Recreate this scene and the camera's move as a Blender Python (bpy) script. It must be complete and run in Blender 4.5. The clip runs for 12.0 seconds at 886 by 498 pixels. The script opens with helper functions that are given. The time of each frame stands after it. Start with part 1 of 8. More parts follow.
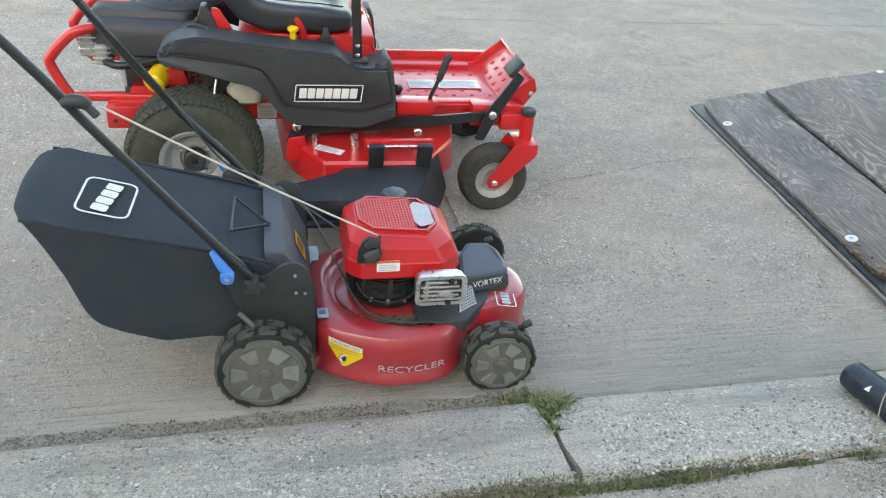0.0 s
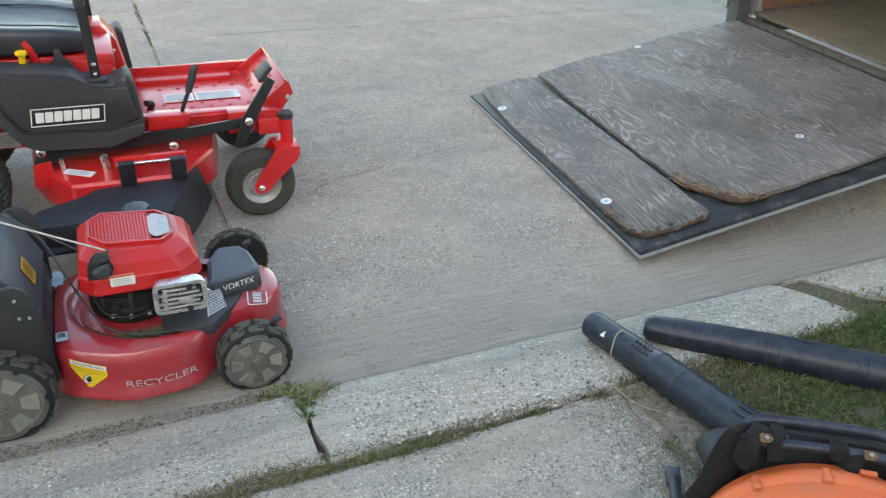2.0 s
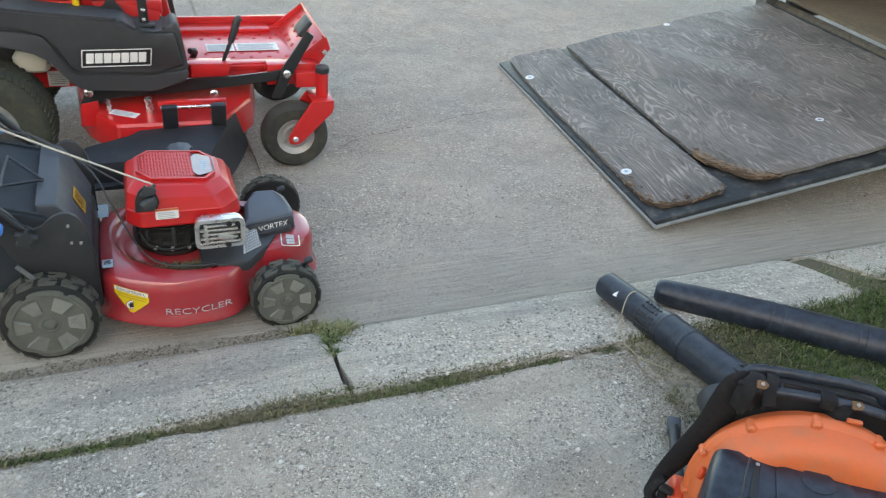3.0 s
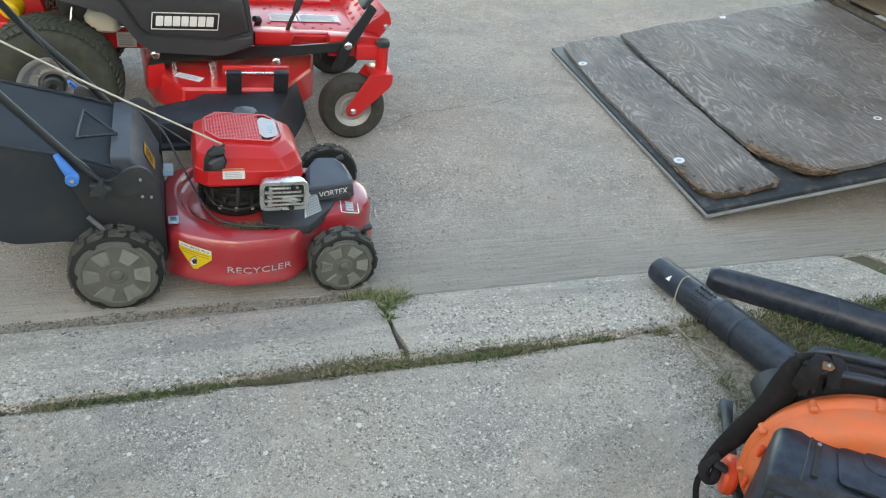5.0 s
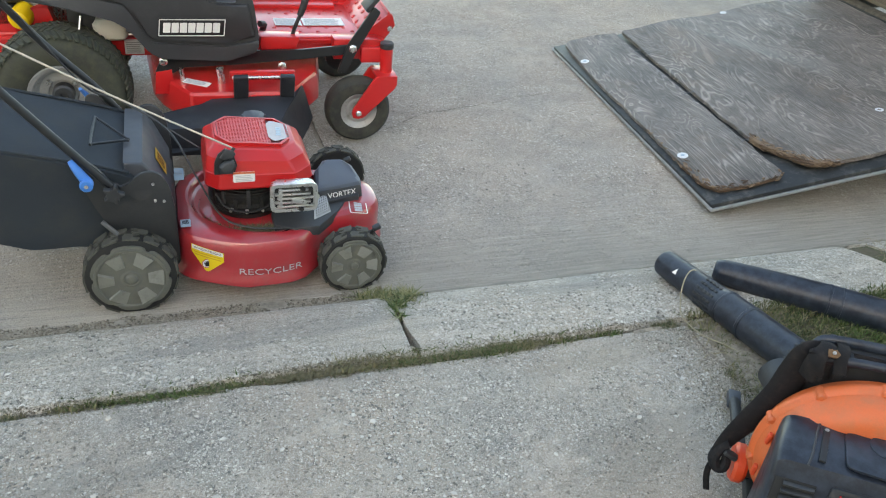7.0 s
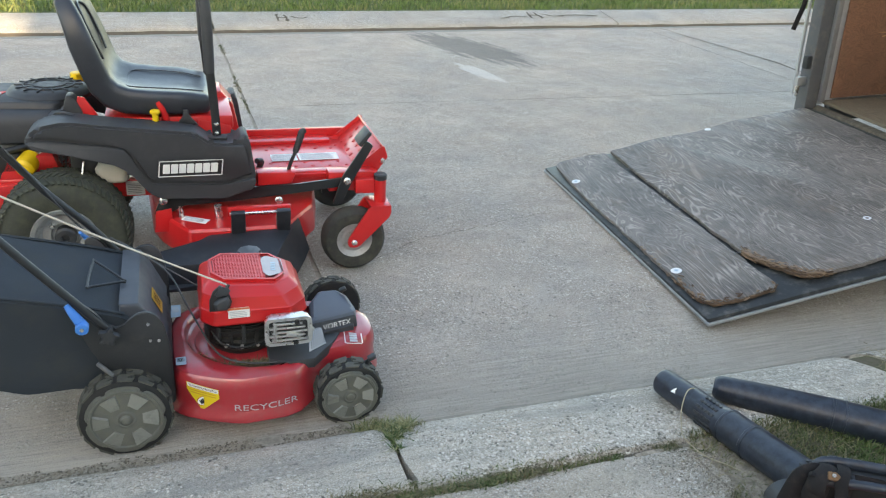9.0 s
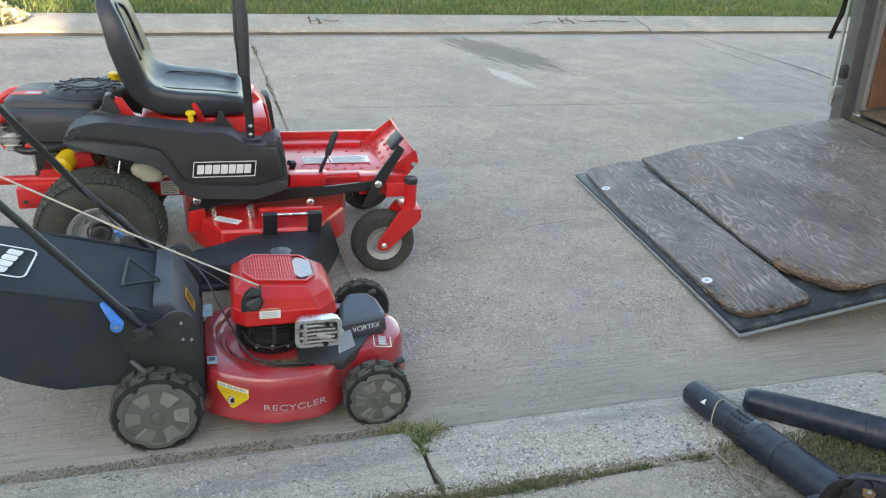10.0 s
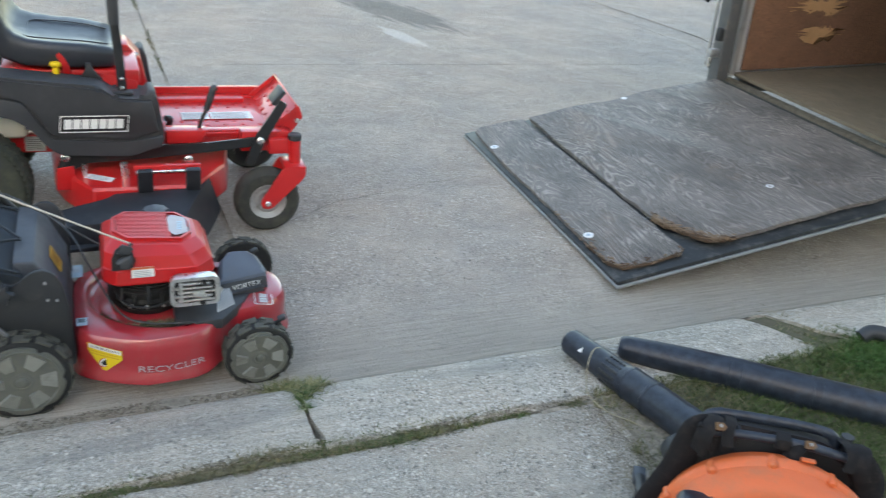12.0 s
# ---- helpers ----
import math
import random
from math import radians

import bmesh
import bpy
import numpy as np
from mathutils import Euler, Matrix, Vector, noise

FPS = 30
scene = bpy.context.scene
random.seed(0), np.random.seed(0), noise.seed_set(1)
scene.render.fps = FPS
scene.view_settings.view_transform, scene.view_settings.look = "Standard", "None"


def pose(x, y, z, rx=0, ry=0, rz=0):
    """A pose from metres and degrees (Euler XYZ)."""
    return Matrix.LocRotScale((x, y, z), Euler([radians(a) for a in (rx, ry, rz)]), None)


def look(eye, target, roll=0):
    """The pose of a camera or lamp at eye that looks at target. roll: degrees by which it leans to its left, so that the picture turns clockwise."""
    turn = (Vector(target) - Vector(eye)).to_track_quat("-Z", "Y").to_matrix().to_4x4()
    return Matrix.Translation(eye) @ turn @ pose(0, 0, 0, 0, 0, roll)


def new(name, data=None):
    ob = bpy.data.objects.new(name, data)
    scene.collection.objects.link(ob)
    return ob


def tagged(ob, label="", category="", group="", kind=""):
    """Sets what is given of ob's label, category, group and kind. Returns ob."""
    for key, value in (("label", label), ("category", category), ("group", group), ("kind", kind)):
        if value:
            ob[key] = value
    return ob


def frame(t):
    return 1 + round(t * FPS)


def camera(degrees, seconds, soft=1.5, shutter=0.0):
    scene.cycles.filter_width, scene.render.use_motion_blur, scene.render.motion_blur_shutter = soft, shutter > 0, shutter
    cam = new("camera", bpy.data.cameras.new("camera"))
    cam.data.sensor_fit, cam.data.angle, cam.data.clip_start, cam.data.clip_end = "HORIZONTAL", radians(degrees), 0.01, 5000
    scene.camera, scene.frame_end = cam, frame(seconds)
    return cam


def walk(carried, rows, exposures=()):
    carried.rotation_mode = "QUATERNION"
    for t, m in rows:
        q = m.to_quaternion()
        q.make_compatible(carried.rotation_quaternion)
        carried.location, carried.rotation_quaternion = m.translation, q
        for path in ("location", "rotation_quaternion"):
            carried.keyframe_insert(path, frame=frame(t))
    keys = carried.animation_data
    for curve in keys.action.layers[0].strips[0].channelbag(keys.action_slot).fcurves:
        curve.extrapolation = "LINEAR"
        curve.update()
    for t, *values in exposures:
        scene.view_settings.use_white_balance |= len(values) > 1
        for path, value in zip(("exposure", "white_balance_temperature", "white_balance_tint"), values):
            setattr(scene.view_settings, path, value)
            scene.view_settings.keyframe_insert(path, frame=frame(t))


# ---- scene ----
cam = camera(57.0, 12.0, soft=1.15, shutter=0.12)
PATH = [
    (0, (-1.112, 0.058, 1.609), (-0.675, 1.708, 0.567), 5.2),
    (0.5, (-1.118, 0.023, 1.624), (-0.759, 1.697, 0.591), 4.5),
    (1, (-1.085, 0.001, 1.605), (-0.709, 1.677, 0.581), 4.2),
    (1.5, (-0.988, -0.055, 1.597), (-0.437, 1.586, 0.594), 3.4),
    (1.8, (-0.852, -0.102, 1.609), (-0.183, 1.503, 0.621), 2.8),
    (2, (-0.756, -0.142, 1.609), (-0.027, 1.43, 0.611), 3.0),
    (2.2, (-0.689, -0.167, 1.583), (0.037, 1.376, 0.538), 2.5),
    (2.5, (-0.703, -0.211, 1.611), (0.013, 1.331, 0.558), 1.9),
    (3, (-0.846, -0.262, 1.62), (-0.156, 1.289, 0.563), 5.9),
    (3.2, (-0.896, -0.288, 1.622), (-0.246, 1.28, 0.565), 7.6),
    (4.8, (-0.96, -0.284, 1.579), (-0.336, 1.282, 0.502), 8.2),
    (5, (-0.956, -0.28, 1.579), (-0.326, 1.279, 0.495), 7.9),
    (5.5, (-0.944, -0.297, 1.579), (-0.312, 1.259, 0.492), 6.6),
    (6, (-0.95, -0.31, 1.579), (-0.325, 1.241, 0.481), 6.5),
    (6.5, (-0.956, -0.298, 1.584), (-0.333, 1.256, 0.491), 6.2),
    (7, (-0.98, -0.308, 1.589), (-0.36, 1.255, 0.506), 6.6),
    (7.2, (-0.969, -0.302, 1.581), (-0.322, 1.253, 0.502), 6.9),
    (8.8, (-0.924, -0.321, 1.64), (-0.24, 1.362, 0.803), 3.6),
    (9, (-0.939, -0.321, 1.638), (-0.312, 1.383, 0.799), 3.7),
    (9.5, (-0.945, -0.32, 1.639), (-0.366, 1.401, 0.801), 3.7),
    (10, (-0.957, -0.317, 1.643), (-0.388, 1.409, 0.808), 4.0),
    (10.5, (-0.963, -0.318, 1.636), (-0.432, 1.42, 0.799), 4.9),
    (11, (-0.987, -0.327, 1.639), (-0.623, 1.446, 0.788), 4.8),
    (11.5, (-0.96, -0.323, 1.627), (-0.57, 1.429, 0.746), 4.7),
    (11.8, (-0.942, -0.333, 1.629), (-0.388, 1.365, 0.73), 4.8),
    (12, (-0.895, -0.348, 1.618), (-0.108, 1.259, 0.725), 6.7),
]
walk(cam, [(t, look(eye, target, roll)) for t, eye, target, roll in PATH], [(0.0, 2.57, 8150, 8), (0.5, 2.54, 8100, 8), (1.0, 2.38, 8000, 8), (1.5, 2.4, 7950, 8), (2.5, 2.39, 8000, 8), (6.0, 2.45, 8350, 8), (7.2, 2.42, 8250, 8), (9.5, 2.38, 7800, 8), (10.5, 2.32, 7700, 8), (11.5, 2.34, 7550, 8), (12.0, 2.36, 7600, 8)])

from mathutils.bvhtree import BVHTree

# ---- light ----
world = bpy.data.worlds.new("sky")
scene.world = world
world.use_nodes = True
wn, wl = world.node_tree.nodes, world.node_tree.links
wn.clear()
SUN_EL, SUN_AZ = 17.0, 200.0
sky = wn.new("ShaderNodeTexSky")
sky.sky_type, sky.sun_disc = "NISHITA", False
sky.sun_elevation, sky.sun_rotation = radians(SUN_EL), radians(SUN_AZ)
sky.air_density, sky.dust_density, sky.ozone_density = 1.0, 1.6, 1.0
bg = wn.new("ShaderNodeBackground")
bg.inputs["Strength"].default_value = 0.15
wout = wn.new("ShaderNodeOutputWorld")
wl.new(sky.outputs[0], bg.inputs[0])
wl.new(bg.outputs[0], wout.inputs[0])
sun = new("sun", bpy.data.lights.new("sun", "SUN"))
sun.data.energy, sun.data.angle, sun.data.color = 3.0, radians(0.6), (1.0, 0.83, 0.62)
az, el = radians(SUN_AZ), radians(SUN_EL)
to_sun = Vector((math.sin(az) * math.cos(el), math.cos(az) * math.cos(el), math.sin(el)))
sun.matrix_world = look(to_sun * 40, (0, 0, 0))


# ---- materials ----
class Nodes:
    """A small helper round one material's node tree."""

    def __init__(self, name):
        self.mat = bpy.data.materials.new(name)
        self.mat.use_nodes = True
        self.tree = self.mat.node_tree
        self.bsdf = self.tree.nodes["Principled BSDF"]
        self.coord = self.tree.nodes.new("ShaderNodeTexCoord").outputs["Object"]

    def node(self, kind, links=None, **props):
        n = self.tree.nodes.new(kind)
        if "operation" in props:
            n.operation = props["operation"]
        if "clamp" in props:
            n.clamp = props["clamp"]
        if "data_type" in props:
            n.data_type, n.blend_type = props["data_type"], props["blend_type"]
        for k, v in (links or {}).items():
            self.put(n.inputs[k], v)
        return n

    def put(self, socket, v):
        if isinstance(v, bpy.types.NodeSocket):
            self.tree.links.new(v, socket)
        elif isinstance(v, (tuple, list)) and len(v) == 3 and socket.type == "RGBA":
            socket.default_value = (*v, 1)
        else:
            socket.default_value = v

    def math(self, op, a, b=0.0, c=0.0):
        return self.node("ShaderNodeMath", {0: a, 1: b, 2: c}, operation=op).outputs[0]

    def stretch(self, scale, rot=(0, 0, 0)):
        return self.node("ShaderNodeMapping", {"Vector": self.coord, "Scale": scale, "Rotation": rot}).outputs[0]

    def noise(self, scale, detail=4, rough=0.55, vec=None, distortion=0.0):
        return self.node("ShaderNodeTexNoise", {"Vector": vec or self.coord, "Scale": scale, "Detail": detail, "Roughness": rough, "Distortion": distortion}).outputs[0]

    def ramp(self, fac, lo, hi):
        return self.node("ShaderNodeMapRange", {0: fac, 1: lo, 2: hi, 3: 0.0, 4: 1.0}, clamp=True).outputs[0]

    def mix(self, fac, a, b, blend="MIX"):
        n = self.node("ShaderNodeMix", data_type="RGBA", blend_type=blend)
        self.put(n.inputs[0], fac)
        self.put(n.inputs[6], a)
        self.put(n.inputs[7], b)
        return n.outputs[2]

    def shade(self, col, rough, metal=0.0, height=None, bump=0.3, dist=0.002, **more):
        self.put(self.bsdf.inputs["Base Color"], col)
        self.put(self.bsdf.inputs["Roughness"], rough)
        self.put(self.bsdf.inputs["Metallic"], metal)
        for k, v in more.items():
            self.put(self.bsdf.inputs[k.replace("_", " ")], v)
        if height is not None:
            b = self.node("ShaderNodeBump", {"Height": height, "Strength": bump, "Distance": dist})
            self.tree.links.new(b.outputs[0], self.bsdf.inputs["Normal"])
        return self.mat


def tone(c, k):
    return tuple(min(1.0, v * k) for v in c)


def surface(name, base, rough=0.5, metal=0.0, var=0.2, scale=7.0, fine=160.0, bump=0.15, dirt=None, dirt_at=(0.55, 0.75), coat=0.0, spec=0.5, coat_rough=0.15):
    """A worn plain surface: broad tone changes, a fine grain, patches of dust, dirt or painted sheen."""
    n = Nodes(name)
    broad, grain = n.noise(scale, 5), n.noise(fine, 2)
    col = n.mix(broad, tone(base, 1 - var), tone(base, 1 + var))
    col = n.mix(n.ramp(grain, 0.3, 0.75), col, tone(base, 1 + var * 0.5))
    r = n.math("MULTIPLY_ADD", n.noise(scale * 3, 4), 0.22, rough - 0.11)
    if dirt:
        m = n.ramp(n.noise(scale * 2.3, 8, 0.68), *dirt_at)
        col = n.mix(n.math("MULTIPLY", m, 0.75), col, dirt)
        r = n.math("MULTIPLY_ADD", m, 0.25, r)
    return n.shade(col, r, metal, grain, bump, 0.001, Coat_Weight=coat, Coat_Roughness=coat_rough, Specular_IOR_Level=spec)


def concrete(name, base, pebble=0.35, stone=(0.62, 0.6, 0.56), dark=(0.19, 0.18, 0.16), size=75.0, silt=None, stains=0.35, pits=0.5, streak_x=0.0, spills=(), speckle=1.0):
    """Aged concrete: cloudy tone, brownish stains, exposed aggregate, dark pits, and silt in the gutter where asked."""
    n = Nodes(name)
    cloud, mid, grain, sand = n.noise(1.1, 7, 0.66), n.noise(4.5, 8, 0.72), n.noise(170, 4, 0.7), n.noise(380, 3, 0.6)
    brown = tone((base[0] * 1.1, base[1] * 0.96, base[2] * 0.86), 0.82)
    col = n.mix(n.ramp(cloud, 0.38, 0.62), tone((base[0] * 0.94, base[1], base[2] * 1.07), 1 - stains * 0.42), tone((base[0] * 1.04, base[1], base[2] * 0.95), 1.22))
    col = n.mix(n.math("MULTIPLY", n.ramp(n.noise(1.9, 8, 0.72), 0.44, 0.62), 0.6 * stains + 0.3), col, brown)
    col = n.mix(n.math("MULTIPLY", n.ramp(mid, 0.47, 0.66), 0.6), col, tone(base, 0.62))
    col = n.mix(n.math("MULTIPLY", n.ramp(n.noise(16, 6, 0.75), 0.52, 0.66), 0.3), col, tone(base, 0.62))
    col = n.mix(n.math("MULTIPLY", n.ramp(n.noise(7, 7, 0.7), 0.54, 0.66), 0.55), col, tone(base, 1.38))
    if streak_x:
        col = n.mix(n.math("MULTIPLY", n.ramp(n.noise(1.0, 7, 0.75, n.stretch((2.2, 28, 6))), 0.48, 0.68), streak_x), col, tone(base, 0.45))
        # float marks drawn out along the kerb, packed with dirt
        col = n.mix(n.math("MULTIPLY", n.ramp(n.noise(1.0, 6, 0.75, n.stretch((24, 120, 60))), 0.54, 0.62), 0.6 * streak_x), col, tone(base, 0.4))
    rough_at = n.math("MULTIPLY_ADD", n.ramp(n.noise(2.6, 6, 0.7), 0.36, 0.62), 0.7, 0.3)
    col = n.mix(n.math("MULTIPLY", n.math("MULTIPLY", n.ramp(grain, 0.55, 0.41), rough_at), speckle), col, tone(base, 0.36))
    col = n.mix(n.math("MULTIPLY", n.ramp(sand, 0.45, 0.6), 0.6), col, tone(base, 1.5))
    heights = n.math("MULTIPLY", grain, 0.9)
    warp = n.node("ShaderNodeVectorMath", {0: n.coord, 1: n.node("ShaderNodeVectorMath", {0: n.node("ShaderNodeTexNoise", {"Vector": n.coord, "Scale": 60.0, "Detail": 2.0}).outputs[1], 1: (0.012, 0.012, 0.012)}, operation="MULTIPLY").outputs[0]}, operation="ADD").outputs[0]
    for k, (sc, cover) in enumerate(((size, pebble), (size * 2.3, pebble * 1.3))):
        v = n.node("ShaderNodeTexVoronoi", {"Vector": warp, "Scale": sc, "Randomness": 1.0})
        pick = n.node("ShaderNodeSeparateColor", {0: v.outputs["Color"]})
        inside = n.ramp(v.outputs["Distance"], 0.46, 0.36)
        shown = n.math("GREATER_THAN", cover, pick.outputs[0])
        patch = n.ramp(n.noise(3.0 + 3 * k, 5, 0.65), 0.38, 0.58)
        fac = n.math("MULTIPLY", n.math("MULTIPLY", inside, shown), patch)
        tint = n.mix(pick.outputs[1], stone, tone(base, 1.0))
        tint = n.mix(n.math("GREATER_THAN", pick.outputs[2], 0.82), tint, dark)
        col = n.mix(n.math("MULTIPLY", fac, 0.95), col, tint)
        heights = n.math("MULTIPLY_ADD", fac, 0.8, heights)
    hole = n.ramp(n.noise(78, 6, 0.8), 0.585, 0.62)
    col = n.mix(n.math("MULTIPLY", hole, pits), col, tone(base, 0.25))
    heights = n.math("MULTIPLY_ADD", hole, -0.9, heights)
    r = n.math("MULTIPLY_ADD", mid, 0.2, 0.8)
    if silt:
        lo, hi, tint = silt
        x, y = (n.node("ShaderNodeSeparateXYZ", {0: n.coord}).outputs[k] for k in (0, 1))
        y = n.math("ADD", y, n.math("MULTIPLY_ADD", n.noise(1.6, 5), 0.3, -0.15))
        streak = n.noise(1.0, 8, 0.78, n.stretch((3.5, 100, 1)))
        m = n.math("MULTIPLY", n.ramp(y, hi, lo), n.ramp(streak, 0.02, 0.3))
        col = n.mix(n.math("MULTIPLY", m, 0.8), col, n.mix(n.ramp(streak, 0.36, 0.66), tone(tint, 0.55), tone(tint, 1.4)))
        pan = n.math("MULTIPLY", n.ramp(x, -0.5, -0.25), n.ramp(y, 2.12, 1.9))
        col = n.mix(n.math("MULTIPLY", pan, 0.72), col, n.mix(n.ramp(streak, 0.4, 0.62), (0.285, 0.26, 0.223), (0.36, 0.33, 0.286)))
        # sun-bleached brown broom strokes on the slab beside the mower
        left = n.math("MULTIPLY", n.ramp(x, -0.5, -1.3), n.ramp(y, 3.1, 2.3))
        col = n.mix(n.math("MULTIPLY", n.math("MULTIPLY", left, n.ramp(streak, 0.46, 0.62)), 0.75), col, (0.42, 0.36, 0.285))
        heights = n.math("MULTIPLY_ADD", n.math("MULTIPLY", n.ramp(y, 2.9, 2.0), streak), 0.5, heights)
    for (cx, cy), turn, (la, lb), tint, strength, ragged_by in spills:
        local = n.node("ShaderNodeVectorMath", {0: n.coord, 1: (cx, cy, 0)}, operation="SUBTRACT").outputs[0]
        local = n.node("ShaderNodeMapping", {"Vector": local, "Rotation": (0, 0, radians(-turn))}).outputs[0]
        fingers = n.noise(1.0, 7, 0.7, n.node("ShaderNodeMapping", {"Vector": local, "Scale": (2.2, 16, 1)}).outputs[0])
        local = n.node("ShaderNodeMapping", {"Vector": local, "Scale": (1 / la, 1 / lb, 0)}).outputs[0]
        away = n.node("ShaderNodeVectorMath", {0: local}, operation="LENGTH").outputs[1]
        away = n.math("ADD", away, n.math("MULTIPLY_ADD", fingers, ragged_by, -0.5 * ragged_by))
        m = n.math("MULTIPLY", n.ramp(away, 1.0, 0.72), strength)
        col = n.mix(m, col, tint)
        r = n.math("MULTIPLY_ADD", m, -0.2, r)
    return n.shade(col, r, 0, heights, 0.9, 0.005, Specular_IOR_Level=0.2)


def loose_stone(name, pale, mid, dark):
    """Small stones, each of its own tone."""
    n = Nodes(name)
    rnd = n.node("ShaderNodeNewGeometry").outputs["Random Per Island"]
    col = n.mix(n.ramp(rnd, 0.15, 0.45), dark, mid)
    col = n.mix(n.ramp(rnd, 0.5, 0.95), col, pale)
    col = n.mix(n.math("MULTIPLY", n.noise(190, 4), 0.5), col, tone(mid, 0.7))
    return n.shade(col, 0.8, Specular_IOR_Level=0.3)


def plywood(name, pale, deep, worn, wear=(0.45, 0.62), weathered=False):
    """Rotary-cut ply: contour-like grain drawn out along y, weathered in patches."""
    n = Nodes(name)
    field = n.noise(1.0, 3, 0.5, n.stretch((5.0, 1.0, 5.0)), 1.1)
    rings = n.math("PINGPONG", n.math("MULTIPLY", field, 22.0), 0.5)
    fibre = n.noise(1.0, 5, 0.65, n.stretch((330, 9, 330)))
    broad = n.noise(1.6, 6, 0.65)
    if weathered:
        # the soft wood has greyed and sunk, the hard rings stand out as thin pale lines
        rings = n.math("MULTIPLY", n.ramp(rings, 0.20, 0.04), n.ramp(n.noise(3.0, 5, 0.7), 0.36, 0.6))
        col = n.mix(n.ramp(broad, 0.36, 0.64), tone(deep, 0.6), tone(deep, 1.5))
        col = n.mix(n.math("MULTIPLY", n.ramp(fibre, 0.45, 0.7), 0.75), col, tone(pale, 0.66))
        col = n.mix(n.math("MULTIPLY", n.ramp(n.noise(1.0, 6, 0.7, n.stretch((90, 5, 90))), 0.54, 0.66), 0.7), col, tone(deep, 0.35))
        col = n.mix(n.math("MULTIPLY", rings, 0.8), col, pale)
        col = n.mix(n.math("MULTIPLY", n.ramp(n.noise(2.4, 7, 0.75), 0.52, 0.68), 0.6), col, worn)
        # damp black blotches drawn out along the grain
        col = n.mix(n.math("MULTIPLY", n.ramp(n.noise(1.0, 7, 0.72, n.stretch((7, 3, 7))), 0.50, 0.66), 0.55), col, tone(deep, 0.42))
    else:
        rings = n.ramp(rings, 0.02, 0.3)
        col = n.mix(n.math("MULTIPLY", rings, 0.78), tone(deep, 1.15), tone(pale, 0.96))
        col = n.mix(n.math("MULTIPLY", n.ramp(fibre, 0.35, 0.7), 0.6), col, tone(deep, 0.7))
        damp = n.ramp(n.noise(3.4, 6, 0.7, None, 1.2), 0.5, 0.72)
        col = n.mix(n.math("MULTIPLY", damp, 0.5), col, tone(deep, 1.1))
        col = n.mix(n.math("MULTIPLY", n.ramp(n.noise(2.2, 7, 0.7), *wear), 0.5), col, worn)
    col = n.mix(n.ramp(n.noise(26, 6, 0.75), 0.62, 0.74), col, tone(deep, 0.35))
    h = n.math("ADD", n.math("MULTIPLY", rings, 0.5), fibre)
    return n.shade(col, n.math("MULTIPLY_ADD", broad, 0.25, 0.5), 0, h, 0.9 if weathered else 0.6, 0.004)


def leafy(name, base, dry, spread=0.5):
    n = Nodes(name)
    rnd = n.node("ShaderNodeNewGeometry").outputs["Random Per Island"]
    col = n.mix(rnd, tone(base, 0.55), tone(base, 1.5))
    col = n.mix(n.ramp(n.math("ADD", n.math("MULTIPLY", rnd, 0.35), n.noise(2.2, 4)), 1.0 - spread, 1.25 - spread), col, dry)
    m = n.shade(col, 0.62, Specular_IOR_Level=0.25)
    return m


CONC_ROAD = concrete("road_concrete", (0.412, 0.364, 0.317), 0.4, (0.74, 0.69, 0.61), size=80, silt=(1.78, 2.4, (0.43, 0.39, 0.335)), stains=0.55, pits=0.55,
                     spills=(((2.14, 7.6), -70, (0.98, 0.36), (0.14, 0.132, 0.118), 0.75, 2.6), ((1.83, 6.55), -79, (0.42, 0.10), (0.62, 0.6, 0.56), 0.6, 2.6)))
CONC_KERB = concrete("kerb_concrete", (0.50, 0.457, 0.393), 0.38, (0.78, 0.74, 0.67), size=62, stains=0.9, pits=0.7, streak_x=1.0, speckle=0.75,
                     spills=(((-0.75, 1.56), 2, (0.5, 0.05), (0.19, 0.185, 0.175), 0.3, 2.4), ((-1.9, 1.60), 1, (0.8, 0.06), (0.19, 0.185, 0.17), 0.3, 2.4), ((0.55, 1.63), -2, (0.7, 0.05), (0.25, 0.24, 0.22), 0.3, 2.4)))
CONC_APRON = concrete("apron_concrete", (0.438, 0.386, 0.328), 0.6, (0.84, 0.78, 0.69), size=95, stains=1.0, pits=0.5, speckle=0.5,
                      spills=(((0.14, 0.93), 15, (0.26, 0.10), (0.17, 0.16, 0.14), 0.28, 3.4), ((0.10, 0.60), 12, (0.42, 0.11), (0.16, 0.16, 0.155), 0.36, 3.0), ((-1.6, 1.02), 8, (0.7, 0.12), (0.2, 0.19, 0.17), 0.4, 2.2),
                              ((0.52, 1.02), 78, (0.34, 0.13), (0.34, 0.275, 0.205), 0.32, 2.4), ((0.30, 1.27), 4, (0.4, 0.06), (0.30, 0.25, 0.19), 0.28, 2.4), ((0.05, 0.80), 35, (0.36, 0.1), (0.42, 0.355, 0.285), 0.35, 2.4)))
CONC_FAR = concrete("far_kerb_concrete", (0.40, 0.376, 0.335), 0.25, size=60, stains=0.6, streak_x=0.5)
CONC_GUTTER = concrete("gutter_concrete", (0.30, 0.285, 0.25), 0.2, size=60, streak_x=0.7)
PEBBLE = loose_stone("exposed_pebble", (0.84, 0.79, 0.71), (0.42, 0.385, 0.33), (0.14, 0.128, 0.11))
PALE_PEBBLE = loose_stone("pale_pebble", (0.72, 0.67, 0.6), (0.56, 0.51, 0.44), (0.36, 0.33, 0.29))
DEBRIS = loose_stone("gutter_debris", (0.38, 0.335, 0.27), (0.24, 0.207, 0.16), (0.10, 0.086, 0.067))
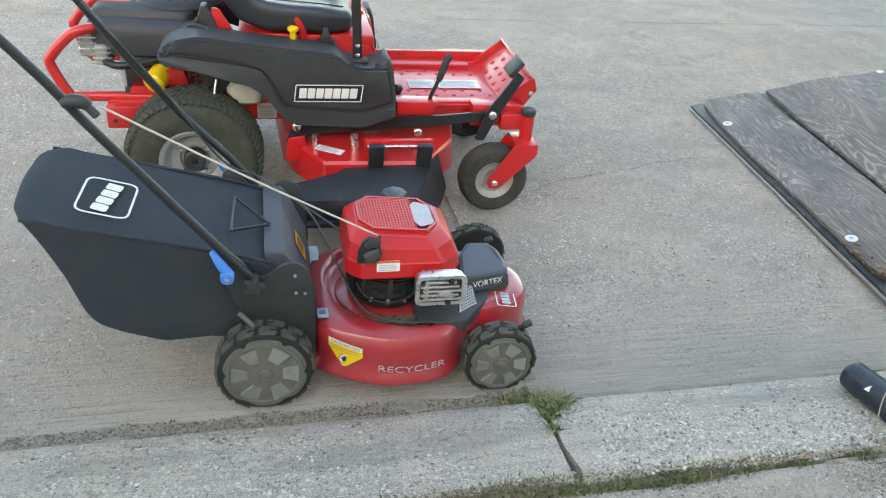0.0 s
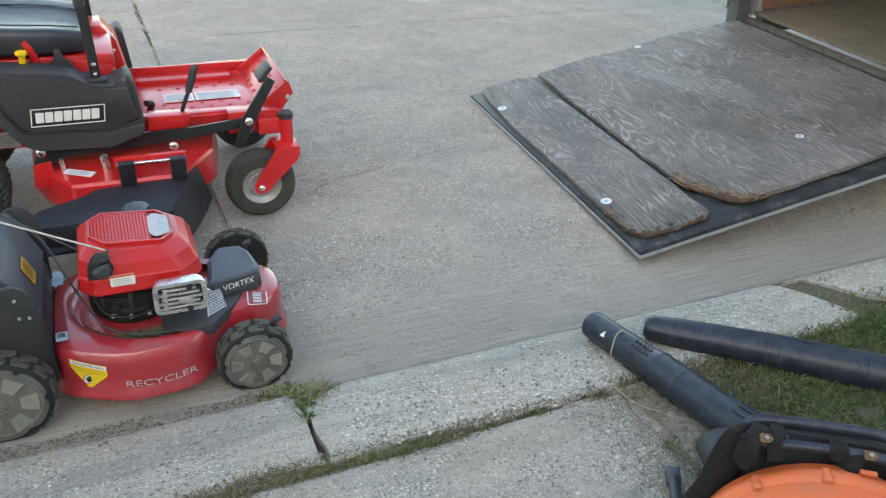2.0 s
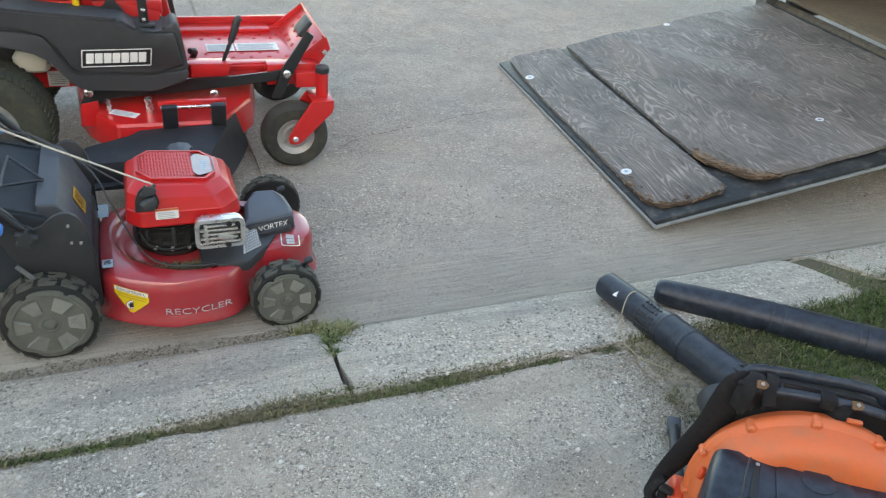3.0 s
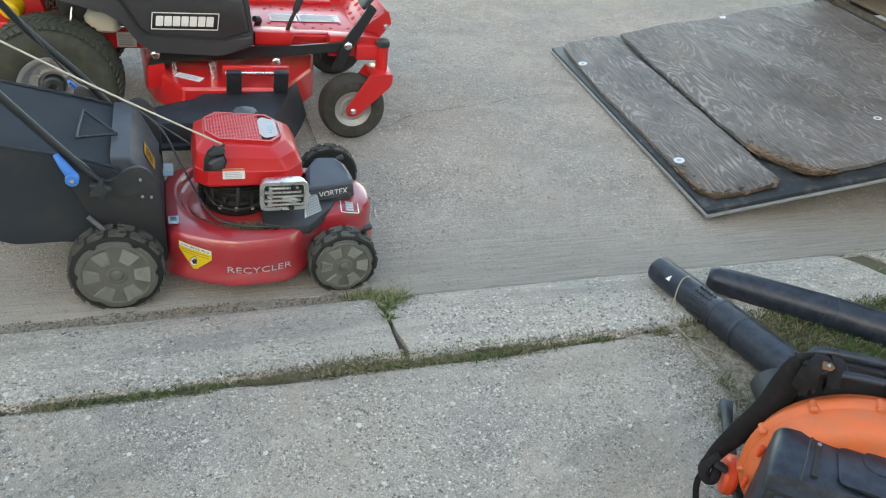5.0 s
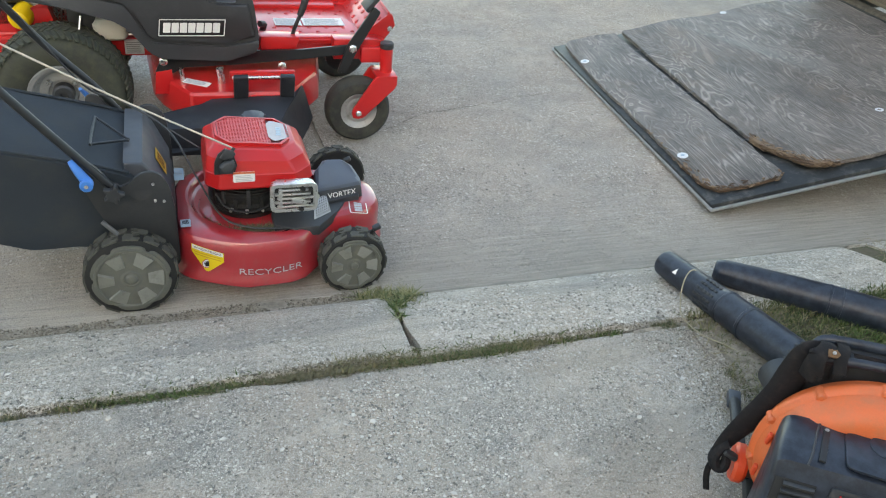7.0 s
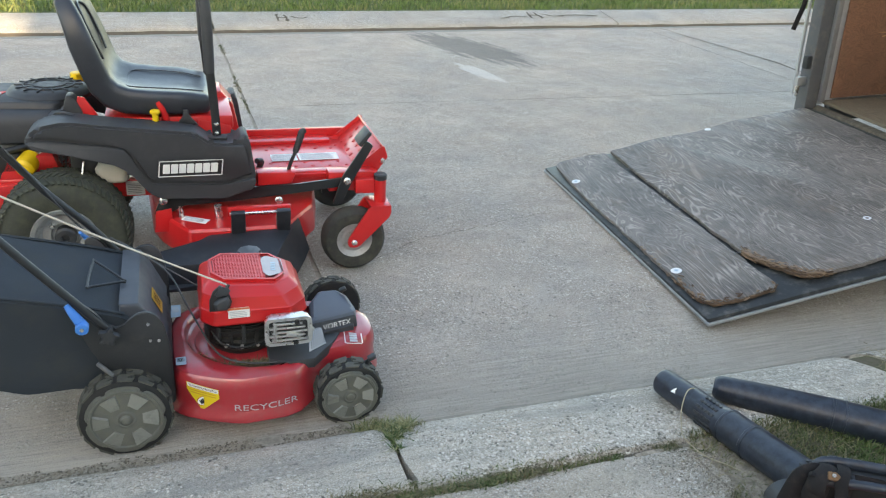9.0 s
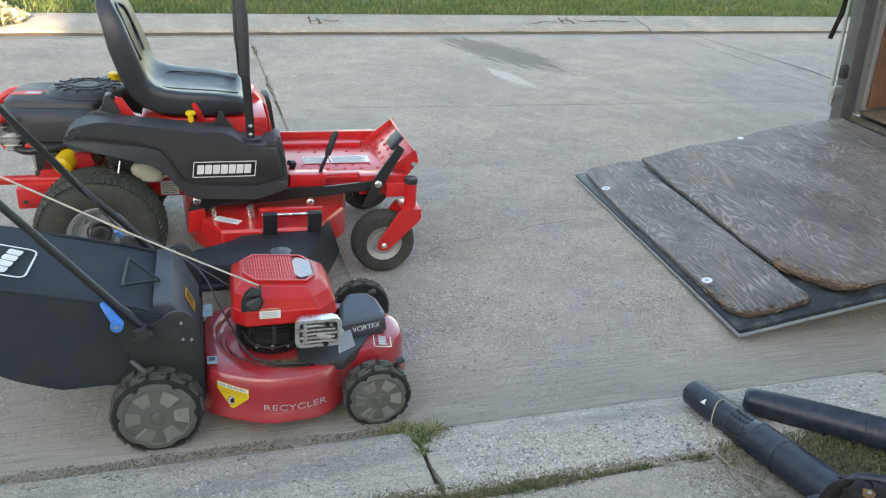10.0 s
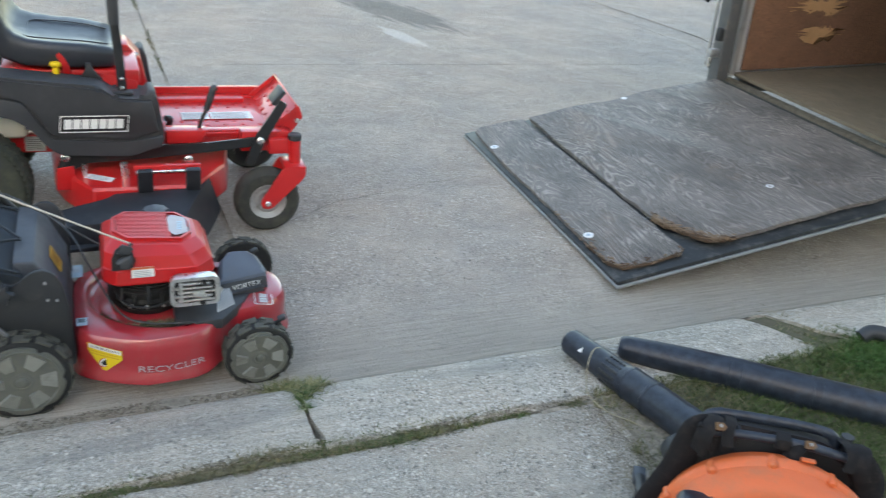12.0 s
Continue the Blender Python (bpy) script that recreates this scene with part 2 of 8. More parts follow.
CRUMB = loose_stone("soil_crumb", (0.33, 0.275, 0.21), (0.22, 0.18, 0.138), (0.13, 0.105, 0.08))
GRIT = surface("gutter_grit", (0.31, 0.275, 0.228), 0.95, var=0.4, scale=14, fine=120, bump=0.9, dirt=(0.18, 0.157, 0.125), dirt_at=(0.47, 0.63))
FOOT_LINE = surface("kerb_foot_line", (0.20, 0.178, 0.145), 0.95, var=0.5, scale=6, fine=120, bump=0.9, dirt=(0.30, 0.27, 0.225), dirt_at=(0.42, 0.6))
SOIL = surface("soil", (0.085, 0.07, 0.051), 0.95, var=0.5, scale=9, fine=90, bump=0.9, dirt=(0.17, 0.145, 0.105), dirt_at=(0.5, 0.7))
SANDY = surface("sandy_soil", (0.27, 0.228, 0.178), 0.95, var=0.5, scale=22, fine=140, bump=1.0, dirt=(0.11, 0.09, 0.065), dirt_at=(0.42, 0.62))
TURF = surface("turf_ground", (0.06, 0.085, 0.025), 0.95, var=0.5, scale=3, fine=60, bump=0.8, dirt=(0.13, 0.11, 0.06), dirt_at=(0.5, 0.75))
VERGE = surface("verge_soil", (0.095, 0.08, 0.052), 0.95, var=0.5, scale=9, fine=80, bump=1.0, dirt=(0.062, 0.078, 0.03), dirt_at=(0.42, 0.6))
GRASS = leafy("grass_blades", (0.078, 0.122, 0.034), (0.25, 0.21, 0.115), 0.38)
WEED = leafy("weed_leaves", (0.05, 0.11, 0.025), (0.12, 0.15, 0.05), 0.3)
TUFT = leafy("tuft_blades", (0.068, 0.118, 0.036), (0.30, 0.27, 0.14), 0.42)
GRASS_DRY = leafy("dry_grass_blades", (0.07, 0.105, 0.036), (0.2, 0.17, 0.105), 0.5)
STRAW = leafy("straw_blades", (0.18, 0.145, 0.08), (0.27, 0.22, 0.13), 0.5)
LAWN = leafy("lawn_blades", (0.095, 0.15, 0.04), (0.22, 0.22, 0.09), 0.35)
SHRUB = leafy("shrub_leaves", (0.42, 0.36, 0.15), (0.62, 0.55, 0.36), 0.6)
RED = surface("red_tractor_paint", (0.57, 0.016, 0.018), 0.34, var=0.1, scale=5, fine=400, bump=0.03, dirt=(0.38, 0.06, 0.055), dirt_at=(0.6, 0.9), coat=0.4)
# pinkish patches: dust, with the soft sky sheen put into the colour
RED_DECK = surface("dark_red_deck_paint", (0.37, 0.021, 0.029), 0.32, var=0.2, scale=6, fine=500, bump=0.04, dirt=(0.26, 0.08, 0.075), dirt_at=(0.46, 0.82), coat=1.0, coat_rough=0.13)
RED_PLASTIC = surface("red_shroud_plastic", (0.52, 0.012, 0.013), 0.36, var=0.08, scale=6, fine=300, bump=0.05, dirt=(0.4, 0.07, 0.06), dirt_at=(0.6, 0.9), coat=0.2)
BLACK = surface("black_plastic", (0.028, 0.030, 0.033), 0.5, var=0.3, scale=8, fine=260, bump=0.1, dirt=(0.07, 0.068, 0.062), dirt_at=(0.5, 0.85))
CHARCOAL = surface("charcoal_plastic", (0.036, 0.038, 0.042), 0.55, var=0.2, scale=6, fine=300, bump=0.12, dirt=(0.085, 0.085, 0.085), dirt_at=(0.5, 0.9))
SLATE_BLUE = surface("slate_blue_plastic", (0.088, 0.104, 0.13), 0.5, var=0.15, scale=8, fine=260, bump=0.1, dirt=(0.13, 0.14, 0.15), dirt_at=(0.5, 0.9))
CHUTE = surface("black_chute_rubber", (0.017, 0.019, 0.024), 0.45, var=0.25, scale=6, fine=200, bump=0.15, dirt=(0.07, 0.07, 0.07), dirt_at=(0.55, 0.85))
SLATE = surface("slate_plastic", (0.05, 0.056, 0.068), 0.5, var=0.2, scale=8, fine=260, bump=0.1, dirt=(0.10, 0.10, 0.10), dirt_at=(0.5, 0.9))
BLACK_METAL = surface("black_steel_paint", (0.018, 0.019, 0.021), 0.36, var=0.2, scale=9, fine=300, bump=0.05, dirt=(0.06, 0.06, 0.06), dirt_at=(0.6, 0.9))
FABRIC = surface("black_bag_fabric", (0.030, 0.038, 0.047), 0.86, var=0.25, scale=4, fine=900, bump=0.5, dirt=(0.065, 0.066, 0.06), dirt_at=(0.48, 0.85), spec=0.3)
# bluish patches: scuffs, plus the sky highlight painted into the colour
BLUE_BLACK = surface("worn_black_plastic_sky_sheen", (0.012, 0.0155, 0.024), 0.33, var=0.4, scale=12, fine=200, bump=0.12, dirt=(0.05, 0.064, 0.088), dirt_at=(0.42, 0.75))
VINYL = surface("dark_vinyl", (0.027, 0.030, 0.037), 0.36, var=0.15, scale=5, fine=500, bump=0.15, dirt=(0.06, 0.065, 0.075), dirt_at=(0.5, 0.9))
RUBBER = surface("tyre_rubber", (0.030, 0.030, 0.027), 0.82, var=0.3, scale=9, fine=220, bump=0.3, dirt=(0.085, 0.085, 0.065), dirt_at=(0.42, 0.7))
TYRE_DARK = surface("tyre_groove_rubber", (0.014, 0.014, 0.014), 0.85, var=0.3, scale=9, fine=220, bump=0.3, dirt=(0.04, 0.04, 0.034), dirt_at=(0.5, 0.75))
TREAD = surface("dusty_tread_rubber", (0.062, 0.062, 0.054), 0.85, var=0.35, scale=12, fine=220, bump=0.3, dirt=(0.11, 0.108, 0.085), dirt_at=(0.42, 0.7))
TURF_RUBBER = surface("grassy_tyre_rubber", (0.040, 0.042, 0.034), 0.88, var=0.35, scale=8, fine=200, bump=0.3, dirt=(0.085, 0.09, 0.058), dirt_at=(0.42, 0.66))
WHEEL_GREY = surface("grey_wheel_plastic", (0.105, 0.107, 0.092), 0.7, var=0.2, scale=12, fine=240, bump=0.2, dirt=(0.16, 0.155, 0.12), dirt_at=(0.45, 0.75))
# lighter copy of the wheel grey for sky-lit facets
WHEEL_LIT = surface("lit_wheel_plastic", (0.19, 0.192, 0.168), 0.7, var=0.2, scale=14, fine=240, bump=0.2, dirt=(0.11, 0.11, 0.09), dirt_at=(0.5, 0.8))
RIM = surface("grey_rim_steel", (0.38, 0.38, 0.37), 0.45, 0.35, var=0.2, scale=12, fine=200, bump=0.1, dirt=(0.17, 0.16, 0.12), dirt_at=(0.5, 0.75))
STEEL = surface("zinc_steel", (0.72, 0.71, 0.69), 0.26, 0.95, var=0.2, scale=20, fine=300, bump=0.1, dirt=(0.3, 0.28, 0.25), dirt_at=(0.55, 0.8))
ALLOY = surface("cast_alloy", (0.72, 0.71, 0.69), 0.3, 0.95, var=0.2, scale=14, fine=260, bump=0.2, dirt=(0.2, 0.18, 0.15), dirt_at=(0.5, 0.75))
ENGINE_DARK = surface("dark_engine_metal", (0.016, 0.016, 0.016), 0.6, 0.2, var=0.4, scale=18, fine=200, bump=0.4, dirt=(0.07, 0.065, 0.05), dirt_at=(0.5, 0.75))
YELLOW = surface("yellow_plastic", (0.78, 0.50, 0.012), 0.45, var=0.08, scale=8, fine=200, bump=0.05)
LABEL_YELLOW = surface("yellow_label", (0.75, 0.55, 0.02), 0.5, var=0.08, scale=20, fine=300, bump=0.03)
LABEL_AMBER = surface("amber_label", (0.55, 0.30, 0.03), 0.5, var=0.15, scale=20, fine=300, bump=0.03)
WHITE = surface("white_print", (0.74, 0.73, 0.70), 0.55, var=0.1, scale=20, fine=300, bump=0.03, dirt=(0.5, 0.48, 0.44), dirt_at=(0.55, 0.85))
PALE_GREY = surface("pale_grey_print", (0.42, 0.43, 0.44), 0.5, var=0.15, scale=30, fine=300, bump=0.03)
LABEL_BLUE = surface("pale_blue_label", (0.33, 0.43, 0.50), 0.4, var=0.15, scale=20, fine=300, bump=0.03)
LABEL_TEAL = surface("silver_engine_label", (0.36, 0.325, 0.33), 0.32, var=0.25, scale=30, fine=300, bump=0.03)
# print black, also painted where gaps and hollows are in shade
INK_AND_SHADE = surface("black_print_and_shade", (0.015, 0.015, 0.016), 0.5, var=0.1, scale=20, fine=300, bump=0.02)
RED_PRINT = surface("red_print", (0.5, 0.02, 0.02), 0.5, var=0.1, scale=20, fine=300, bump=0.02)
SHADED_RED = surface("shaded_red_recess", (0.10, 0.006, 0.006), 0.6, var=0.2, scale=20, fine=300, bump=0.02)
BLUE = surface("blue_lever_plastic", (0.035, 0.20, 0.58), 0.42, var=0.1, scale=20, fine=300, bump=0.05)
TANK = surface("translucent_tank_plastic", (0.62, 0.60, 0.52), 0.45, var=0.1, scale=10, fine=200, bump=0.05)
ORANGE = surface("orange_plastic", (0.68, 0.135, 0.04), 0.46, var=0.14, scale=7, fine=260, bump=0.08, dirt=(0.42, 0.16, 0.08), dirt_at=(0.46, 0.78))
ORANGE_RED = surface("orange_red_plastic", (0.72, 0.07, 0.02), 0.42, var=0.1, scale=9, fine=260, bump=0.05)
STRAP = surface("black_webbing", (0.016, 0.015, 0.016), 0.92, var=0.35, scale=20, fine=700, bump=0.6, dirt=(0.055, 0.045, 0.04), dirt_at=(0.5, 0.8), spec=0.2)
RUST = surface("rusty_buckle", (0.16, 0.085, 0.04), 0.75, 0.3, var=0.5, scale=40, fine=300, bump=0.4, dirt=(0.3, 0.25, 0.2), dirt_at=(0.5, 0.8))
CORD = surface("pale_cord", (0.55, 0.50, 0.42), 0.85, var=0.2, scale=60, fine=600, bump=0.4)
STALK = surface("dry_stalk", (0.33, 0.28, 0.19), 0.8, var=0.3, scale=30, fine=300, bump=0.2)
PLY_RAMP = plywood("weathered_ply", (0.41, 0.355, 0.312), (0.126, 0.109, 0.098), (0.175, 0.122, 0.085), weathered=True)
PLY_WALL = plywood("brown_ply", (0.33, 0.165, 0.098), (0.17, 0.082, 0.05), (0.13, 0.075, 0.05), (0.5, 0.68))
PLY_FLOOR = plywood("dirty_ply_floor", (0.26, 0.20, 0.135), (0.14, 0.108, 0.073), (0.11, 0.088, 0.062), (0.4, 0.62))
RAW_WOOD = surface("torn_raw_wood", (0.085, 0.053, 0.034), 0.9, var=0.4, scale=30, fine=260, bump=0.8, dirt=(0.16, 0.09, 0.05), dirt_at=(0.5, 0.7))
SPLINTER = leafy("wood_splinters", (0.115, 0.07, 0.043), (0.25, 0.17, 0.11), 0.42)
BARE_WOOD = surface("bare_stripped_wood", (0.52, 0.30, 0.15), 0.9, var=0.25, scale=24, fine=200, bump=0.5)
SILL_WOOD = surface("worn_sill_wood", (0.12, 0.10, 0.075), 0.85, var=0.45, scale=12, fine=160, bump=0.5, dirt=(0.07, 0.06, 0.05), dirt_at=(0.45, 0.65), spec=0.1)
ALU = surface("dull_aluminium", (0.44, 0.45, 0.46), 0.45, 0.75, var=0.15, scale=8, fine=200, bump=0.1, dirt=(0.3, 0.29, 0.27), dirt_at=(0.5, 0.8))
ALU_PAINT = surface("pale_trailer_skin", (0.66, 0.67, 0.68), 0.4, var=0.08, scale=3, fine=120, bump=0.05, dirt=(0.45, 0.44, 0.41), dirt_at=(0.55, 0.85))
GREY_STEEL = surface("grey_painted_steel", (0.11, 0.115, 0.12), 0.5, 0.2, var=0.25, scale=7, fine=200, bump=0.2, dirt=(0.22, 0.20, 0.18), dirt_at=(0.5, 0.75))
RAMP_EDGE = surface("dark_ramp_edge", (0.018, 0.020, 0.021), 0.5, var=0.4, scale=8, fine=200, bump=0.2, dirt=(0.14, 0.135, 0.122), dirt_at=(0.5, 0.74))
STUCCO = surface("shade_block_wall", (0.55, 0.5, 0.44), 0.9, var=0.1, scale=2, fine=60, bump=0.3)
SHINGLE = surface("shade_block_roof", (0.14, 0.13, 0.12), 0.9, var=0.3, scale=3, fine=40, bump=0.5)


# ---- shape helpers ----
def part(name, bm, material, parent, label="", sharp=38, kind=""):
    """Links a bmesh as one mesh object under a thing or a part."""
    bmesh.ops.recalc_face_normals(bm, faces=bm.faces)
    me = bpy.data.meshes.new(name)
    bm.to_mesh(me)
    bm.free()
    me.materials.append(material)
    me.polygons.foreach_set("use_smooth", [True] * len(me.polygons))
    me.set_sharp_from_angle(angle=radians(sharp))
    ob = new(name, me)
    ob.parent = parent
    return tagged(ob, label, kind=kind)


def thing(name, label, category, m=None, group="", kind=""):
    ob = new(name)
    ob.empty_display_size = 0.1
    ob.matrix_world = m or Matrix()
    return tagged(ob, label, category, group, kind)


def box(c, s, rot=(0, 0, 0), bevel=0.004, seg=2, bm=None):
    bm = bm or bmesh.new()
    m = pose(*c, *rot) @ Matrix.Diagonal((*s, 1))
    made = bmesh.ops.create_cube(bm, size=1, matrix=m)["verts"]
    if bevel:
        edges = list({e for v in made for e in v.link_edges})
        bmesh.ops.bevel(bm, geom=edges, offset=min(bevel, 0.45 * min(s)), segments=seg, affect="EDGES", profile=0.5)
    return bm


def rings_to(bm, rings, closed=True, caps=True):
    """Skins rows of points, ring to ring."""
    rows = [[bm.verts.new(p) for p in ring] for ring in rings]
    n = len(rows[0])
    for a, b in zip(rows, rows[1:]):
        for i in range(n if closed else n - 1):
            bm.faces.new((a[i], a[(i + 1) % n], b[(i + 1) % n], b[i]))
    if caps:
        bm.faces.new(rows[0][::-1])
        bm.faces.new(rows[-1])
    return bm


def lathe(prof, origin=(0, 0, 0), axis=(0, 1, 0), seg=36, bm=None, caps=True):
    """Turns a profile of (radius, height) round an axis."""
    bm = bm or bmesh.new()
    q = Vector((0, 0, 1)).rotation_difference(Vector(axis)).to_matrix()
    o = Vector(origin)
    rings = [[o + q @ Vector((max(r, 0.0005) * math.cos(2 * math.pi * i / seg), max(r, 0.0005) * math.sin(2 * math.pi * i / seg), h)) for i in range(seg)] for r, h in prof]
    return rings_to(bm, rings, True, caps)


def rod(p0, p1, r0, r1=None, seg=14, bevel=0.0, bm=None):
    d = Vector(p1) - Vector(p0)
    r1 = r0 if r1 is None else r1
    h = d.length
    if bevel:
        prof = [(r0 - bevel, 0), (r0, bevel), (r1, h - bevel), (r1 - bevel, h)]
    else:
        prof = [(r0, 0), (r1, h)]
    return lathe(prof, p0, d, seg, bm)


def curve_points(pts, steps=6):
    pts = [Vector(p) for p in pts]
    if steps <= 1 or len(pts) < 3:
        return pts
    ext = [2 * pts[0] - pts[1], *pts, 2 * pts[-1] - pts[-2]]
    out = []
    for i in range(1, len(ext) - 2):
        a, b, c, d = ext[i - 1 : i + 3]
        for k in range(steps):
            t = k / steps
            out.append(0.5 * (2 * b + (c - a) * t + (2 * a - 5 * b + 4 * c - d) * t * t + (3 * b - a - 3 * c + d) * t**3))
    return out + [pts[-1]]


def sweep(pts, r, seg=10, steps=6, bm=None, flat=1.0, up=None):
    """A tube along a smooth line. r: one radius, or one for each given point; flat squeezes it across."""
    bm = bm or bmesh.new()
    line = curve_points(pts, steps)
    n = len(line)
    rad = [r] * n if isinstance(r, (int, float)) else list(np.interp(np.linspace(0, len(pts) - 1, n), range(len(pts)), r))
    rings, side = [], None
    for i, p in enumerate(line):
        t = (line[min(i + 1, n - 1)] - line[max(i - 1, 0)]).normalized()
        if side is None:
            ref = Vector(up) if up else (Vector((0, 0, 1)) if abs(t.z) < 0.9 else Vector((0, 1, 0)))
            side = t.cross(ref).normalized()
        side = (side - t * side.dot(t)).normalized()
        other = t.cross(side)
        rings.append([p + (side * math.cos(2 * math.pi * k / seg) + other * flat * math.sin(2 * math.pi * k / seg)) * rad[i] for k in range(seg)])
    return rings_to(bm, rings)


def prism(poly, lo, hi, axis="y", bevel=0.004, seg=2, bm=None):
    """A flat outline made solid between lo and hi along an axis; the outline is in the other two coordinates."""
    bm = bm or bmesh.new()

    def at(u, v, w):
        return {"x": (w, u, v), "y": (u, w, v), "z": (u, v, w)}[axis]

    a = [bm.verts.new(at(u, v, lo)) for u, v in poly]
    b = [bm.verts.new(at(u, v, hi)) for u, v in poly]
    n = len(poly)
    faces = [bm.faces.new(a), bm.faces.new(b[::-1])]
    faces += [bm.faces.new((a[i], b[i], b[(i + 1) % n], a[(i + 1) % n])) for i in range(n)]
    if bevel:
        edges = list({e for f in faces[:2] for e in f.edges})
        bmesh.ops.bevel(bm, geom=edges, offset=bevel, segments=seg, affect="EDGES", profile=0.5)
    return bm


def rounded(poly, r, k=4):
    """The outline with its corners rounded by about r."""
    out, n = [], len(poly)
    for i in range(n):
        p, a, b = Vector(poly[i]), Vector(poly[i - 1]), Vector(poly[(i + 1) % n])
        da, db = (a - p), (b - p)
        s, e = p + da.normalized() * min(r, da.length * 0.45), p + db.normalized() * min(r, db.length * 0.45)
        for j in range(k + 1):
            t = j / k
            q = s * (1 - t) ** 2 + p * 2 * t * (1 - t) + e * t * t
            out.append((q.x, q.y))
    return out


def rect(x0, y0, x1, y1):
    return [(x0, y0), (x1, y0), (x1, y1), (x0, y1)]


def moved(bm, m):
    bmesh.ops.transform(bm, matrix=m, verts=bm.verts)
    return bm


def lettering(body, size, depth=0.0008, thin=0.0):
    """Raised letters in the built-in font, centred at the origin in the xy plane."""
    cu = bpy.data.curves.new("lettering", "FONT")
    cu.body, cu.size, cu.extrude, cu.align_x, cu.align_y, cu.resolution_u = body, size, depth, "CENTER", "CENTER", 3
    cu.offset = -thin
    ob = new("lettering", cu)
    bpy.context.view_layer.update()
    me = bpy.data.meshes.new_from_object(ob.evaluated_get(bpy.context.evaluated_depsgraph_get()))
    bm = bmesh.new()
    bm.from_mesh(me)
    bpy.data.objects.remove(ob)
    bpy.data.curves.remove(cu)
    bpy.data.meshes.remove(me)
    return bm


def frame_outline(x0, y0, x1, y1, w, r, depth, lo=0.0):
    """A thin rounded border in the xy plane, raised by depth."""
    bm = bmesh.new()
    o = rounded(rect(x0, y0, x1, y1), r)
    i = rounded(rect(x0 + w, y0 + w, x1 - w, y1 - w), max(r - w, 0.001))
    rows = [[bm.verts.new((x, y, z)) for x, y in ring] for ring, z in ((o, lo), (o, lo + depth), (i, lo + depth), (i, lo))]
    n = len(o)
    for a, b in zip(rows, rows[1:]):
        for k in range(n):
            bm.faces.new((a[k], a[(k + 1) % n], b[(k + 1) % n], b[k]))
    return bm


def blades(name, spots, material, height, width, parent=None, label="", category="", lean=0.5, seed=1):
    """Grass: each spot (x, y, z, size) gets one bent two-piece blade. One mesh of kind stuff."""
    rng = np.random.default_rng(seed)
    s = np.asarray(spots)
    n = len(s)
    a = rng.uniform(0, 2 * np.pi, n)
    b = rng.uniform(0, 2 * np.pi, n)
    h = height * s[:, 3] * rng.uniform(0.5, 1.25, n)
    w = width * rng.uniform(0.6, 1.3, n)
    l = h * lean * rng.uniform(0.2, 1.7, n)
    side = np.stack([np.cos(a), np.sin(a), np.zeros(n)], 1)
    out = np.stack([np.cos(b), np.sin(b), np.zeros(n)], 1)
    up = np.array([0, 0, 1.0])
    root = s[:, :3]
    mid = root + out * (l * 0.35)[:, None] + up * (h * 0.6)[:, None]
    tip = root + out * l[:, None] + up * h[:, None]
    hw = side * (w / 2)[:, None]
    v = np.stack([root - hw, root + hw, mid + hw * 0.8, mid - hw * 0.8, tip], 1).reshape(-1, 3)
    k = np.arange(n) * 5
    faces = [f for i in k.tolist() for f in ((i, i + 1, i + 2, i + 3), (i + 3, i + 2, i + 4))]
    me = bpy.data.meshes.new(name)
    me.from_pydata(v.tolist(), [], faces)
    me.materials.append(material)
    ob = new(name, me)
    ob.parent = parent
    return tagged(ob, label, category, kind="stuff")


# ---- ground, street, kerbs ----
def strip_sheet(rows, xs, jitter=0.0, thick=0.0, seed=0):
    """A slab skinned over rows (y, z) and stations xs(row) -> list of x; closed underneath where thick."""
    bm = bmesh.new()
    grid = []
    for k, (y, z) in enumerate(rows):
        line = []
        for x in xs(k):
            d = jitter * (noise.noise((x * 5.0, k * 1.7 + seed, seed)) + 0.5 * noise.noise((x * 19.0, k * 2.3, seed)))
            edge = k in (0, len(rows) - 1)
            line.append(bm.verts.new((x, y + (d if edge else 0), z + (0 if edge else d * 0.25))))
        grid.append(line)
    for a, b in zip(grid, grid[1:]):
        for i in range(len(a) - 1):
            bm.faces.new((a[i], b[i], b[i + 1], a[i + 1]))
    if thick:
        made = bmesh.ops.extrude_face_region(bm, geom=list(bm.faces))["geom"]
        bmesh.ops.translate(bm, verts=[g for g in made if isinstance(g, bmesh.types.BMVert)], vec=(0, 0, -thick))
    return bm


def even(a, b, n):
    return [a + (b - a) * i / n for i in range(n + 1)]


ground = thing("ground", "soil and turf ground round the street", "ground", kind="structure")
bm = bmesh.new()
rings = [[Vector((r * math.cos(a), r * math.sin(a) + 5, -0.14 if r < 60 else -0.5)) for a in np.linspace(0, 2 * math.pi, 48, endpoint=False)] for r in (0.5, 30, 120, 900)]
rings_to(bm, rings)
part("ground_sheet", bm, TURF, ground, kind="structure")
part("far_lawn_bed", strip_sheet([(9.11, 0.085), (10.6, 0.12), (16, 0.2), (40, 0.3)], lambda k: even(-30, 40, 40), 0.02, 0.25), TURF, ground, kind="structure")
part("near_lawn_bed", strip_sheet([(1.70, 0.012), (1.55, 0.034), (1.36, 0.058), (0.6, 0.064), (-4, 0.075)], lambda k: even(0.62, 14, 60), 0.02, 0.2), VERGE, ground, kind="structure")

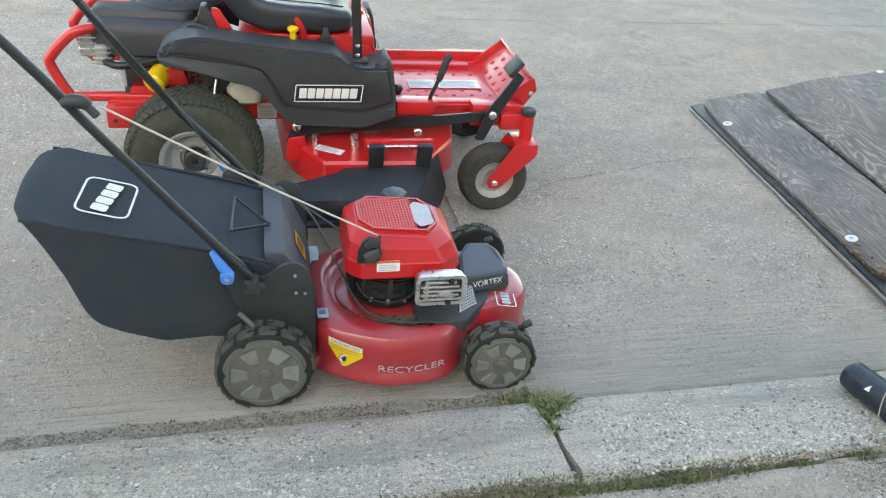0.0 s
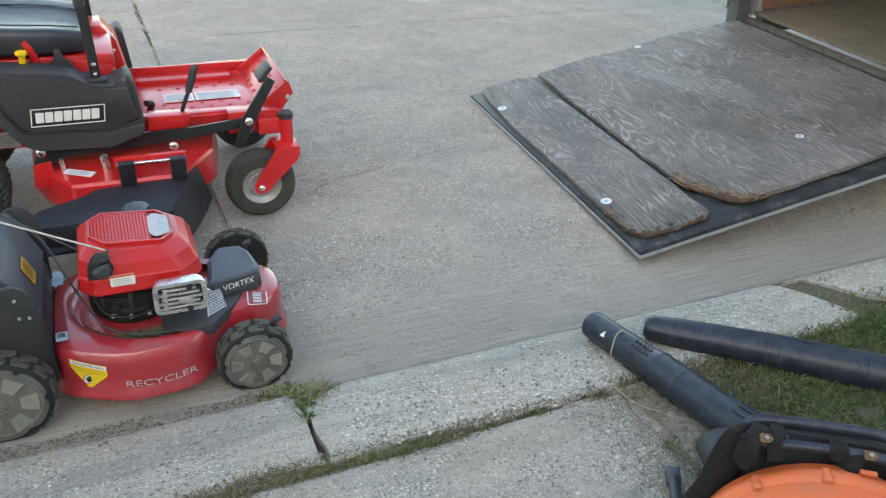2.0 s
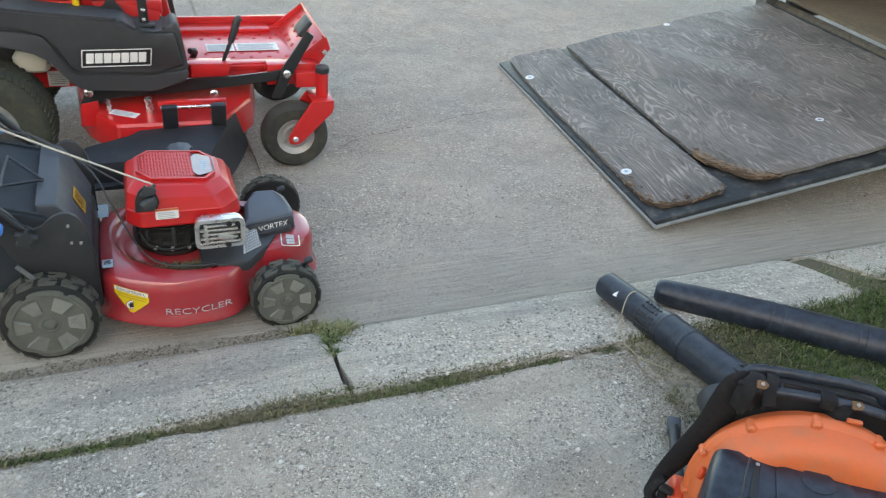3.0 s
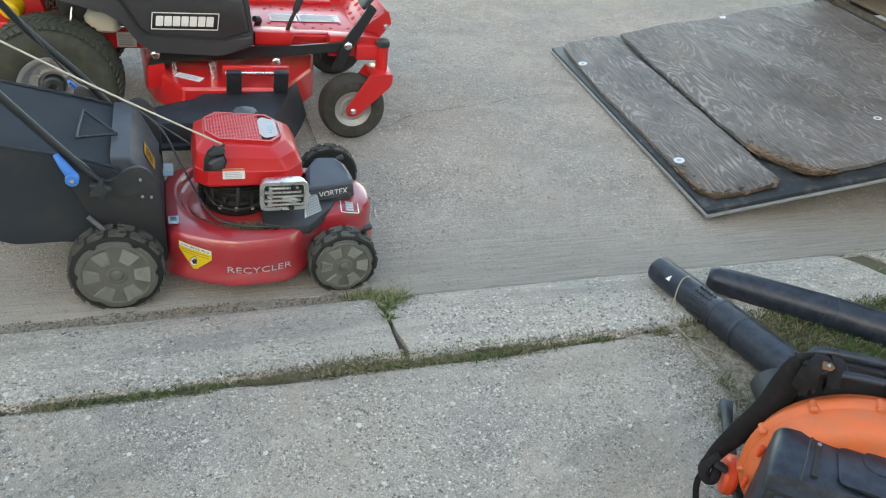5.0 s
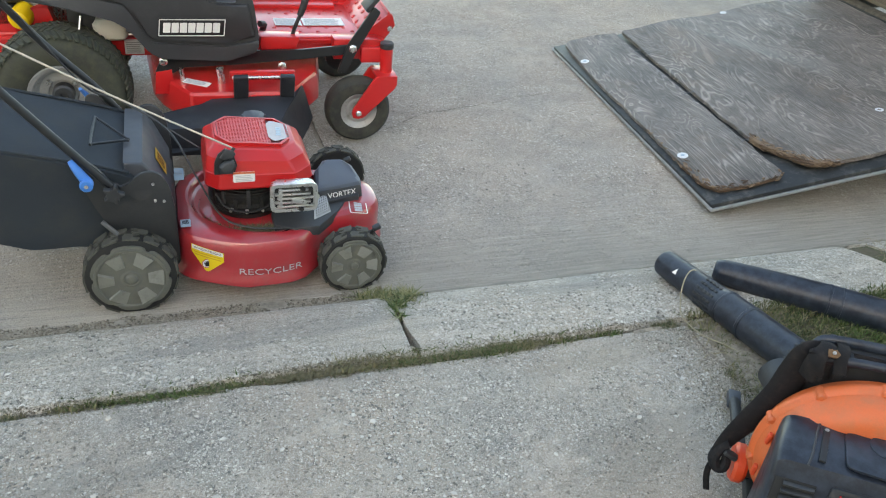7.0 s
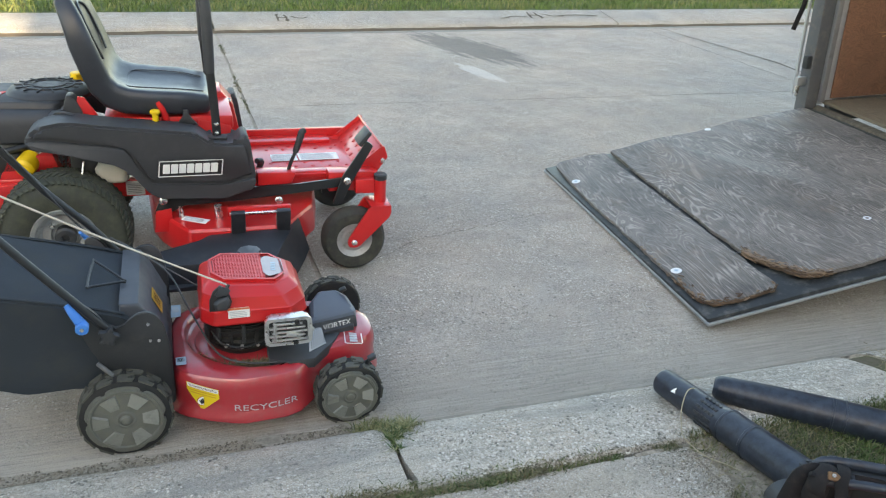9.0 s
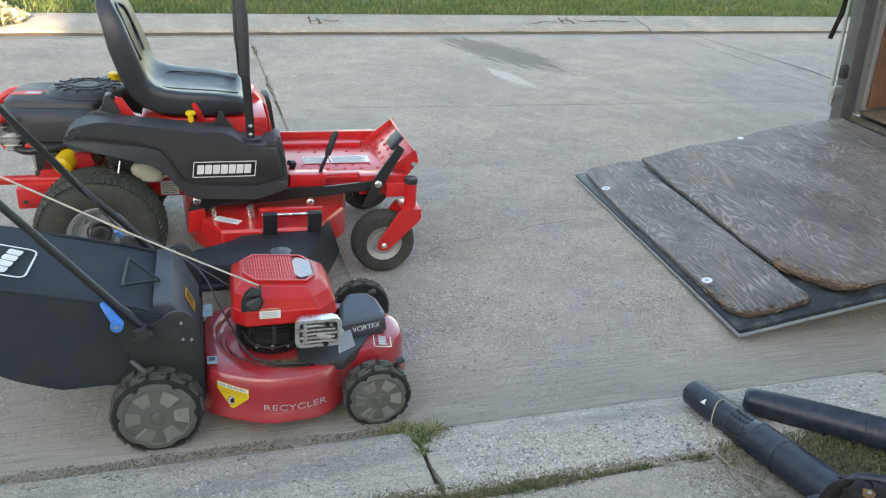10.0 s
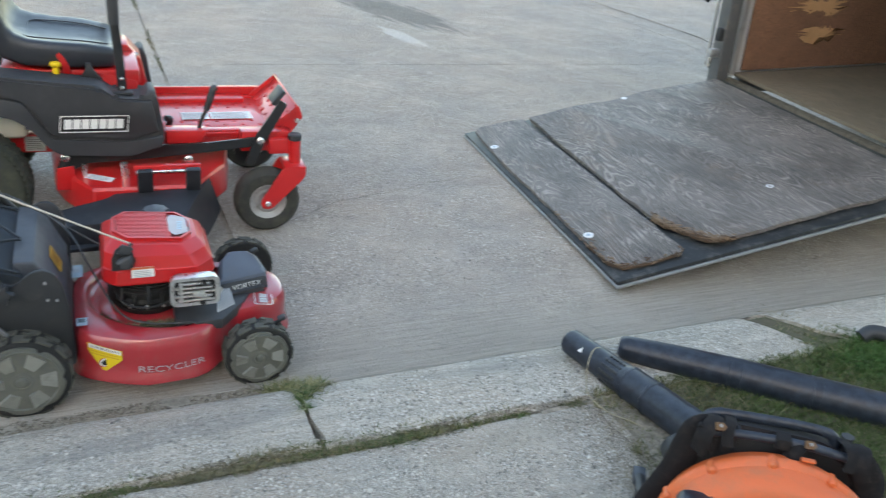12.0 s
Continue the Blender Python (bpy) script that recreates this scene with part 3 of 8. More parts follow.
road = thing("road", "pale grey worn concrete street with exposed aggregate", "road", kind="structure")
ROAD_NEAR = [(1.775, -0.036), (1.95, -0.028), (2.2, -0.012), (2.6, 0.0), (4.0, 0.004), (5.592, 0.006)]
ROAD_FAR = [(5.597, 0.006), (7.0, 0.003), (8.25, 0.0)]
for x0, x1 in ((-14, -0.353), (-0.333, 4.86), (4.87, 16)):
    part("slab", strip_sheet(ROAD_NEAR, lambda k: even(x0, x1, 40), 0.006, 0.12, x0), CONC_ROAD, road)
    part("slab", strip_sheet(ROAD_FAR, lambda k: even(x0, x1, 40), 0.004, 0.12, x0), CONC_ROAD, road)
part("joint_filler", box((1, 5, -0.105), (30, 7, 0.1), bevel=0), SOIL, road, "dark dirt packed in the slab joints")
for y0, y1 in ((1.85, 5.585), (5.60, 8.24)):
    part("joint_grit", strip_sheet([(y0, -0.034 if y0 < 2 else -0.006), (2.6 if y0 < 2 else 6.0, -0.007), (y1, -0.005)], lambda k: even(-0.36, -0.325, 3), 0.0, 0.03, 3), GRIT, road, "grey grit filling the slab joint")
part("kerb_line", strip_sheet([(8.505, -0.022), (8.53, -0.012), (8.546, 0.012)], lambda k: even(-14, 16, 160), 0.005, 0.03, 5), SOIL, road, "thin dark line along the far kerb foot")
part("gutter", strip_sheet([(8.256, -0.001), (8.4, -0.015), (8.53, -0.03)], lambda k: even(-14, 16, 60), 0.008, 0.1), CONC_GUTTER, road, "darker gutter strip")


def crack(points, width, material, name, parent, z=0.0035, label=""):
    """A ragged hairline crack: a thin sliver lying on the slab."""
    bm = bmesh.new()
    if len(points) == 2:
        (xa, ya), (xb, yb) = points
        points = [(xa + (xb - xa) * k / 4, ya + (yb - ya) * k / 4) for k in range(5)]
    line = curve_points([(*p, 0) for p in points], 9)
    up, lo = [], []
    for i, p in enumerate(line):
        w = width * (0.35 + abs(noise.noise((p.x * 9, p.y * 9, 3.1)))) * (0.2 if i in (0, len(line) - 1) else 1)
        j = Vector((noise.noise((p.x * 14, p.y * 11, 0)), noise.noise((p.x * 12, p.y * 15, 7)), 0)) * 0.02
        t = (line[min(i + 1, len(line) - 1)] - line[max(i - 1, 0)]).normalized()
        side = Vector((-t.y, t.x, 0)) * w
        up.append(p + j + side + Vector((0, 0, z)))
        lo.append(p + j - side + Vector((0, 0, z)))
    rings_to(bm, [up, lo], False, False)
    return part(name, bm, material, parent, label)


crack([(-0.05, 2.95), (0.2, 3.12), (0.5, 3.2), (0.82, 3.3), (1.1, 3.32)], 0.0022, SOIL, "crack", road, 0.005)
crack([(5.05, 5.2), (5.27, 6.57), (5.226, 7.46), (5.16, 8.02), (5.08, 8.24)], 0.018, SOIL, "crack", road, 0.007)

KERB = [(1.766, -0.06), (1.752, -0.012), (1.735, 0.004), (1.70, 0.022), (1.6, 0.042), (1.5, 0.058), (1.405, 0.072), (1.378, 0.068), (1.366, 0.045)]
kerb = thing("near_kerb", "weathered mountable concrete kerb with exposed pebbles", "kerb", kind="structure")
part("kerb_stone", strip_sheet(KERB, lambda k: even(-14, -0.359 + 0.007 * math.sin(k * 1.9), 220), 0.012, 0.1, 1), CONC_KERB, kerb)
part("kerb_stone", strip_sheet(KERB, lambda k: even(-0.341 + 0.006 * math.sin(k * 2.3), (1.46, 1.465, 1.472, 1.485, 1.515, 1.54, 1.56, 1.51, 1.41)[k], 90), 0.012, 0.1, 2), CONC_KERB, kerb)
part("kerb_stone", strip_sheet(KERB, lambda k: even((1.57, 1.575, 1.585, 1.61, 1.66, 1.70, 1.80, 1.86, 1.9)[k], 14, 90), 0.012, 0.1, 3), CONC_KERB, kerb, "broken end of a kerb stone beside soil")
part("joint_soil", strip_sheet([(1.40, 0.044), (1.35, 0.052), (1.27, 0.044)], lambda k: even(-14, 0.62, 200), 0.01, 0.05, 7), SOIL, kerb, "dark soil in the joint behind the kerb")
part("joint_dirt", strip_sheet([(1.834, -0.038), (1.812, -0.028), (1.775, -0.02), (1.75, -0.006), (1.741, 0.002)], lambda k: even(-14, -0.45, 260), 0.03, 0.05, 6), GRIT, kerb, "dark grit washed against the kerb")
part("joint_dirt", strip_sheet([(1.793, -0.0345), (1.786, -0.0312), (1.769, -0.0295)], lambda k: even(-0.30, 14, 220), 0.016, 0.05, 9), FOOT_LINE, kerb, "thin dark line at the kerb foot")

apron = thing("driveway_apron", "grey concrete apron with exposed aggregate", "pavement", kind="structure")
part("apron_slab", strip_sheet([(1.356, 0.03), (1.348, 0.058), (1.322, 0.068), (0.9, 0.07), (0.3, 0.074), (-1.5, 0.085), (-5.0, 0.11)],
     lambda k: even(-14, (0.56, 0.585, 0.60, 0.585, 0.60, 0.70, 0.84)[k], 120), 0.02, 0.1, 4), CONC_APRON, apron)

bm = bmesh.new()
cols = []
for x in even(0.34, 1.0, 44):
    col_ = []
    for y in even(0.1, 1.352, 70):
        edge = 0.565 - 0.12 * (1.35 - y)
        rise = 0.0024 * max(-3.0, min(2.2, (x - edge) / 0.03)) - 0.034 * max(0.0, (x - 0.68) / 0.32)
        col_.append((x, y, 0.0715 + rise + 0.010 * noise.noise((x * 9, y * 9, 4.4)) + 0.004 * noise.noise((x * 41, y * 41, 1.2))))
    cols.append(col_)
rings_to(bm, cols, False, False)
made = bmesh.ops.extrude_face_region(bm, geom=list(bm.faces))["geom"]
bmesh.ops.translate(bm, verts=[g for g in made if isinstance(g, bmesh.types.BMVert)], vec=(0, 0, -0.05))
edge_soil = part("edge_soil", bm, SANDY, apron, "sandy brown soil washed over the slab edge")

far_kerb = thing("far_kerb", "pale concrete kerb across the street with scratched marks", "kerb", kind="structure")
FARK = [(8.52, -0.07), (8.54, 0.012), (8.56, 0.03), (8.75, 0.057), (9.07, 0.1), (9.11, 0.09), (9.13, 0.05)]
for x0, x1 in ((-14, -0.36), (-0.335, 4.64), (4.665, 16)):
    part("kerb_stone", strip_sheet(FARK, lambda k: even(x0, x1, 40), 0.008, 0.1, 8 + x0), CONC_FAR, far_kerb)
for pts in ([(0.36, 8.72), (0.37, 8.95)], [(0.46, 8.70), (0.455, 8.93)], [(0.36, 8.83), (0.46, 8.82)], [(0.52, 8.86), (0.62, 8.80), (0.70, 8.84)],
            [(3.50, 8.72), (3.52, 8.96)], [(3.64, 8.72), (3.62, 8.95)], [(3.50, 8.84), (3.64, 8.84)], [(3.70, 8.9), (3.85, 8.79), (4.1, 8.84), (4.5, 8.79)], [(3.05, 8.72), (3.25, 8.8), (3.45, 8.78)]):
    c = crack(pts, 0.026, SOIL, "crack", far_kerb, 0.0)
    for v in c.data.vertices:
        v.co.z = 0.03 + (v.co.y - 8.56) * 0.14 + 0.007

# grass
rng = np.random.default_rng(4)


def scatter(n, x0, x1, y0, y1, z, size=(0.6, 1.2), keep=None):
    x, y, s = rng.uniform(x0, x1, n), rng.uniform(y0, y1, n), rng.uniform(*size, n)
    if keep is not None:
        ok = keep(x, y)
        x, y, s = x[ok], y[ok], s[ok]
    return np.stack([x, y, np.full(len(x), z), s], 1)


def patchy(x, y, f=4.0, cut=0.0):
    return np.array([noise.noise((a * f, b * f, 9.3)) > cut for a, b in zip(x, y)], dtype=bool)


lawn = scatter(60000, -9, 14, 9.08, 11.9, 0.095)
lawn[:, 1] += 0.10 + 0.075 * lawn[:, 0]
# the far side of the street runs a few degrees off the near kerb
for ob in list(far_kerb.children) + list(road.children) + list(ground.children):
    for v in ob.data.vertices:
        if v.co.y > 8.1 and not ob.name.startswith("ground_sheet"):
            v.co.y += 0.10 + 0.075 * v.co.x
blades("far_lawn", lawn, LAWN, 0.07, 0.012, None, "mown green lawn across the street", "lawn", 0.6, 2)
# pebbles standing proud of the worn concrete
def pebbles(name, spots, grounds, material, parent, label, size, flat=0.45, seed=3):
    """Low rounded stones bedded on the meshes given. One mesh of kind stuff."""
    rng = np.random.default_rng(seed)
    trees = []
    for ob in grounds:
        trees.append(BVHTree.FromPolygons([v.co for v in ob.data.vertices], [tuple(p.vertices) for p in ob.data.polygons]))
    v, f = [], []
    for x, y in spots:
        z = None
        for tree in trees:
            hit = tree.ray_cast(Vector((x, y, 1)), Vector((0, 0, -1)))[0]
            if hit is not None and hit.z > -0.08:
                z = hit.z if z is None else max(z, hit.z)
        if z is None:
            continue
        r = size[0] + (size[1] - size[0]) * rng.random() ** 2.6
        a0, squash = rng.uniform(0, 6.28), rng.uniform(0.55, 1.0)
        ca, sa = math.cos(a0 * 1.7), math.sin(a0 * 1.7)
        i = len(v)
        for rr, h in ((1.0, -0.15), (0.72, flat)):
            for k in range(5):
                a = a0 + 6.283 * k / 5
                u, w = rr * r * math.cos(a) * rng.uniform(0.8, 1.15), rr * r * squash * math.sin(a) * rng.uniform(0.8, 1.15)
                v.append((x + u * ca - w * sa, y + u * sa + w * ca, z + h * r * rng.uniform(0.7, 1.1)))
        f += [(i + k, i + (k + 1) % 5, i + 5 + (k + 1) % 5, i + 5 + k) for k in range(5)] + [tuple(range(i + 5, i + 10))]
    me = bpy.data.meshes.new(name)
    me.from_pydata(v, [], f)
    me.materials.append(material)
    ob = new(name, me)
    ob.parent = parent
    return tagged(ob, label, kind="stuff")


def spread(n, x0, x1, y0, y1, f=3.0, cut=-1.0, seed=1):
    g = np.random.default_rng(seed)
    x, y = g.uniform(x0, x1, n), g.uniform(y0, y1, n)
    ok = patchy(x, y, f, cut)
    return list(zip(x[ok].tolist(), y[ok].tolist()))


slabs = {o: [c for c in o.children if c.name.startswith(("slab", "kerb_stone", "apron_slab"))] for o in (road, kerb, apron)}
pebbles("exposed_pebbles", spread(3800, -2.6, 3.0, 1.37, 1.72, 3.0, 0.0, 1) + spread(2600, -0.3, 0.9, 1.37, 1.60, 3.0, -0.2, 2), slabs[kerb], PEBBLE, kerb, "pale and dark pebbles exposed in the worn kerb", (0.0012, 0.0065))
pebbles("exposed_pebbles", spread(520, -0.3, 1.2, 1.37, 1.50, 3.0, -0.4, 12) + spread(520, -2.4, -0.4, 1.37, 1.52, 3.0, -0.2, 13), slabs[kerb], PALE_PEBBLE, kerb, "larger pale pebbles exposed in the worn concrete", (0.004, 0.010), 0.25)
pebbles("exposed_pebbles", spread(800, -2.4, 0.5, 0.1, 1.32, 2.0, -0.2, 14), slabs[apron], PALE_PEBBLE, apron, "larger pale pebbles exposed in the worn apron", (0.003, 0.0125), 0.25)
pebbles("exposed_pebbles", spread(13000, -2.8, 0.52, -0.1, 1.3, 2.5, -0.2, 3), slabs[apron], PEBBLE, apron, "pale and dark pebbles exposed in the worn apron", (0.001, 0.0046))
pebbles("exposed_pebbles", spread(15000, -0.3, 4.5, 2.2, 5.5, 1.7, -0.05, 4) + spread(9000, -3.5, -0.4, 2.2, 5.5, 1.7, -0.05, 5), slabs[road], PEBBLE, road, "small pale pebbles exposed in the road surface", (0.0018, 0.0072), 0.3)
pebbles("gutter_debris", spread(9000, -3.0, -0.42, 1.742, 1.815, 6.0, -0.3, 6) + spread(5000, -3.0, -0.42, 1.78, 1.835, 7.0, 0.05, 8) + spread(900, -0.3, 2.0, 1.735, 1.775, 6.0, 0.1, 7), slabs[road] + slabs[kerb] + [c for c in kerb.children if c.name.startswith("joint_dirt")], DEBRIS, road, "dark brown grit and crumbs lying along the gutter", (0.0015, 0.006), 0.6)
pebbles("joint_debris", [(x, 1.362 + 0.011 * math.sin(x * 7) + w) for (x, w) in spread(7000, -3.0, 0.6, -0.017, 0.017, 6.0, -0.5, 9)], slabs[kerb] + slabs[apron] + [c for c in kerb.children if c.name.startswith("joint_soil")], DEBRIS, kerb, "dark crumbs of soil in the kerb joint", (0.0015, 0.005), 0.6)
pebbles("edge_debris", [(0.535 - 0.22 * w ** 3 + 0.02 * math.sin(y * 14), y) for (w, y) in spread(6500, 0.0, 1.0, 0.35, 1.34, 3.0, -0.3, 10)] + spread(9000, 0.46, 0.78, 0.5, 1.35, 7.0, -0.2, 15), slabs[apron] + [edge_soil], CRUMB, apron, "brown crumbs of soil along the slab edge", (0.001, 0.003), 0.5)

def along_joint(n, x0, x1, wide, size, f, cut, g=np.random.default_rng(21)):
    x = g.uniform(x0, x1, n)
    y = 1.362 + g.normal(0, wide, n) + 0.006 * np.sin(x * 9)
    ok = patchy(x, y, f, cut)
    out = np.stack([x, y, np.where(np.abs(y - 1.362) < 0.014, 0.052, 0.062), g.uniform(*size, n)], 1)
    return out[ok]


joint_spots = np.concatenate([along_joint(4200, -0.75, 0.05, 0.012, (0.5, 1.2), 5, -0.6), along_joint(9000, -0.95, 0.5, 0.013, (0.4, 1.1), 5, -0.2), along_joint(5000, -3.0, -0.8, 0.010, (0.35, 0.9), 4, 0.0)])
blades("joint_clover", np.concatenate([along_joint(3000, -1.3, 0.3, 0.017, (0.4, 1.0), 4, 0.0), along_joint(2200, -0.6, 0.0, 0.018, (0.5, 1.1), 6, -0.3)]), GRASS, 0.016, 0.0045, None, "small green weeds in the kerb joint", "grass", 1.2, 13)
blades("joint_grass", joint_spots, GRASS_DRY, 0.014, 0.0032, None, "short patchy grass growing in the kerb joint", "grass", 1.5, 3)
tuft = []
for cx, cy, n, sp in ((-0.35, 1.765, 240, 0.03), (-0.41, 1.775, 130, 0.022), (-0.30, 1.745, 260, 0.03), (-0.31, 1.70, 330, 0.032), (-0.27, 1.73, 160, 0.026), (-0.335, 1.65, 150, 0.018), (-0.345, 1.58, 60, 0.010)):
    tuft.append(np.stack([rng.normal(cx, sp * 0.8, n), yy := rng.normal(cy, sp * 0.8, n), np.interp(yy, [1.5, 1.6, 1.7, 1.735, 1.77], [0.045, 0.034, 0.016, 0.0, -0.03]), rng.uniform(0.5, 1.1, n)], 1))
blades("grass_tuft", np.concatenate(tuft), TUFT, 0.025, 0.0048, None, "green and straw-coloured grass tuft in the kerb joint", "grass", 1.3, 5)
near = scatter(120000, 0.5, 3.2, 0.1, 1.70, 0.066, keep=lambda x, y: ((y < 1.40) | ((y < 1.52) & (np.sin(x * 91 + y * 57) > 0.75))) & (x > 0.548 - 0.10 * (1.35 - y) + 0.03 * np.sin(y * 17) + 0.02 * np.sin(y * 61)) & ~((y > 1.395) & (x < 1.5)) & ~((y > 1.38) & (x > 1.58 + 0.9 * (1.72 - y))) & patchy(x, y, 3.0, -0.75))
far_joint = scatter(900, -0.365, -0.325, 3.6, 8.2, -0.005, (0.4, 1.0), keep=lambda x, y: patchy(x, y, 2.5, 0.0))
blades("road_joint_grass", far_joint, GRASS_DRY, 0.03, 0.006, None, "sparse weeds growing in the road joint", "grass", 0.9, 11)
straw = scatter(8000, 0.36, 3.2, 0.1, 1.70, 0.07, (0.5, 1.1), keep=lambda x, y: (x > 0.44 + 0.04 * np.sin(y * 17)) & ~((y > 1.36) & (x < 1.5)) & ~((y > 1.38) & (x > 1.58 + 0.9 * (1.72 - y))))
blades("dead_grass", straw, STRAW, 0.016, 0.003, None, "dead straw-coloured grass lying on the soil", "grass", 2.4, 12)
outer = scatter(110000, 0.86, 9.0, -4.0, 1.3, 0.05, (0.7, 1.4), keep=lambda x, y: (x > 3.2) | (y < 0.1))
blades("verge_grass", outer, GRASS, 0.035, 0.009, None, "thin green grass on the verge", "grass", 0.9, 16)
weed = np.stack([rng.normal(1.78, 0.13, 3200), rng.normal(1.27, 0.06, 3200), np.full(3200, 0.06), rng.uniform(0.5, 1.2, 3200)], 1)
blades("weed_clump", weed, WEED, 0.036, 0.0045, None, "leafy green weeds among the verge grass", "weeds", 1.0, 17)
blades("near_grass", near, GRASS, 0.020, 0.0032, None, "patchy green grass beside the driveway apron", "grass", 0.9, 6)

def leaf_scraps(name, spots, material, label, seed=5):
    """Curled scraps of dead leaf lying on the ground: two bent quads each, one mesh of kind stuff."""
    g = np.random.default_rng(seed)
    v, f = [], []
    for x, y, z, r in spots:
        turn, bend = g.uniform(0, 6.28), g.uniform(0.2, 0.7)
        ca, sa = math.cos(turn), math.sin(turn)
        i = len(v)
        for u, w, h in ((-1, -0.45, bend), (-1, 0.4, bend * 0.8), (0, 0.6, 0.05), (0, -0.6, 0.05), (1.1, 0.1, bend * 0.7), (1.0, -0.2, bend * 0.6)):
            v.append((x + (u * ca - w * sa) * r, y + (u * sa + w * ca) * r, z + 0.002 + h * r * 0.6))
        f += [(i, i + 3, i + 2, i + 1), (i + 3, i + 5, i + 4, i + 2)]
    me = bpy.data.meshes.new(name)
    me.from_pydata(v, [], f)
    me.materials.append(material)
    return tagged(new(name, me), label, "leaf litter", kind="stuff")


g_ = np.random.default_rng(31)
scraps = [(2.36, 2.14, -0.016, 0.013), (2.33, 2.125, -0.016, 0.010), (2.173, 2.168, -0.014, 0.010), (0.85, 1.738, 0.003, 0.016)]
scraps += [(x, 1.40 + 0.012 * g_.standard_normal(), 0.073, 0.006) for x in g_.uniform(-1.6, 0.5, 14)]
scraps += [(x, 1.80 + 0.012 * g_.standard_normal(), -0.026, 0.006) for x in g_.uniform(-2.2, -0.5, 16)]
leaf_scraps("leaf_scraps", scraps, DEBRIS, "small dark scraps of dead leaf on the concrete")

# added out of view: house-shaped blocks that cast the shade over the street
house = thing("house", "added unseen house-shaped blocks that shade the street", "house")
part("wall", box((4, -13, 3.2), (25, 8, 6.4), bevel=0.02), STUCCO, house)
part("wing", box((-23.53, -13, 2.825), (30, 8, 5.65), bevel=0.02), STUCCO, house)
part("roof", prism([(-17.6, 6.35), (-13, 9.4), (-8.4, 6.35), (-8.4, 6.2), (-17.6, 6.2)], -9, 17, "x", 0.02), SHINGLE, house)


# ---- trailer and its lowered ramp ----
TR = pose(1.118, 2.062, 0.0, 0, 0, -4.2)
RAMP_L, RAMP_W, SL = 1.779, 1.862, 11.25
RISE = RAMP_L * math.sin(radians(SL))
trailer = thing("enclosed_trailer", "enclosed cargo trailer with its rear ramp door lowered, plywood-lined inside", "trailer", TR)
ramp = new("ramp_door")
ramp.parent = trailer
ramp.matrix_basis = pose(0, 0, 0.012, 0, -SL, 0)
tagged(ramp, "lowered ramp door covered with weathered plywood")
part("panel", box((RAMP_L / 2, RAMP_W / 2, 0.013), (RAMP_L, RAMP_W, 0.024), bevel=0.003), RAMP_EDGE, ramp, "dark dusty ramp panel")
part("edge_trim", box((0.0, RAMP_W / 2, 0.003), (0.010, RAMP_W + 0.02, 0.016), bevel=0.003), ALU, ramp, "pale aluminium edge trim")
part("edge_trim", box((RAMP_L / 2, -0.005, 0.001), (RAMP_L, 0.010, 0.014), bevel=0.003), ALU, ramp, "pale aluminium edge trim")
part("edge_trim", box((RAMP_L / 2, RAMP_W + 0.006, 0.004), (RAMP_L, 0.012, 0.02), bevel=0.003), ALU, ramp, "pale aluminium edge trim")


def ragged(poly, amp, seed, step=0.025):
    """The outline with splintered edges."""
    out = []
    for i, p in enumerate(poly):
        a, b = Vector(p), Vector(poly[(i + 1) % len(poly)])
        n = max(2, int((b - a).length / step))
        nrm = Vector((-(b - a).y, (b - a).x)).normalized()
        for k in range(n):
            q = a.lerp(b, k / n)
            q += nrm * amp * (noise.noise((q.x * 7, q.y * 7, seed)) + 0.7 * noise.noise((q.x * 37, q.y * 37, seed)))
            out.append((q.x, q.y))
    return out


def lifted(bm, spots):
    """Raises a sheet where it has curled: each spot is (x, y, reach, height)."""
    for v in bm.verts:
        v.co.z += sum(h * math.exp(-((v.co.x - x) ** 2 + (v.co.y - y) ** 2) / (r * r)) for x, y, r, h in spots)
    return bm


CURL = ((0.50, 0.10, 0.16, 0.013), (0.42, 0.36, 0.10, 0.006), (1.05, 0.05, 0.30, 0.006), (0.75, 1.86, 0.2, 0.010), (1.25, 1.86, 0.22, 0.012), (0.3, 1.86, 0.2, 0.008))
part("plywood_strip", lifted(prism(ragged([(0.026, 0.30), (0.032, 0.14), (0.075, 0.076), (0.19, 0.058), (0.35, 0.064), (0.368, 0.10), (0.374, 1.0), (0.372, RAMP_W - 0.035), (0.24, RAMP_W - 0.012), (0.085, RAMP_W - 0.012), (0.05, RAMP_W - 0.06), (0.036, 1.5), (0.024, 1.2), (0.03, 0.7)], 0.007, 1, 0.012), 0.028, 0.045, "z", 0.002), CURL), PLY_RAMP, ramp, "narrow strip of weathered grey plywood")
part("plywood_sheet", lifted(prism(ragged([(0.398, 0.43), (0.405, 0.345), (0.440, 0.25), (0.478, 0.172), (0.515, 0.085), (0.60, 0.064), (0.82, 0.068), (1.1, 0.074), (RAMP_L - 0.02, 0.07), (RAMP_L - 0.02, RAMP_W - 0.02), (1.3, RAMP_W - 0.005), (1.0, RAMP_W - 0.03), (0.7, RAMP_W - 0.008), (0.415, RAMP_W - 0.03), (0.404, 1.0)], 0.009, 2, 0.010), 0.030, 0.049, "z", 0.002), CURL), PLY_RAMP, ramp, "broad weathered grey plywood sheet with a splintered edge")
part("ply_edge", lifted(prism(ragged([(0.40, 0.38), (0.425, 0.25), (0.465, 0.165), (0.502, 0.075), (0.60, 0.060), (0.66, 0.2), (0.6, 0.4)], 0.026, 7, 0.006), 0.031, 0.044, "z", 0), CURL), RAW_WOOD, ramp, "brown torn inner plies of the sheet")
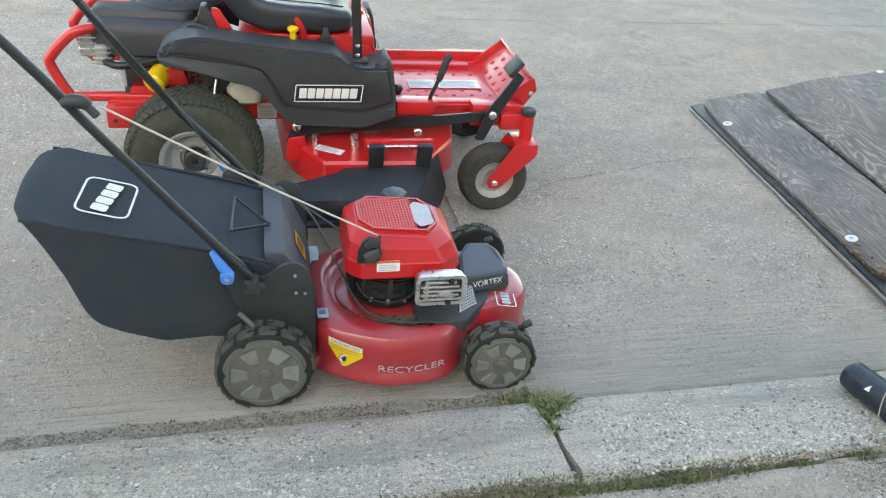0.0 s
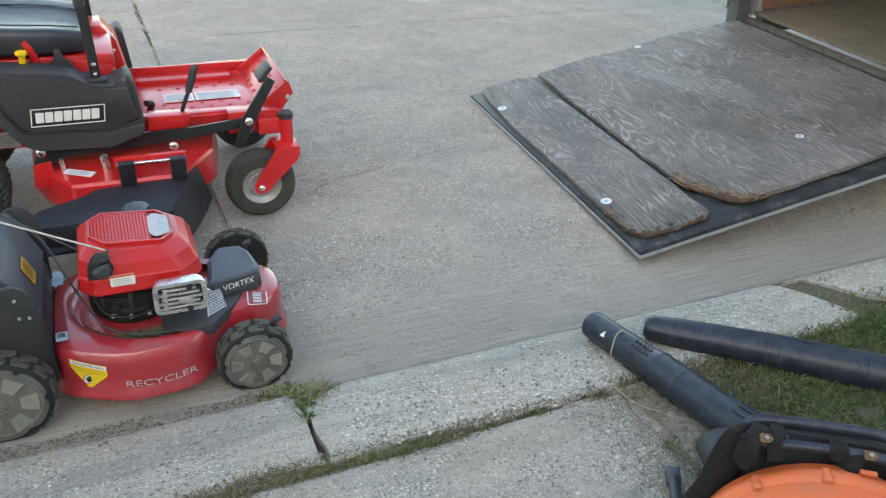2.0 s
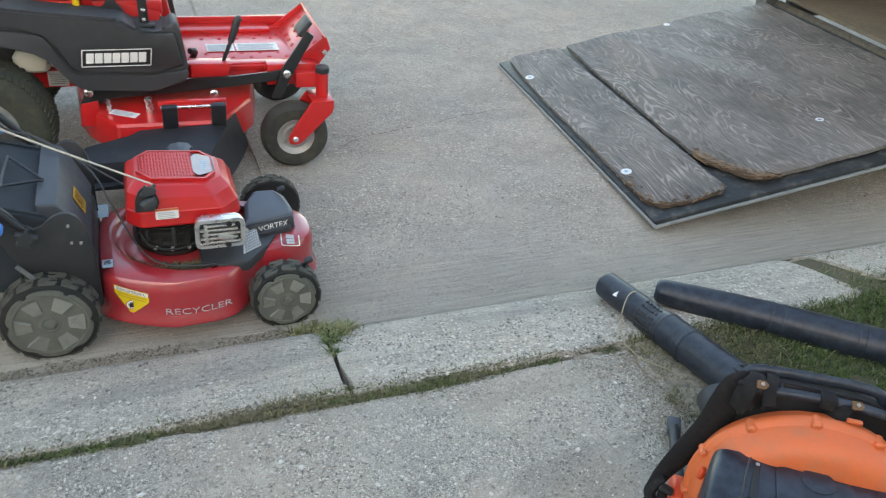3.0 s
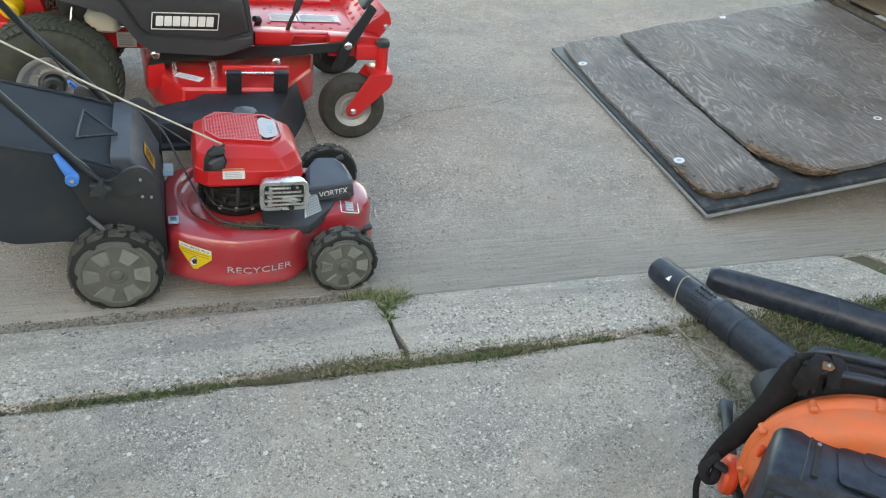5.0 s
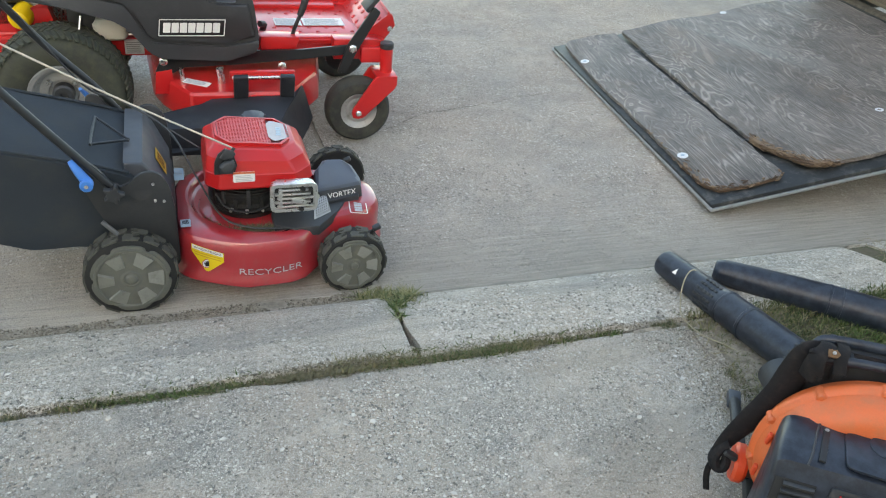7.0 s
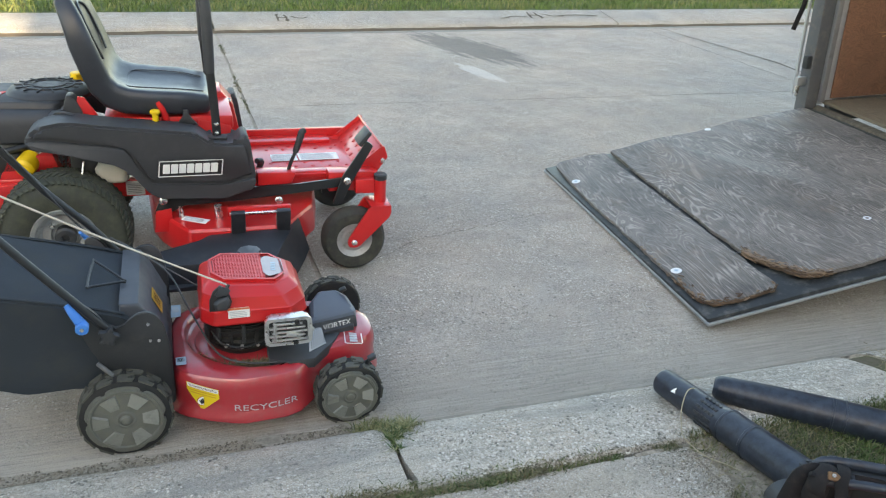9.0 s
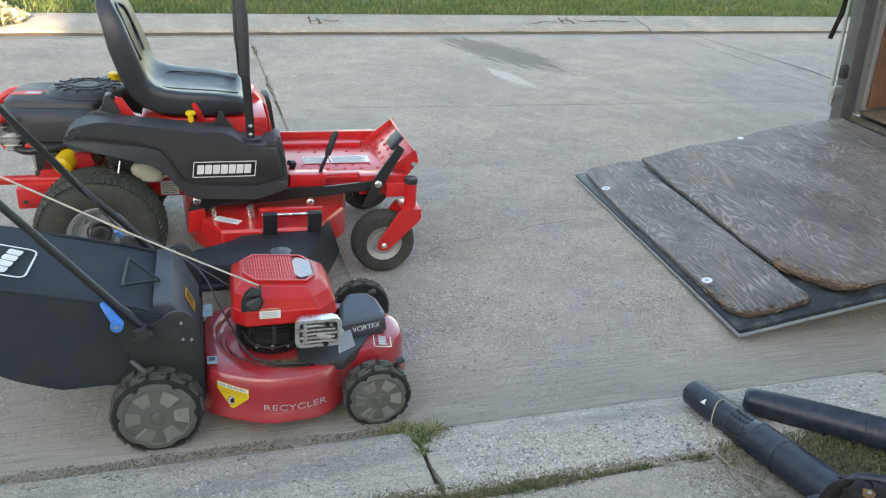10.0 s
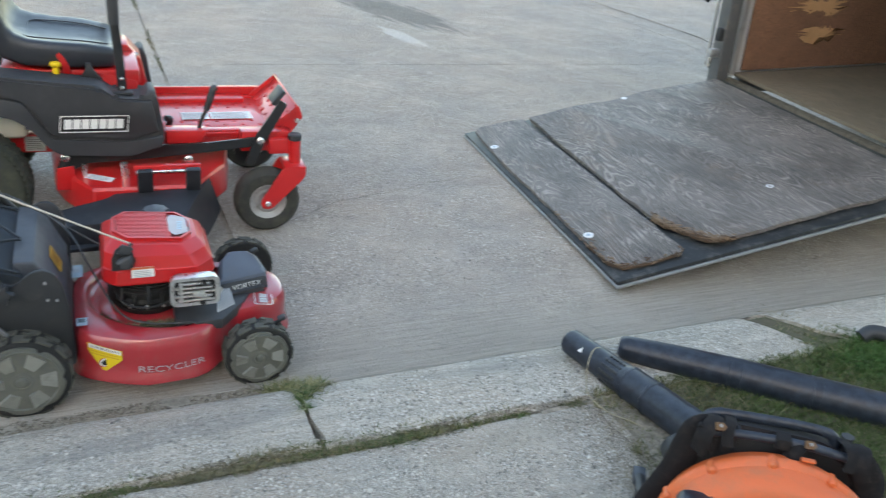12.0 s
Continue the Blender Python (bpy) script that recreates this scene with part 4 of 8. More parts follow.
part("ply_edge", lifted(prism(ragged([(0.024, 0.30), (0.03, 0.13), (0.072, 0.070), (0.19, 0.053), (0.352, 0.060), (0.365, 0.10), (0.33, 0.16), (0.07, 0.30)], 0.009, 8, 0.008), 0.029, 0.040, "z", 0), CURL), RAW_WOOD, ramp, "brown torn inner plies of the strip")


def torn_fibres(line, n, length, reach, seed):
    """Torn wood fibres sticking out along a broken edge."""
    g = np.random.default_rng(seed)
    bm = bmesh.new()
    pts = curve_points([(*p, 0) for p in line], 8)
    for _ in range(n):
        k = int(g.integers(0, len(pts) - 1))
        p = pts[k].lerp(pts[k + 1], g.random())
        t = (pts[k + 1] - pts[k]).normalized()
        out = Vector((t.y, -t.x, 0))
        d = (t * g.choice((-1, 1)) * g.uniform(0.5, 1.2) + out * g.uniform(0.02, 0.5)).normalized()
        w = d.cross(Vector((0, 0, 1))) * g.uniform(0.002, 0.0085)
        z = g.uniform(0.034, 0.0505)
        a = p - d * length * 0.4 + Vector((0, 0, z))
        b = p + d * length * g.uniform(0.05, reach) + Vector((0, 0, z + g.uniform(-0.006, 0.005)))
        h = Vector((0, 0, g.uniform(0.0015, 0.004)))
        v = [bm.verts.new(q) for q in (a - w, a + w, b, a - w + h, a + w + h, b + h * 0.4)]
        for f in ((0, 1, 2), (5, 4, 3), (0, 2, 5, 3), (1, 4, 5, 2), (0, 3, 4, 1)):
            bm.faces.new([v[q] for q in f])
    return bm


def torn_flakes(line, n, size, seed):
    """Broken chips of the inner plies lying slantwise along a torn edge."""
    g = np.random.default_rng(seed)
    bm = bmesh.new()
    pts = curve_points([(*p, 0) for p in line], 8)
    for _ in range(n):
        k = int(g.integers(0, len(pts) - 1))
        p = pts[k].lerp(pts[k + 1], g.random())
        t = (pts[k + 1] - pts[k]).normalized()
        out = Vector((t.y, -t.x, 0))
        lay = g.uniform(-0.024, 0.020)
        c = p + out * lay + Vector((0, 0, 0.0475 + g.uniform(-0.002, 0.004) - max(0.0, lay) * 0.6))
        half, wide = size * g.uniform(0.4, 1.1), size * g.uniform(0.12, 0.34)
        o = [(-half, -wide * g.uniform(0.1, 1)), (-half * 0.2, -wide), (half * g.uniform(0.5, 1), -wide * 0.5), (half, wide * g.uniform(-0.3, 0.6)), (half * 0.3, wide), (-half * 0.8, wide * 0.5)]
        chip = prism(o, -0.0018, 0.0018, "z", 0)
        m = Matrix.Translation(c) @ pose(0, 0, 0, g.uniform(-14, 14), g.uniform(-9, 9), math.degrees(math.atan2(t.y, t.x)) + g.uniform(-24, 24))
        chip.transform(m)
        made = [bm.verts.new(v.co) for v in chip.verts]
        chip.verts.index_update()
        for f in chip.faces:
            bm.faces.new([made[v.index] for v in f.verts])
        chip.free()
    return bm


part("torn_flake", lifted(torn_flakes([(0.405, 0.40), (0.425, 0.30), (0.452, 0.24), (0.488, 0.165), (0.525, 0.09), (0.62, 0.072)], 95, 0.026, 4), CURL), SPLINTER, ramp, "broken brown chips of the plywood edge", kind="stuff")
part("torn_flake", lifted(torn_flakes([(0.05, 0.50), (0.034, 0.30), (0.045, 0.13), (0.09, 0.082), (0.2, 0.066), (0.34, 0.07)], 34, 0.017, 5), CURL), SPLINTER, ramp, kind="stuff")
part("torn_fibre", lifted(torn_fibres([(0.398, 0.38), (0.415, 0.30), (0.44, 0.245), (0.478, 0.168), (0.515, 0.085), (0.60, 0.064)], 170, 0.045, 1.0, 1), CURL), SPLINTER, ramp, "torn brown splinters of the plywood edge", kind="stuff")
part("torn_fibre", lifted(torn_fibres([(0.40, 0.37), (0.425, 0.28), (0.465, 0.19), (0.51, 0.09)], 60, 0.075, 0.8, 2), CURL), SPLINTER, ramp, kind="stuff")
part("torn_fibre", lifted(torn_fibres([(0.03, 0.70), (0.026, 0.30), (0.032, 0.13), (0.075, 0.074), (0.19, 0.057), (0.35, 0.063), (0.366, 0.10)], 60, 0.03, 0.5, 3), CURL), SPLINTER, ramp, kind="stuff")
for x, y in ((0.063, 0.376), (0.063, 1.53), (1.062, 0.397), (1.064, 1.815)):
    wr = 0.024 if x < 0.2 else 0.019
    w = part("washer", lathe([(0.004, 0), (wr, 0), (wr, 0.003), (wr * 0.45, 0.0035), (wr * 0.45, 0.0015), (0.004, 0.0015)], (x, y, (0.0455 if x < 0.2 else 0.0495) + sum(h * math.exp(-((x - a) ** 2 + (y - b) ** 2) / (r * r)) for a, b, r, h in CURL)), (0, 0, 1), 20), ALU_PAINT, ramp, "pale round screw washer")
    if x < 0.2:
        part("screw", lathe([(0.009, 0), (0.009, 0.003), (0.003, 0.0045)], (x, y, 0.047), (0, 0, 1), 10), LABEL_BLUE, w)

for x, y, turn in ((0.385, 1.527, 20), (0.384, 0.926, -15), (0.388, 0.386, 30)):
    part("joint_clip", sweep([(x - 0.032, y - 0.004, 0.050), (x - 0.012, y, 0.054), (x + 0.006, y + 0.004, 0.048), (x + 0.022, y + 0.002, 0.054)], 0.0045, 6, flat=0.4), GREY_STEEL, ramp, "bent grey metal clip across the gap")

# trailer body, floor a little above the hinge
FZ, TL = RISE + 0.095, 3.1
bx = RAMP_L * math.cos(radians(SL)) + 0.005
part("hinge", rod((bx + 0.004, 0.02, RISE + 0.032), (bx + 0.004, RAMP_W - 0.02, RISE + 0.032), 0.02, seg=12), RUBBER, trailer, "dark full-width ramp hinge")
part("sill", box((bx + 0.055, RAMP_W / 2, FZ - 0.082), (0.07, RAMP_W, 0.10), bevel=0.012), SILL_WOOD, trailer, "dirty worn sill board")
part("floor_board", box((bx + 0.08 + TL / 2, RAMP_W / 2, FZ - 0.005), (TL, RAMP_W - 0.08, 0.02), bevel=0.002), PLY_FLOOR, trailer, "scuffed brown plywood floor")
for y, nm in ((RAMP_W - 0.012, "far"), (0.012, "near")):
    s = 1 if nm == "far" else -1
    part("side_wall", box((bx + 0.05 + TL / 2, y + s * 0.01, FZ + 0.92), (TL, 0.004, 1.9), bevel=0), ALU_PAINT, trailer, "pale metal outer skin")
    part("wall_lining", box((bx + 0.10 + TL / 2, y - s * 0.035, FZ + 0.93), (TL - 0.05, 0.01, 1.82), bevel=0.001), PLY_WALL, trailer, "brown stained plywood wall lining")
    part("corner_post", box((bx - 0.004, y + s * 0.022, FZ + 0.86), (0.088, 0.10, 2.1), bevel=0.006), GREY_STEEL, trailer, "grey steel door post")
    part("post_trim", box((bx + 0.058, y - s * 0.035, FZ + 0.93), (0.034, 0.03, 1.86), bevel=0.003), ALU, trailer, "dull aluminium angle trim")
part("front_wall", box((bx + 0.06 + TL, RAMP_W / 2, FZ + 0.92), (0.02, RAMP_W, 1.9), bevel=0), PLY_WALL, trailer)
part("roof", box((bx + 0.03 + TL / 2, RAMP_W / 2, FZ + 1.9), (TL + 0.1, RAMP_W + 0.04, 0.05), bevel=0.01), ALU_PAINT, trailer)
part("header", box((bx + 0.035, RAMP_W / 2, FZ + 1.84), (0.06, RAMP_W, 0.12), bevel=0.005), GREY_STEEL, trailer)
part("chassis_rail", box((bx + 0.1 + TL / 2, 0.06, FZ - 0.07), (TL, 0.05, 0.1), bevel=0.004), GREY_STEEL, trailer)
part("chassis_rail", box((bx + 0.1 + TL / 2, RAMP_W - 0.06, FZ - 0.07), (TL, 0.05, 0.1), bevel=0.004), GREY_STEEL, trailer)
for y in (-0.10, RAMP_W + 0.10):
    w = part("wheel", lathe([(0.16, -0.09), (0.30, -0.085), (0.325, -0.06), (0.33, 0), (0.325, 0.06), (0.30, 0.085), (0.16, 0.09)], (bx + 1.6, y, 0.33), (0, 1, 0), 36), RUBBER, trailer)
    part("rim", lathe([(0.0, -0.06), (0.155, -0.075), (0.17, -0.07), (0.17, 0.07), (0.155, 0.075), (0.0, 0.06)], (bx + 1.6, y, 0.33), (0, 1, 0), 28), RIM, w)
for k, (x, z, s) in enumerate(((0.55, 0.425, 0.30), (0.60, 0.245, 0.24))):
    o = [(x + s * (0.35 + 1.1 * abs(noise.noise((math.cos(a) * 4, math.sin(a) * 4 + k * 3, 1)))) * math.cos(a), FZ + z + 0.24 * s * (0.3 + 1.5 * abs(noise.noise((math.cos(a) * 5, math.sin(a) * 5 + k * 3, 5)))) * math.sin(a)) for a in np.linspace(0, 2 * math.pi, 90, endpoint=False)]
    part("stripped_patch", moved(prism(o, -0.002, 0.0, "y", 0), pose(bx + 0.1, RAMP_W - 0.054, 0)), BARE_WOOD, trailer, "pale patch where the stain has been torn off the plywood")
# door hardware on the far post
part("lock_bar", rod((bx - 0.105, RAMP_W + 0.02, FZ + 0.05), (bx - 0.105, RAMP_W + 0.02, FZ + 1.75), 0.011, seg=12), ALU, trailer, "slim aluminium door lock bar")
part("latch", box((bx - 0.06, RAMP_W - 0.005, FZ + 0.25), (0.05, 0.05, 0.085), bevel=0.014), BLACK, trailer, "black latch block")
part("latch_plate", box((bx - 0.078, RAMP_W + 0.005, FZ + 0.13), (0.07, 0.04, 0.055), bevel=0.006), ALU, trailer, "aluminium latch keeper")
part("latch_arm", box((bx - 0.098, RAMP_W + 0.004, FZ + 0.09), (0.022, 0.03, 0.11), (0, 6, 0), bevel=0.004), STEEL, trailer, "steel keeper arm")
part("pull_strap", sweep([(bx - 0.14, RAMP_W, FZ + 0.85), (bx - 0.155, RAMP_W, FZ + 0.63), (bx - 0.185, RAMP_W, FZ + 0.52), (bx - 0.205, RAMP_W, FZ + 0.455)], 0.018, flat=0.4), STRAP, trailer, "black hanging strap")

# the trailer stands tongue-high on its hitch
tilt = Matrix.Translation((bx, 0, FZ)) @ pose(0, 0, 0, 0, -3.5, 0) @ Matrix.Translation((-bx, 0, -FZ))
for ob in trailer.children:
    if ob.type == "MESH" and not ob.name.startswith("wheel"):
        ob.data.transform(tilt)
# dark grit scattered on the apron
gv, gf = [], []
for k in range(420):
    wide = k % 3 == 0
    gx, gy = (rng.normal(0.30, 0.16), rng.normal(0.93, 0.12)) if not wide else (rng.uniform(-2.2, 0.5), rng.uniform(0.2, 1.3))
    if gx > 0.52 or gy > 1.31:
        continue
    r = rng.uniform(0.001, 0.003)
    i0 = len(gv)
    for u, v, w in ((1, 0, 0), (-0.5, 0.87, 0), (-0.5, -0.87, 0), (0.1, 0.1, 0.9)):
        gv.append((gx + u * r * rng.uniform(0.6, 1.3), gy + v * r * rng.uniform(0.6, 1.3), 0.0695 + w * r))
    gf += [(i0, i0 + 1, i0 + 3), (i0 + 1, i0 + 2, i0 + 3), (i0 + 2, i0, i0 + 3)]
me = bpy.data.meshes.new("loose_grit")
me.from_pydata(gv, [], gf)
me.materials.append(DEBRIS)
tagged(new("loose_grit", me), "dark loose grit scattered on the concrete apron", "grit", kind="stuff")


# ---- walk-behind mower ----
def plain_bars(x0, x1, y0, y1, n, gap, depth=0.0008):
    """A row of plain blocks standing for a maker's mark, in the xy plane."""
    bm = bmesh.new()
    w = (x1 - x0 - gap * (n - 1)) / n
    for i in range(n):
        prism(rounded(rect(x0 + i * (w + gap), y0, x0 + i * (w + gap) + w, y1), min(w, y1 - y0) * 0.2, 2), 0, depth, "z", 0, bm=bm)
    return bm


def fine_lines(x0, x1, y0, y1, n, parent, m, material=INK_AND_SHADE, depth=0.0007, fill=0.45):
    """Small print too fine to read: thin bars."""
    bm = bmesh.new()
    p = (y1 - y0) / n
    for i in range(n):
        ex = x1 - (x1 - x0) * 0.35 * abs(noise.noise((i * 1.7, x0 * 9, 2.2)))
        prism(rect(x0, y0 + i * p, ex, y0 + i * p + p * fill), 0, depth, "z", 0, bm=bm)
    return part("small_print", moved(bm, m), material, parent)


def tread_mesh(p, w, h):
    """One hooked tread block, curved sides left plain."""
    bm = prism([(-0.46 * p, -0.46 * w), (0.34 * p, -0.46 * w), (0.46 * p, -0.1 * w), (0.05 * p, -0.06 * w), (0.12 * p, 0.2 * w), (0.46 * p, 0.26 * w), (0.34 * p, 0.46 * w), (-0.3 * p, 0.46 * w), (-0.46 * p, 0.1 * w)], -h, h, "z", 0)
    me = bpy.data.meshes.new("tread_block")
    bmesh.ops.recalc_face_normals(bm, faces=bm.faces)
    bm.to_mesh(me)
    bm.free()
    me.materials.append(TREAD)
    return me


def mower_wheel(parent, x, y, z, r, w, flip=1, lugs=13):
    m = pose(x, y, z) @ Matrix.Diagonal((1, flip, 1, 1))
    prof = [(r * 0.72, -w / 2), (r * 0.93, -w / 2), (r * 0.975, -w / 2 + 0.004), (r * 0.983, -w / 4), (r * 0.983, w / 4), (r * 0.975, w / 2 - 0.004), (r * 0.93, w / 2), (r * 0.72, w / 2)]
    wheel = part("wheel", moved(lathe(prof, (0, 0, 0), (0, 1, 0), 56), m), TYRE_DARK, parent, "black rubber tyre with a hooked block tread, dusty")
    pitch = 2 * math.pi * r / lugs
    shared = tread_mesh(pitch * 0.88, w * 0.48, r * 0.020)
    for i in range(lugs):
        for row, ph in ((-0.25, 0), (0.25, 0.4)):
            b = new("tread_block", shared)
            b.parent = wheel
            b.matrix_basis = m @ pose(0, 0, 0, 0, 360 * (i + ph) / lugs + 5, 0) @ pose(0, row * w, r * 0.99, 0, 0, 0 if row < 0 else 180)
            tagged(b)
    outline = []
    for i in range(72):
        a = 2 * math.pi * i / 72
        notch = max(0.0, math.cos(6 * a)) ** 10
        outline.append(((0.865 - 0.115 * notch) * r * math.cos(a), (0.865 - 0.115 * notch) * r * math.sin(a)))
    cover = part("wheel_cover", moved(prism(outline, -w / 2 - 0.006, -w / 2 + 0.012, "y", 0.004), m), WHEEL_GREY, wheel, "grey plastic wheel cover")
    part("cover_rim", moved(lathe([(0.80 * r, -w / 2 - 0.004), (0.79 * r, -w / 2 - 0.010), (0.735 * r, -w / 2 - 0.010), (0.70 * r, -w / 2 - 0.005)], (0, 0, 0), (0, 1, 0), 48, caps=False), m), WHEEL_GREY, wheel)
    # ribs painted paler to show sky light on their facets
    for i in range(6):
        a = 60 * i + 30
        poly = [(-0.17 * r, 0.36 * r), (0.10 * r, 0.36 * r), (0.22 * r, 0.68 * r), (-0.24 * r, 0.70 * r)]
        b2 = bmesh.new()
        lo = [b2.verts.new((u, -w / 2 - 0.005, v)) for u, v in poly]
        hi = [b2.verts.new((u * 0.9, -w / 2 - 0.0055 - (0.009 if u > 0 else 0.0), v)) for u, v in poly]
        b2.faces.new(hi)
        for q in range(4):
            b2.faces.new((lo[q], lo[(q + 1) % 4], hi[(q + 1) % 4], hi[q]))
        part("cover_rib", moved(moved(b2, pose(0, 0, 0, 0, a, 0)), m), WHEEL_LIT, wheel, "wedge-shaped rib, painted paler for the light on it", 12)
    part("hub_cap", moved(lathe([(0.26 * r, -w / 2 - 0.004), (0.22 * r, -w / 2 - 0.007), (0.17 * r, -w / 2 - 0.008), (0.15 * r, -w / 2 - 0.006), (0.12 * r, -w / 2 - 0.007), (0.09 * r, -w / 2 - 0.012), (0, -w / 2 - 0.014)], (0, 0, 0), (0, 1, 0), 24), m), WHEEL_GREY, wheel)
    return wheel


MOW = pose(-0.773, 2.12, -0.036, 0, 0, -1.0)
mower = thing("push_mower", "red walk-behind lawn mower with black grass bag, in the gutter", "lawn mower", MOW)
DCX, DA, DB = 0.14, 0.345, 0.232


def bulge(x):
    u = (x - 0.06) / 0.27
    return 0.062 * (1 + math.cos(math.pi * u)) / 2 if abs(u) < 1 else 0.0


def waist(x):
    """The deck draws in between the front wheels."""
    u = max(0.0, min(1.0, (x - 0.17) / 0.12))
    return 1 - 0.27 * u * u * (3 - 2 * u)


def deck_ring(inset, z, n=96):
    out = []
    for i in range(n):
        t = 2 * math.pi * i / n
        c, s = math.cos(t), math.sin(t)
        ex = 2 / 2.7 if c > 0 else 2 / 5.5
        ey = 2 / 2.7 if c > 0 else 2 / 5.5
        x, y = DCX + (DA - inset) * math.copysign(abs(c) ** ex, c), (DB - inset) * math.copysign(abs(s) ** ey, s)
        out.append((x, y * (1 + bulge(x) / DB) * waist(x), z))
    return out


def deck_y(x, inset=0.0):
    u = min(0.999, abs((x - DCX) / (DA - inset)))
    p = 2.7 if x > DCX else 5.5
    return -(DB - inset) * (1 - u**p) ** (1 / p) * (1 + bulge(x) / DB) * waist(x)


WX, WY = 0.10, 0.03


def well_ring(r, z, n=96):
    out = []
    for i in range(n):
        t = 2 * math.pi * i / n
        x, y = WX + r * math.cos(t), WY + r * math.sin(t)
        lim = 0.262 * waist(x) if x > 0.17 else 0.262
        out.append((x, max(-lim, min(y, 0.225 * waist(x))), z))
    return out


deck = part("deck", rings_to(bmesh.new(), [deck_ring(d, z) for d, z in (
    (0.012, 0.078), (-0.004, 0.07), (-0.009, 0.076), (-0.007, 0.09), (0.003, 0.108), (0.005, 0.15), (0.004, 0.185), (0.007, 0.204), (0.016, 0.219), (0.032, 0.227), (0.05, 0.229))]
    + [well_ring(r, z) for r, z in ((0.262, 0.2305), (0.254, 0.228), (0.247, 0.219), (0.243, 0.207), (0.235, 0.201), (0.15, 0.203))]), RED_DECK, mower, "dark red steel cutting deck", 30)
for x, y, r, w, f in ((0.347, -0.236, 0.109, 0.066, 1), (-0.336, -0.234, 0.134, 0.076, 1), (0.392, 0.305, 0.107, 0.05, -1), (-0.338, 0.305, 0.135, 0.055, -1)):
    mower_wheel(mower, x, y, r + (0.028 if y > 0 else -0.003), r, w, f, 12 if r < 0.12 else 14)
for s in (-1, 1):
    part("height_lever", sweep([(0.40, s * 0.222, 0.16), (0.41, s * 0.232, 0.2), (0.418, s * 0.238, 0.222)], 0.007, flat=0.5), BLACK_METAL, mower, "black wheel-height lever")
    part("lever_grip", box((0.422, s * 0.24, 0.226), (0.028, 0.024, 0.014), (0, -25, 0), 0.005), BLACK, mower)
    part("lever_rack", prism([(0.39, 0.13), (0.425, 0.14), (0.432, 0.18), (0.42, 0.2), (0.395, 0.19)], s * 0.205, s * 0.213, "y", 0.002), BLACK_METAL, mower)

# lettering and labels wrapped on the skirt
bm = lettering("RECYCLER", 0.031, 0.0006, 0.0003)
for v in bm.verts:
    x = 0.078 + v.co.x * 1.38
    v.co = Vector((x, deck_y(x, 0.0045) - 0.0012 - v.co.z, 0.122 + v.co.y))
part("lettering", bm, PALE_GREY, deck, "pale grey lettering on the skirt")


def skirt_patch(poly, z0, material, name, lift, parent):
    bm = bmesh.new()
    cols = []
    xs = sorted({round(p[0], 4) for p in poly})
    n = 14
    for i in range(n + 1):
        x = xs[0] + (xs[-1] - xs[0]) * i / n
        hit = []
        for (ax, az), (bx_, bz) in zip(poly, poly[1:] + poly[:1]):
            if ax != bx_ and min(ax, bx_) - 1e-6 <= x <= max(ax, bx_) + 1e-6:
                hit.append(az + (bz - az) * (x - ax) / (bx_ - ax))
        cols.append([(x, deck_y(x, 0.0045) - lift, z0 + min(hit)), (x, deck_y(x, 0.0045) - lift, z0 + max(hit) + 1e-4)])
    rings_to(bm, cols, False, False)
    return part(name, bm, material, parent)


lab = skirt_patch([(-0.157, 0.045), (-0.064, 0.030), (-0.064, -0.003), (-0.116, -0.053), (-0.157, 0.018)], 0.155, LABEL_YELLOW, "warning_label", 0.002, deck)
tagged(lab, "yellow shield-shaped warning label with small print")
skirt_patch([(-0.155, 0.0435), (-0.066, 0.029), (-0.066, 0.015), (-0.155, 0.0295)], 0.155, WHITE, "label_header", 0.0028, lab)
bm = lettering("DANGER/PELIGRO", 0.0095, 0.0003)
for v in bm.verts:
    x = -0.1105 + v.co.x * 1.02
    v.co = Vector((x, deck_y(x, 0.0045) - 0.0036 - v.co.z, 0.1843 + v.co.y - (x + 0.1105) * 0.163))
part("label_lettering", bm, INK_AND_SHADE, lab)
part("label_ring", moved(lathe([(0.0148, 0), (0.0168, 0), (0.0168, 0.0006), (0.0148, 0.0006)], (0, 0, 0), (0, -1, 0), 24, caps=False), pose(-0.113, deck_y(-0.113, 0.0045) - 0.0032, 0.138)), RED_PRINT, lab)
part("label_disc", moved(lathe([(0.0, 0), (0.0148, 0), (0.0148, 0.0004), (0, 0.0004)], (0, 0, 0), (0, -1, 0), 24), pose(-0.113, deck_y(-0.113, 0.0045) - 0.0032, 0.138)), WHITE, lab)
for zz in (0.021, 0.0125, 0.004):
    skirt_patch([(-0.150, zz + 0.0085), (-0.072, zz - 0.003), (-0.072, zz - 0.006), (-0.150, zz + 0.0055)], 0.155, LABEL_AMBER, "small_print", 0.0026, lab)
part("label_sign", moved(prism([(-0.006, -0.0095), (0.005, -0.0095), (0.007, -0.002), (0.0105, 0.004), (0.008, 0.0055), (0.0055, 0.002), (0.005, 0.0095), (0.0028, 0.0095), (0.002, 0.0035), (0.001, 0.0105), (-0.0014, 0.0105), (-0.0016, 0.0035), (-0.004, 0.009), (-0.006, 0.008), (-0.005, 0.002), (-0.009, 0.0055), (-0.0105, 0.004), (-0.0075, -0.003)], 0, 0.0004, "z", 0), pose(-0.113, deck_y(-0.113, 0.0045) - 0.0042, 0.138, 90)), INK_AND_SHADE, lab)
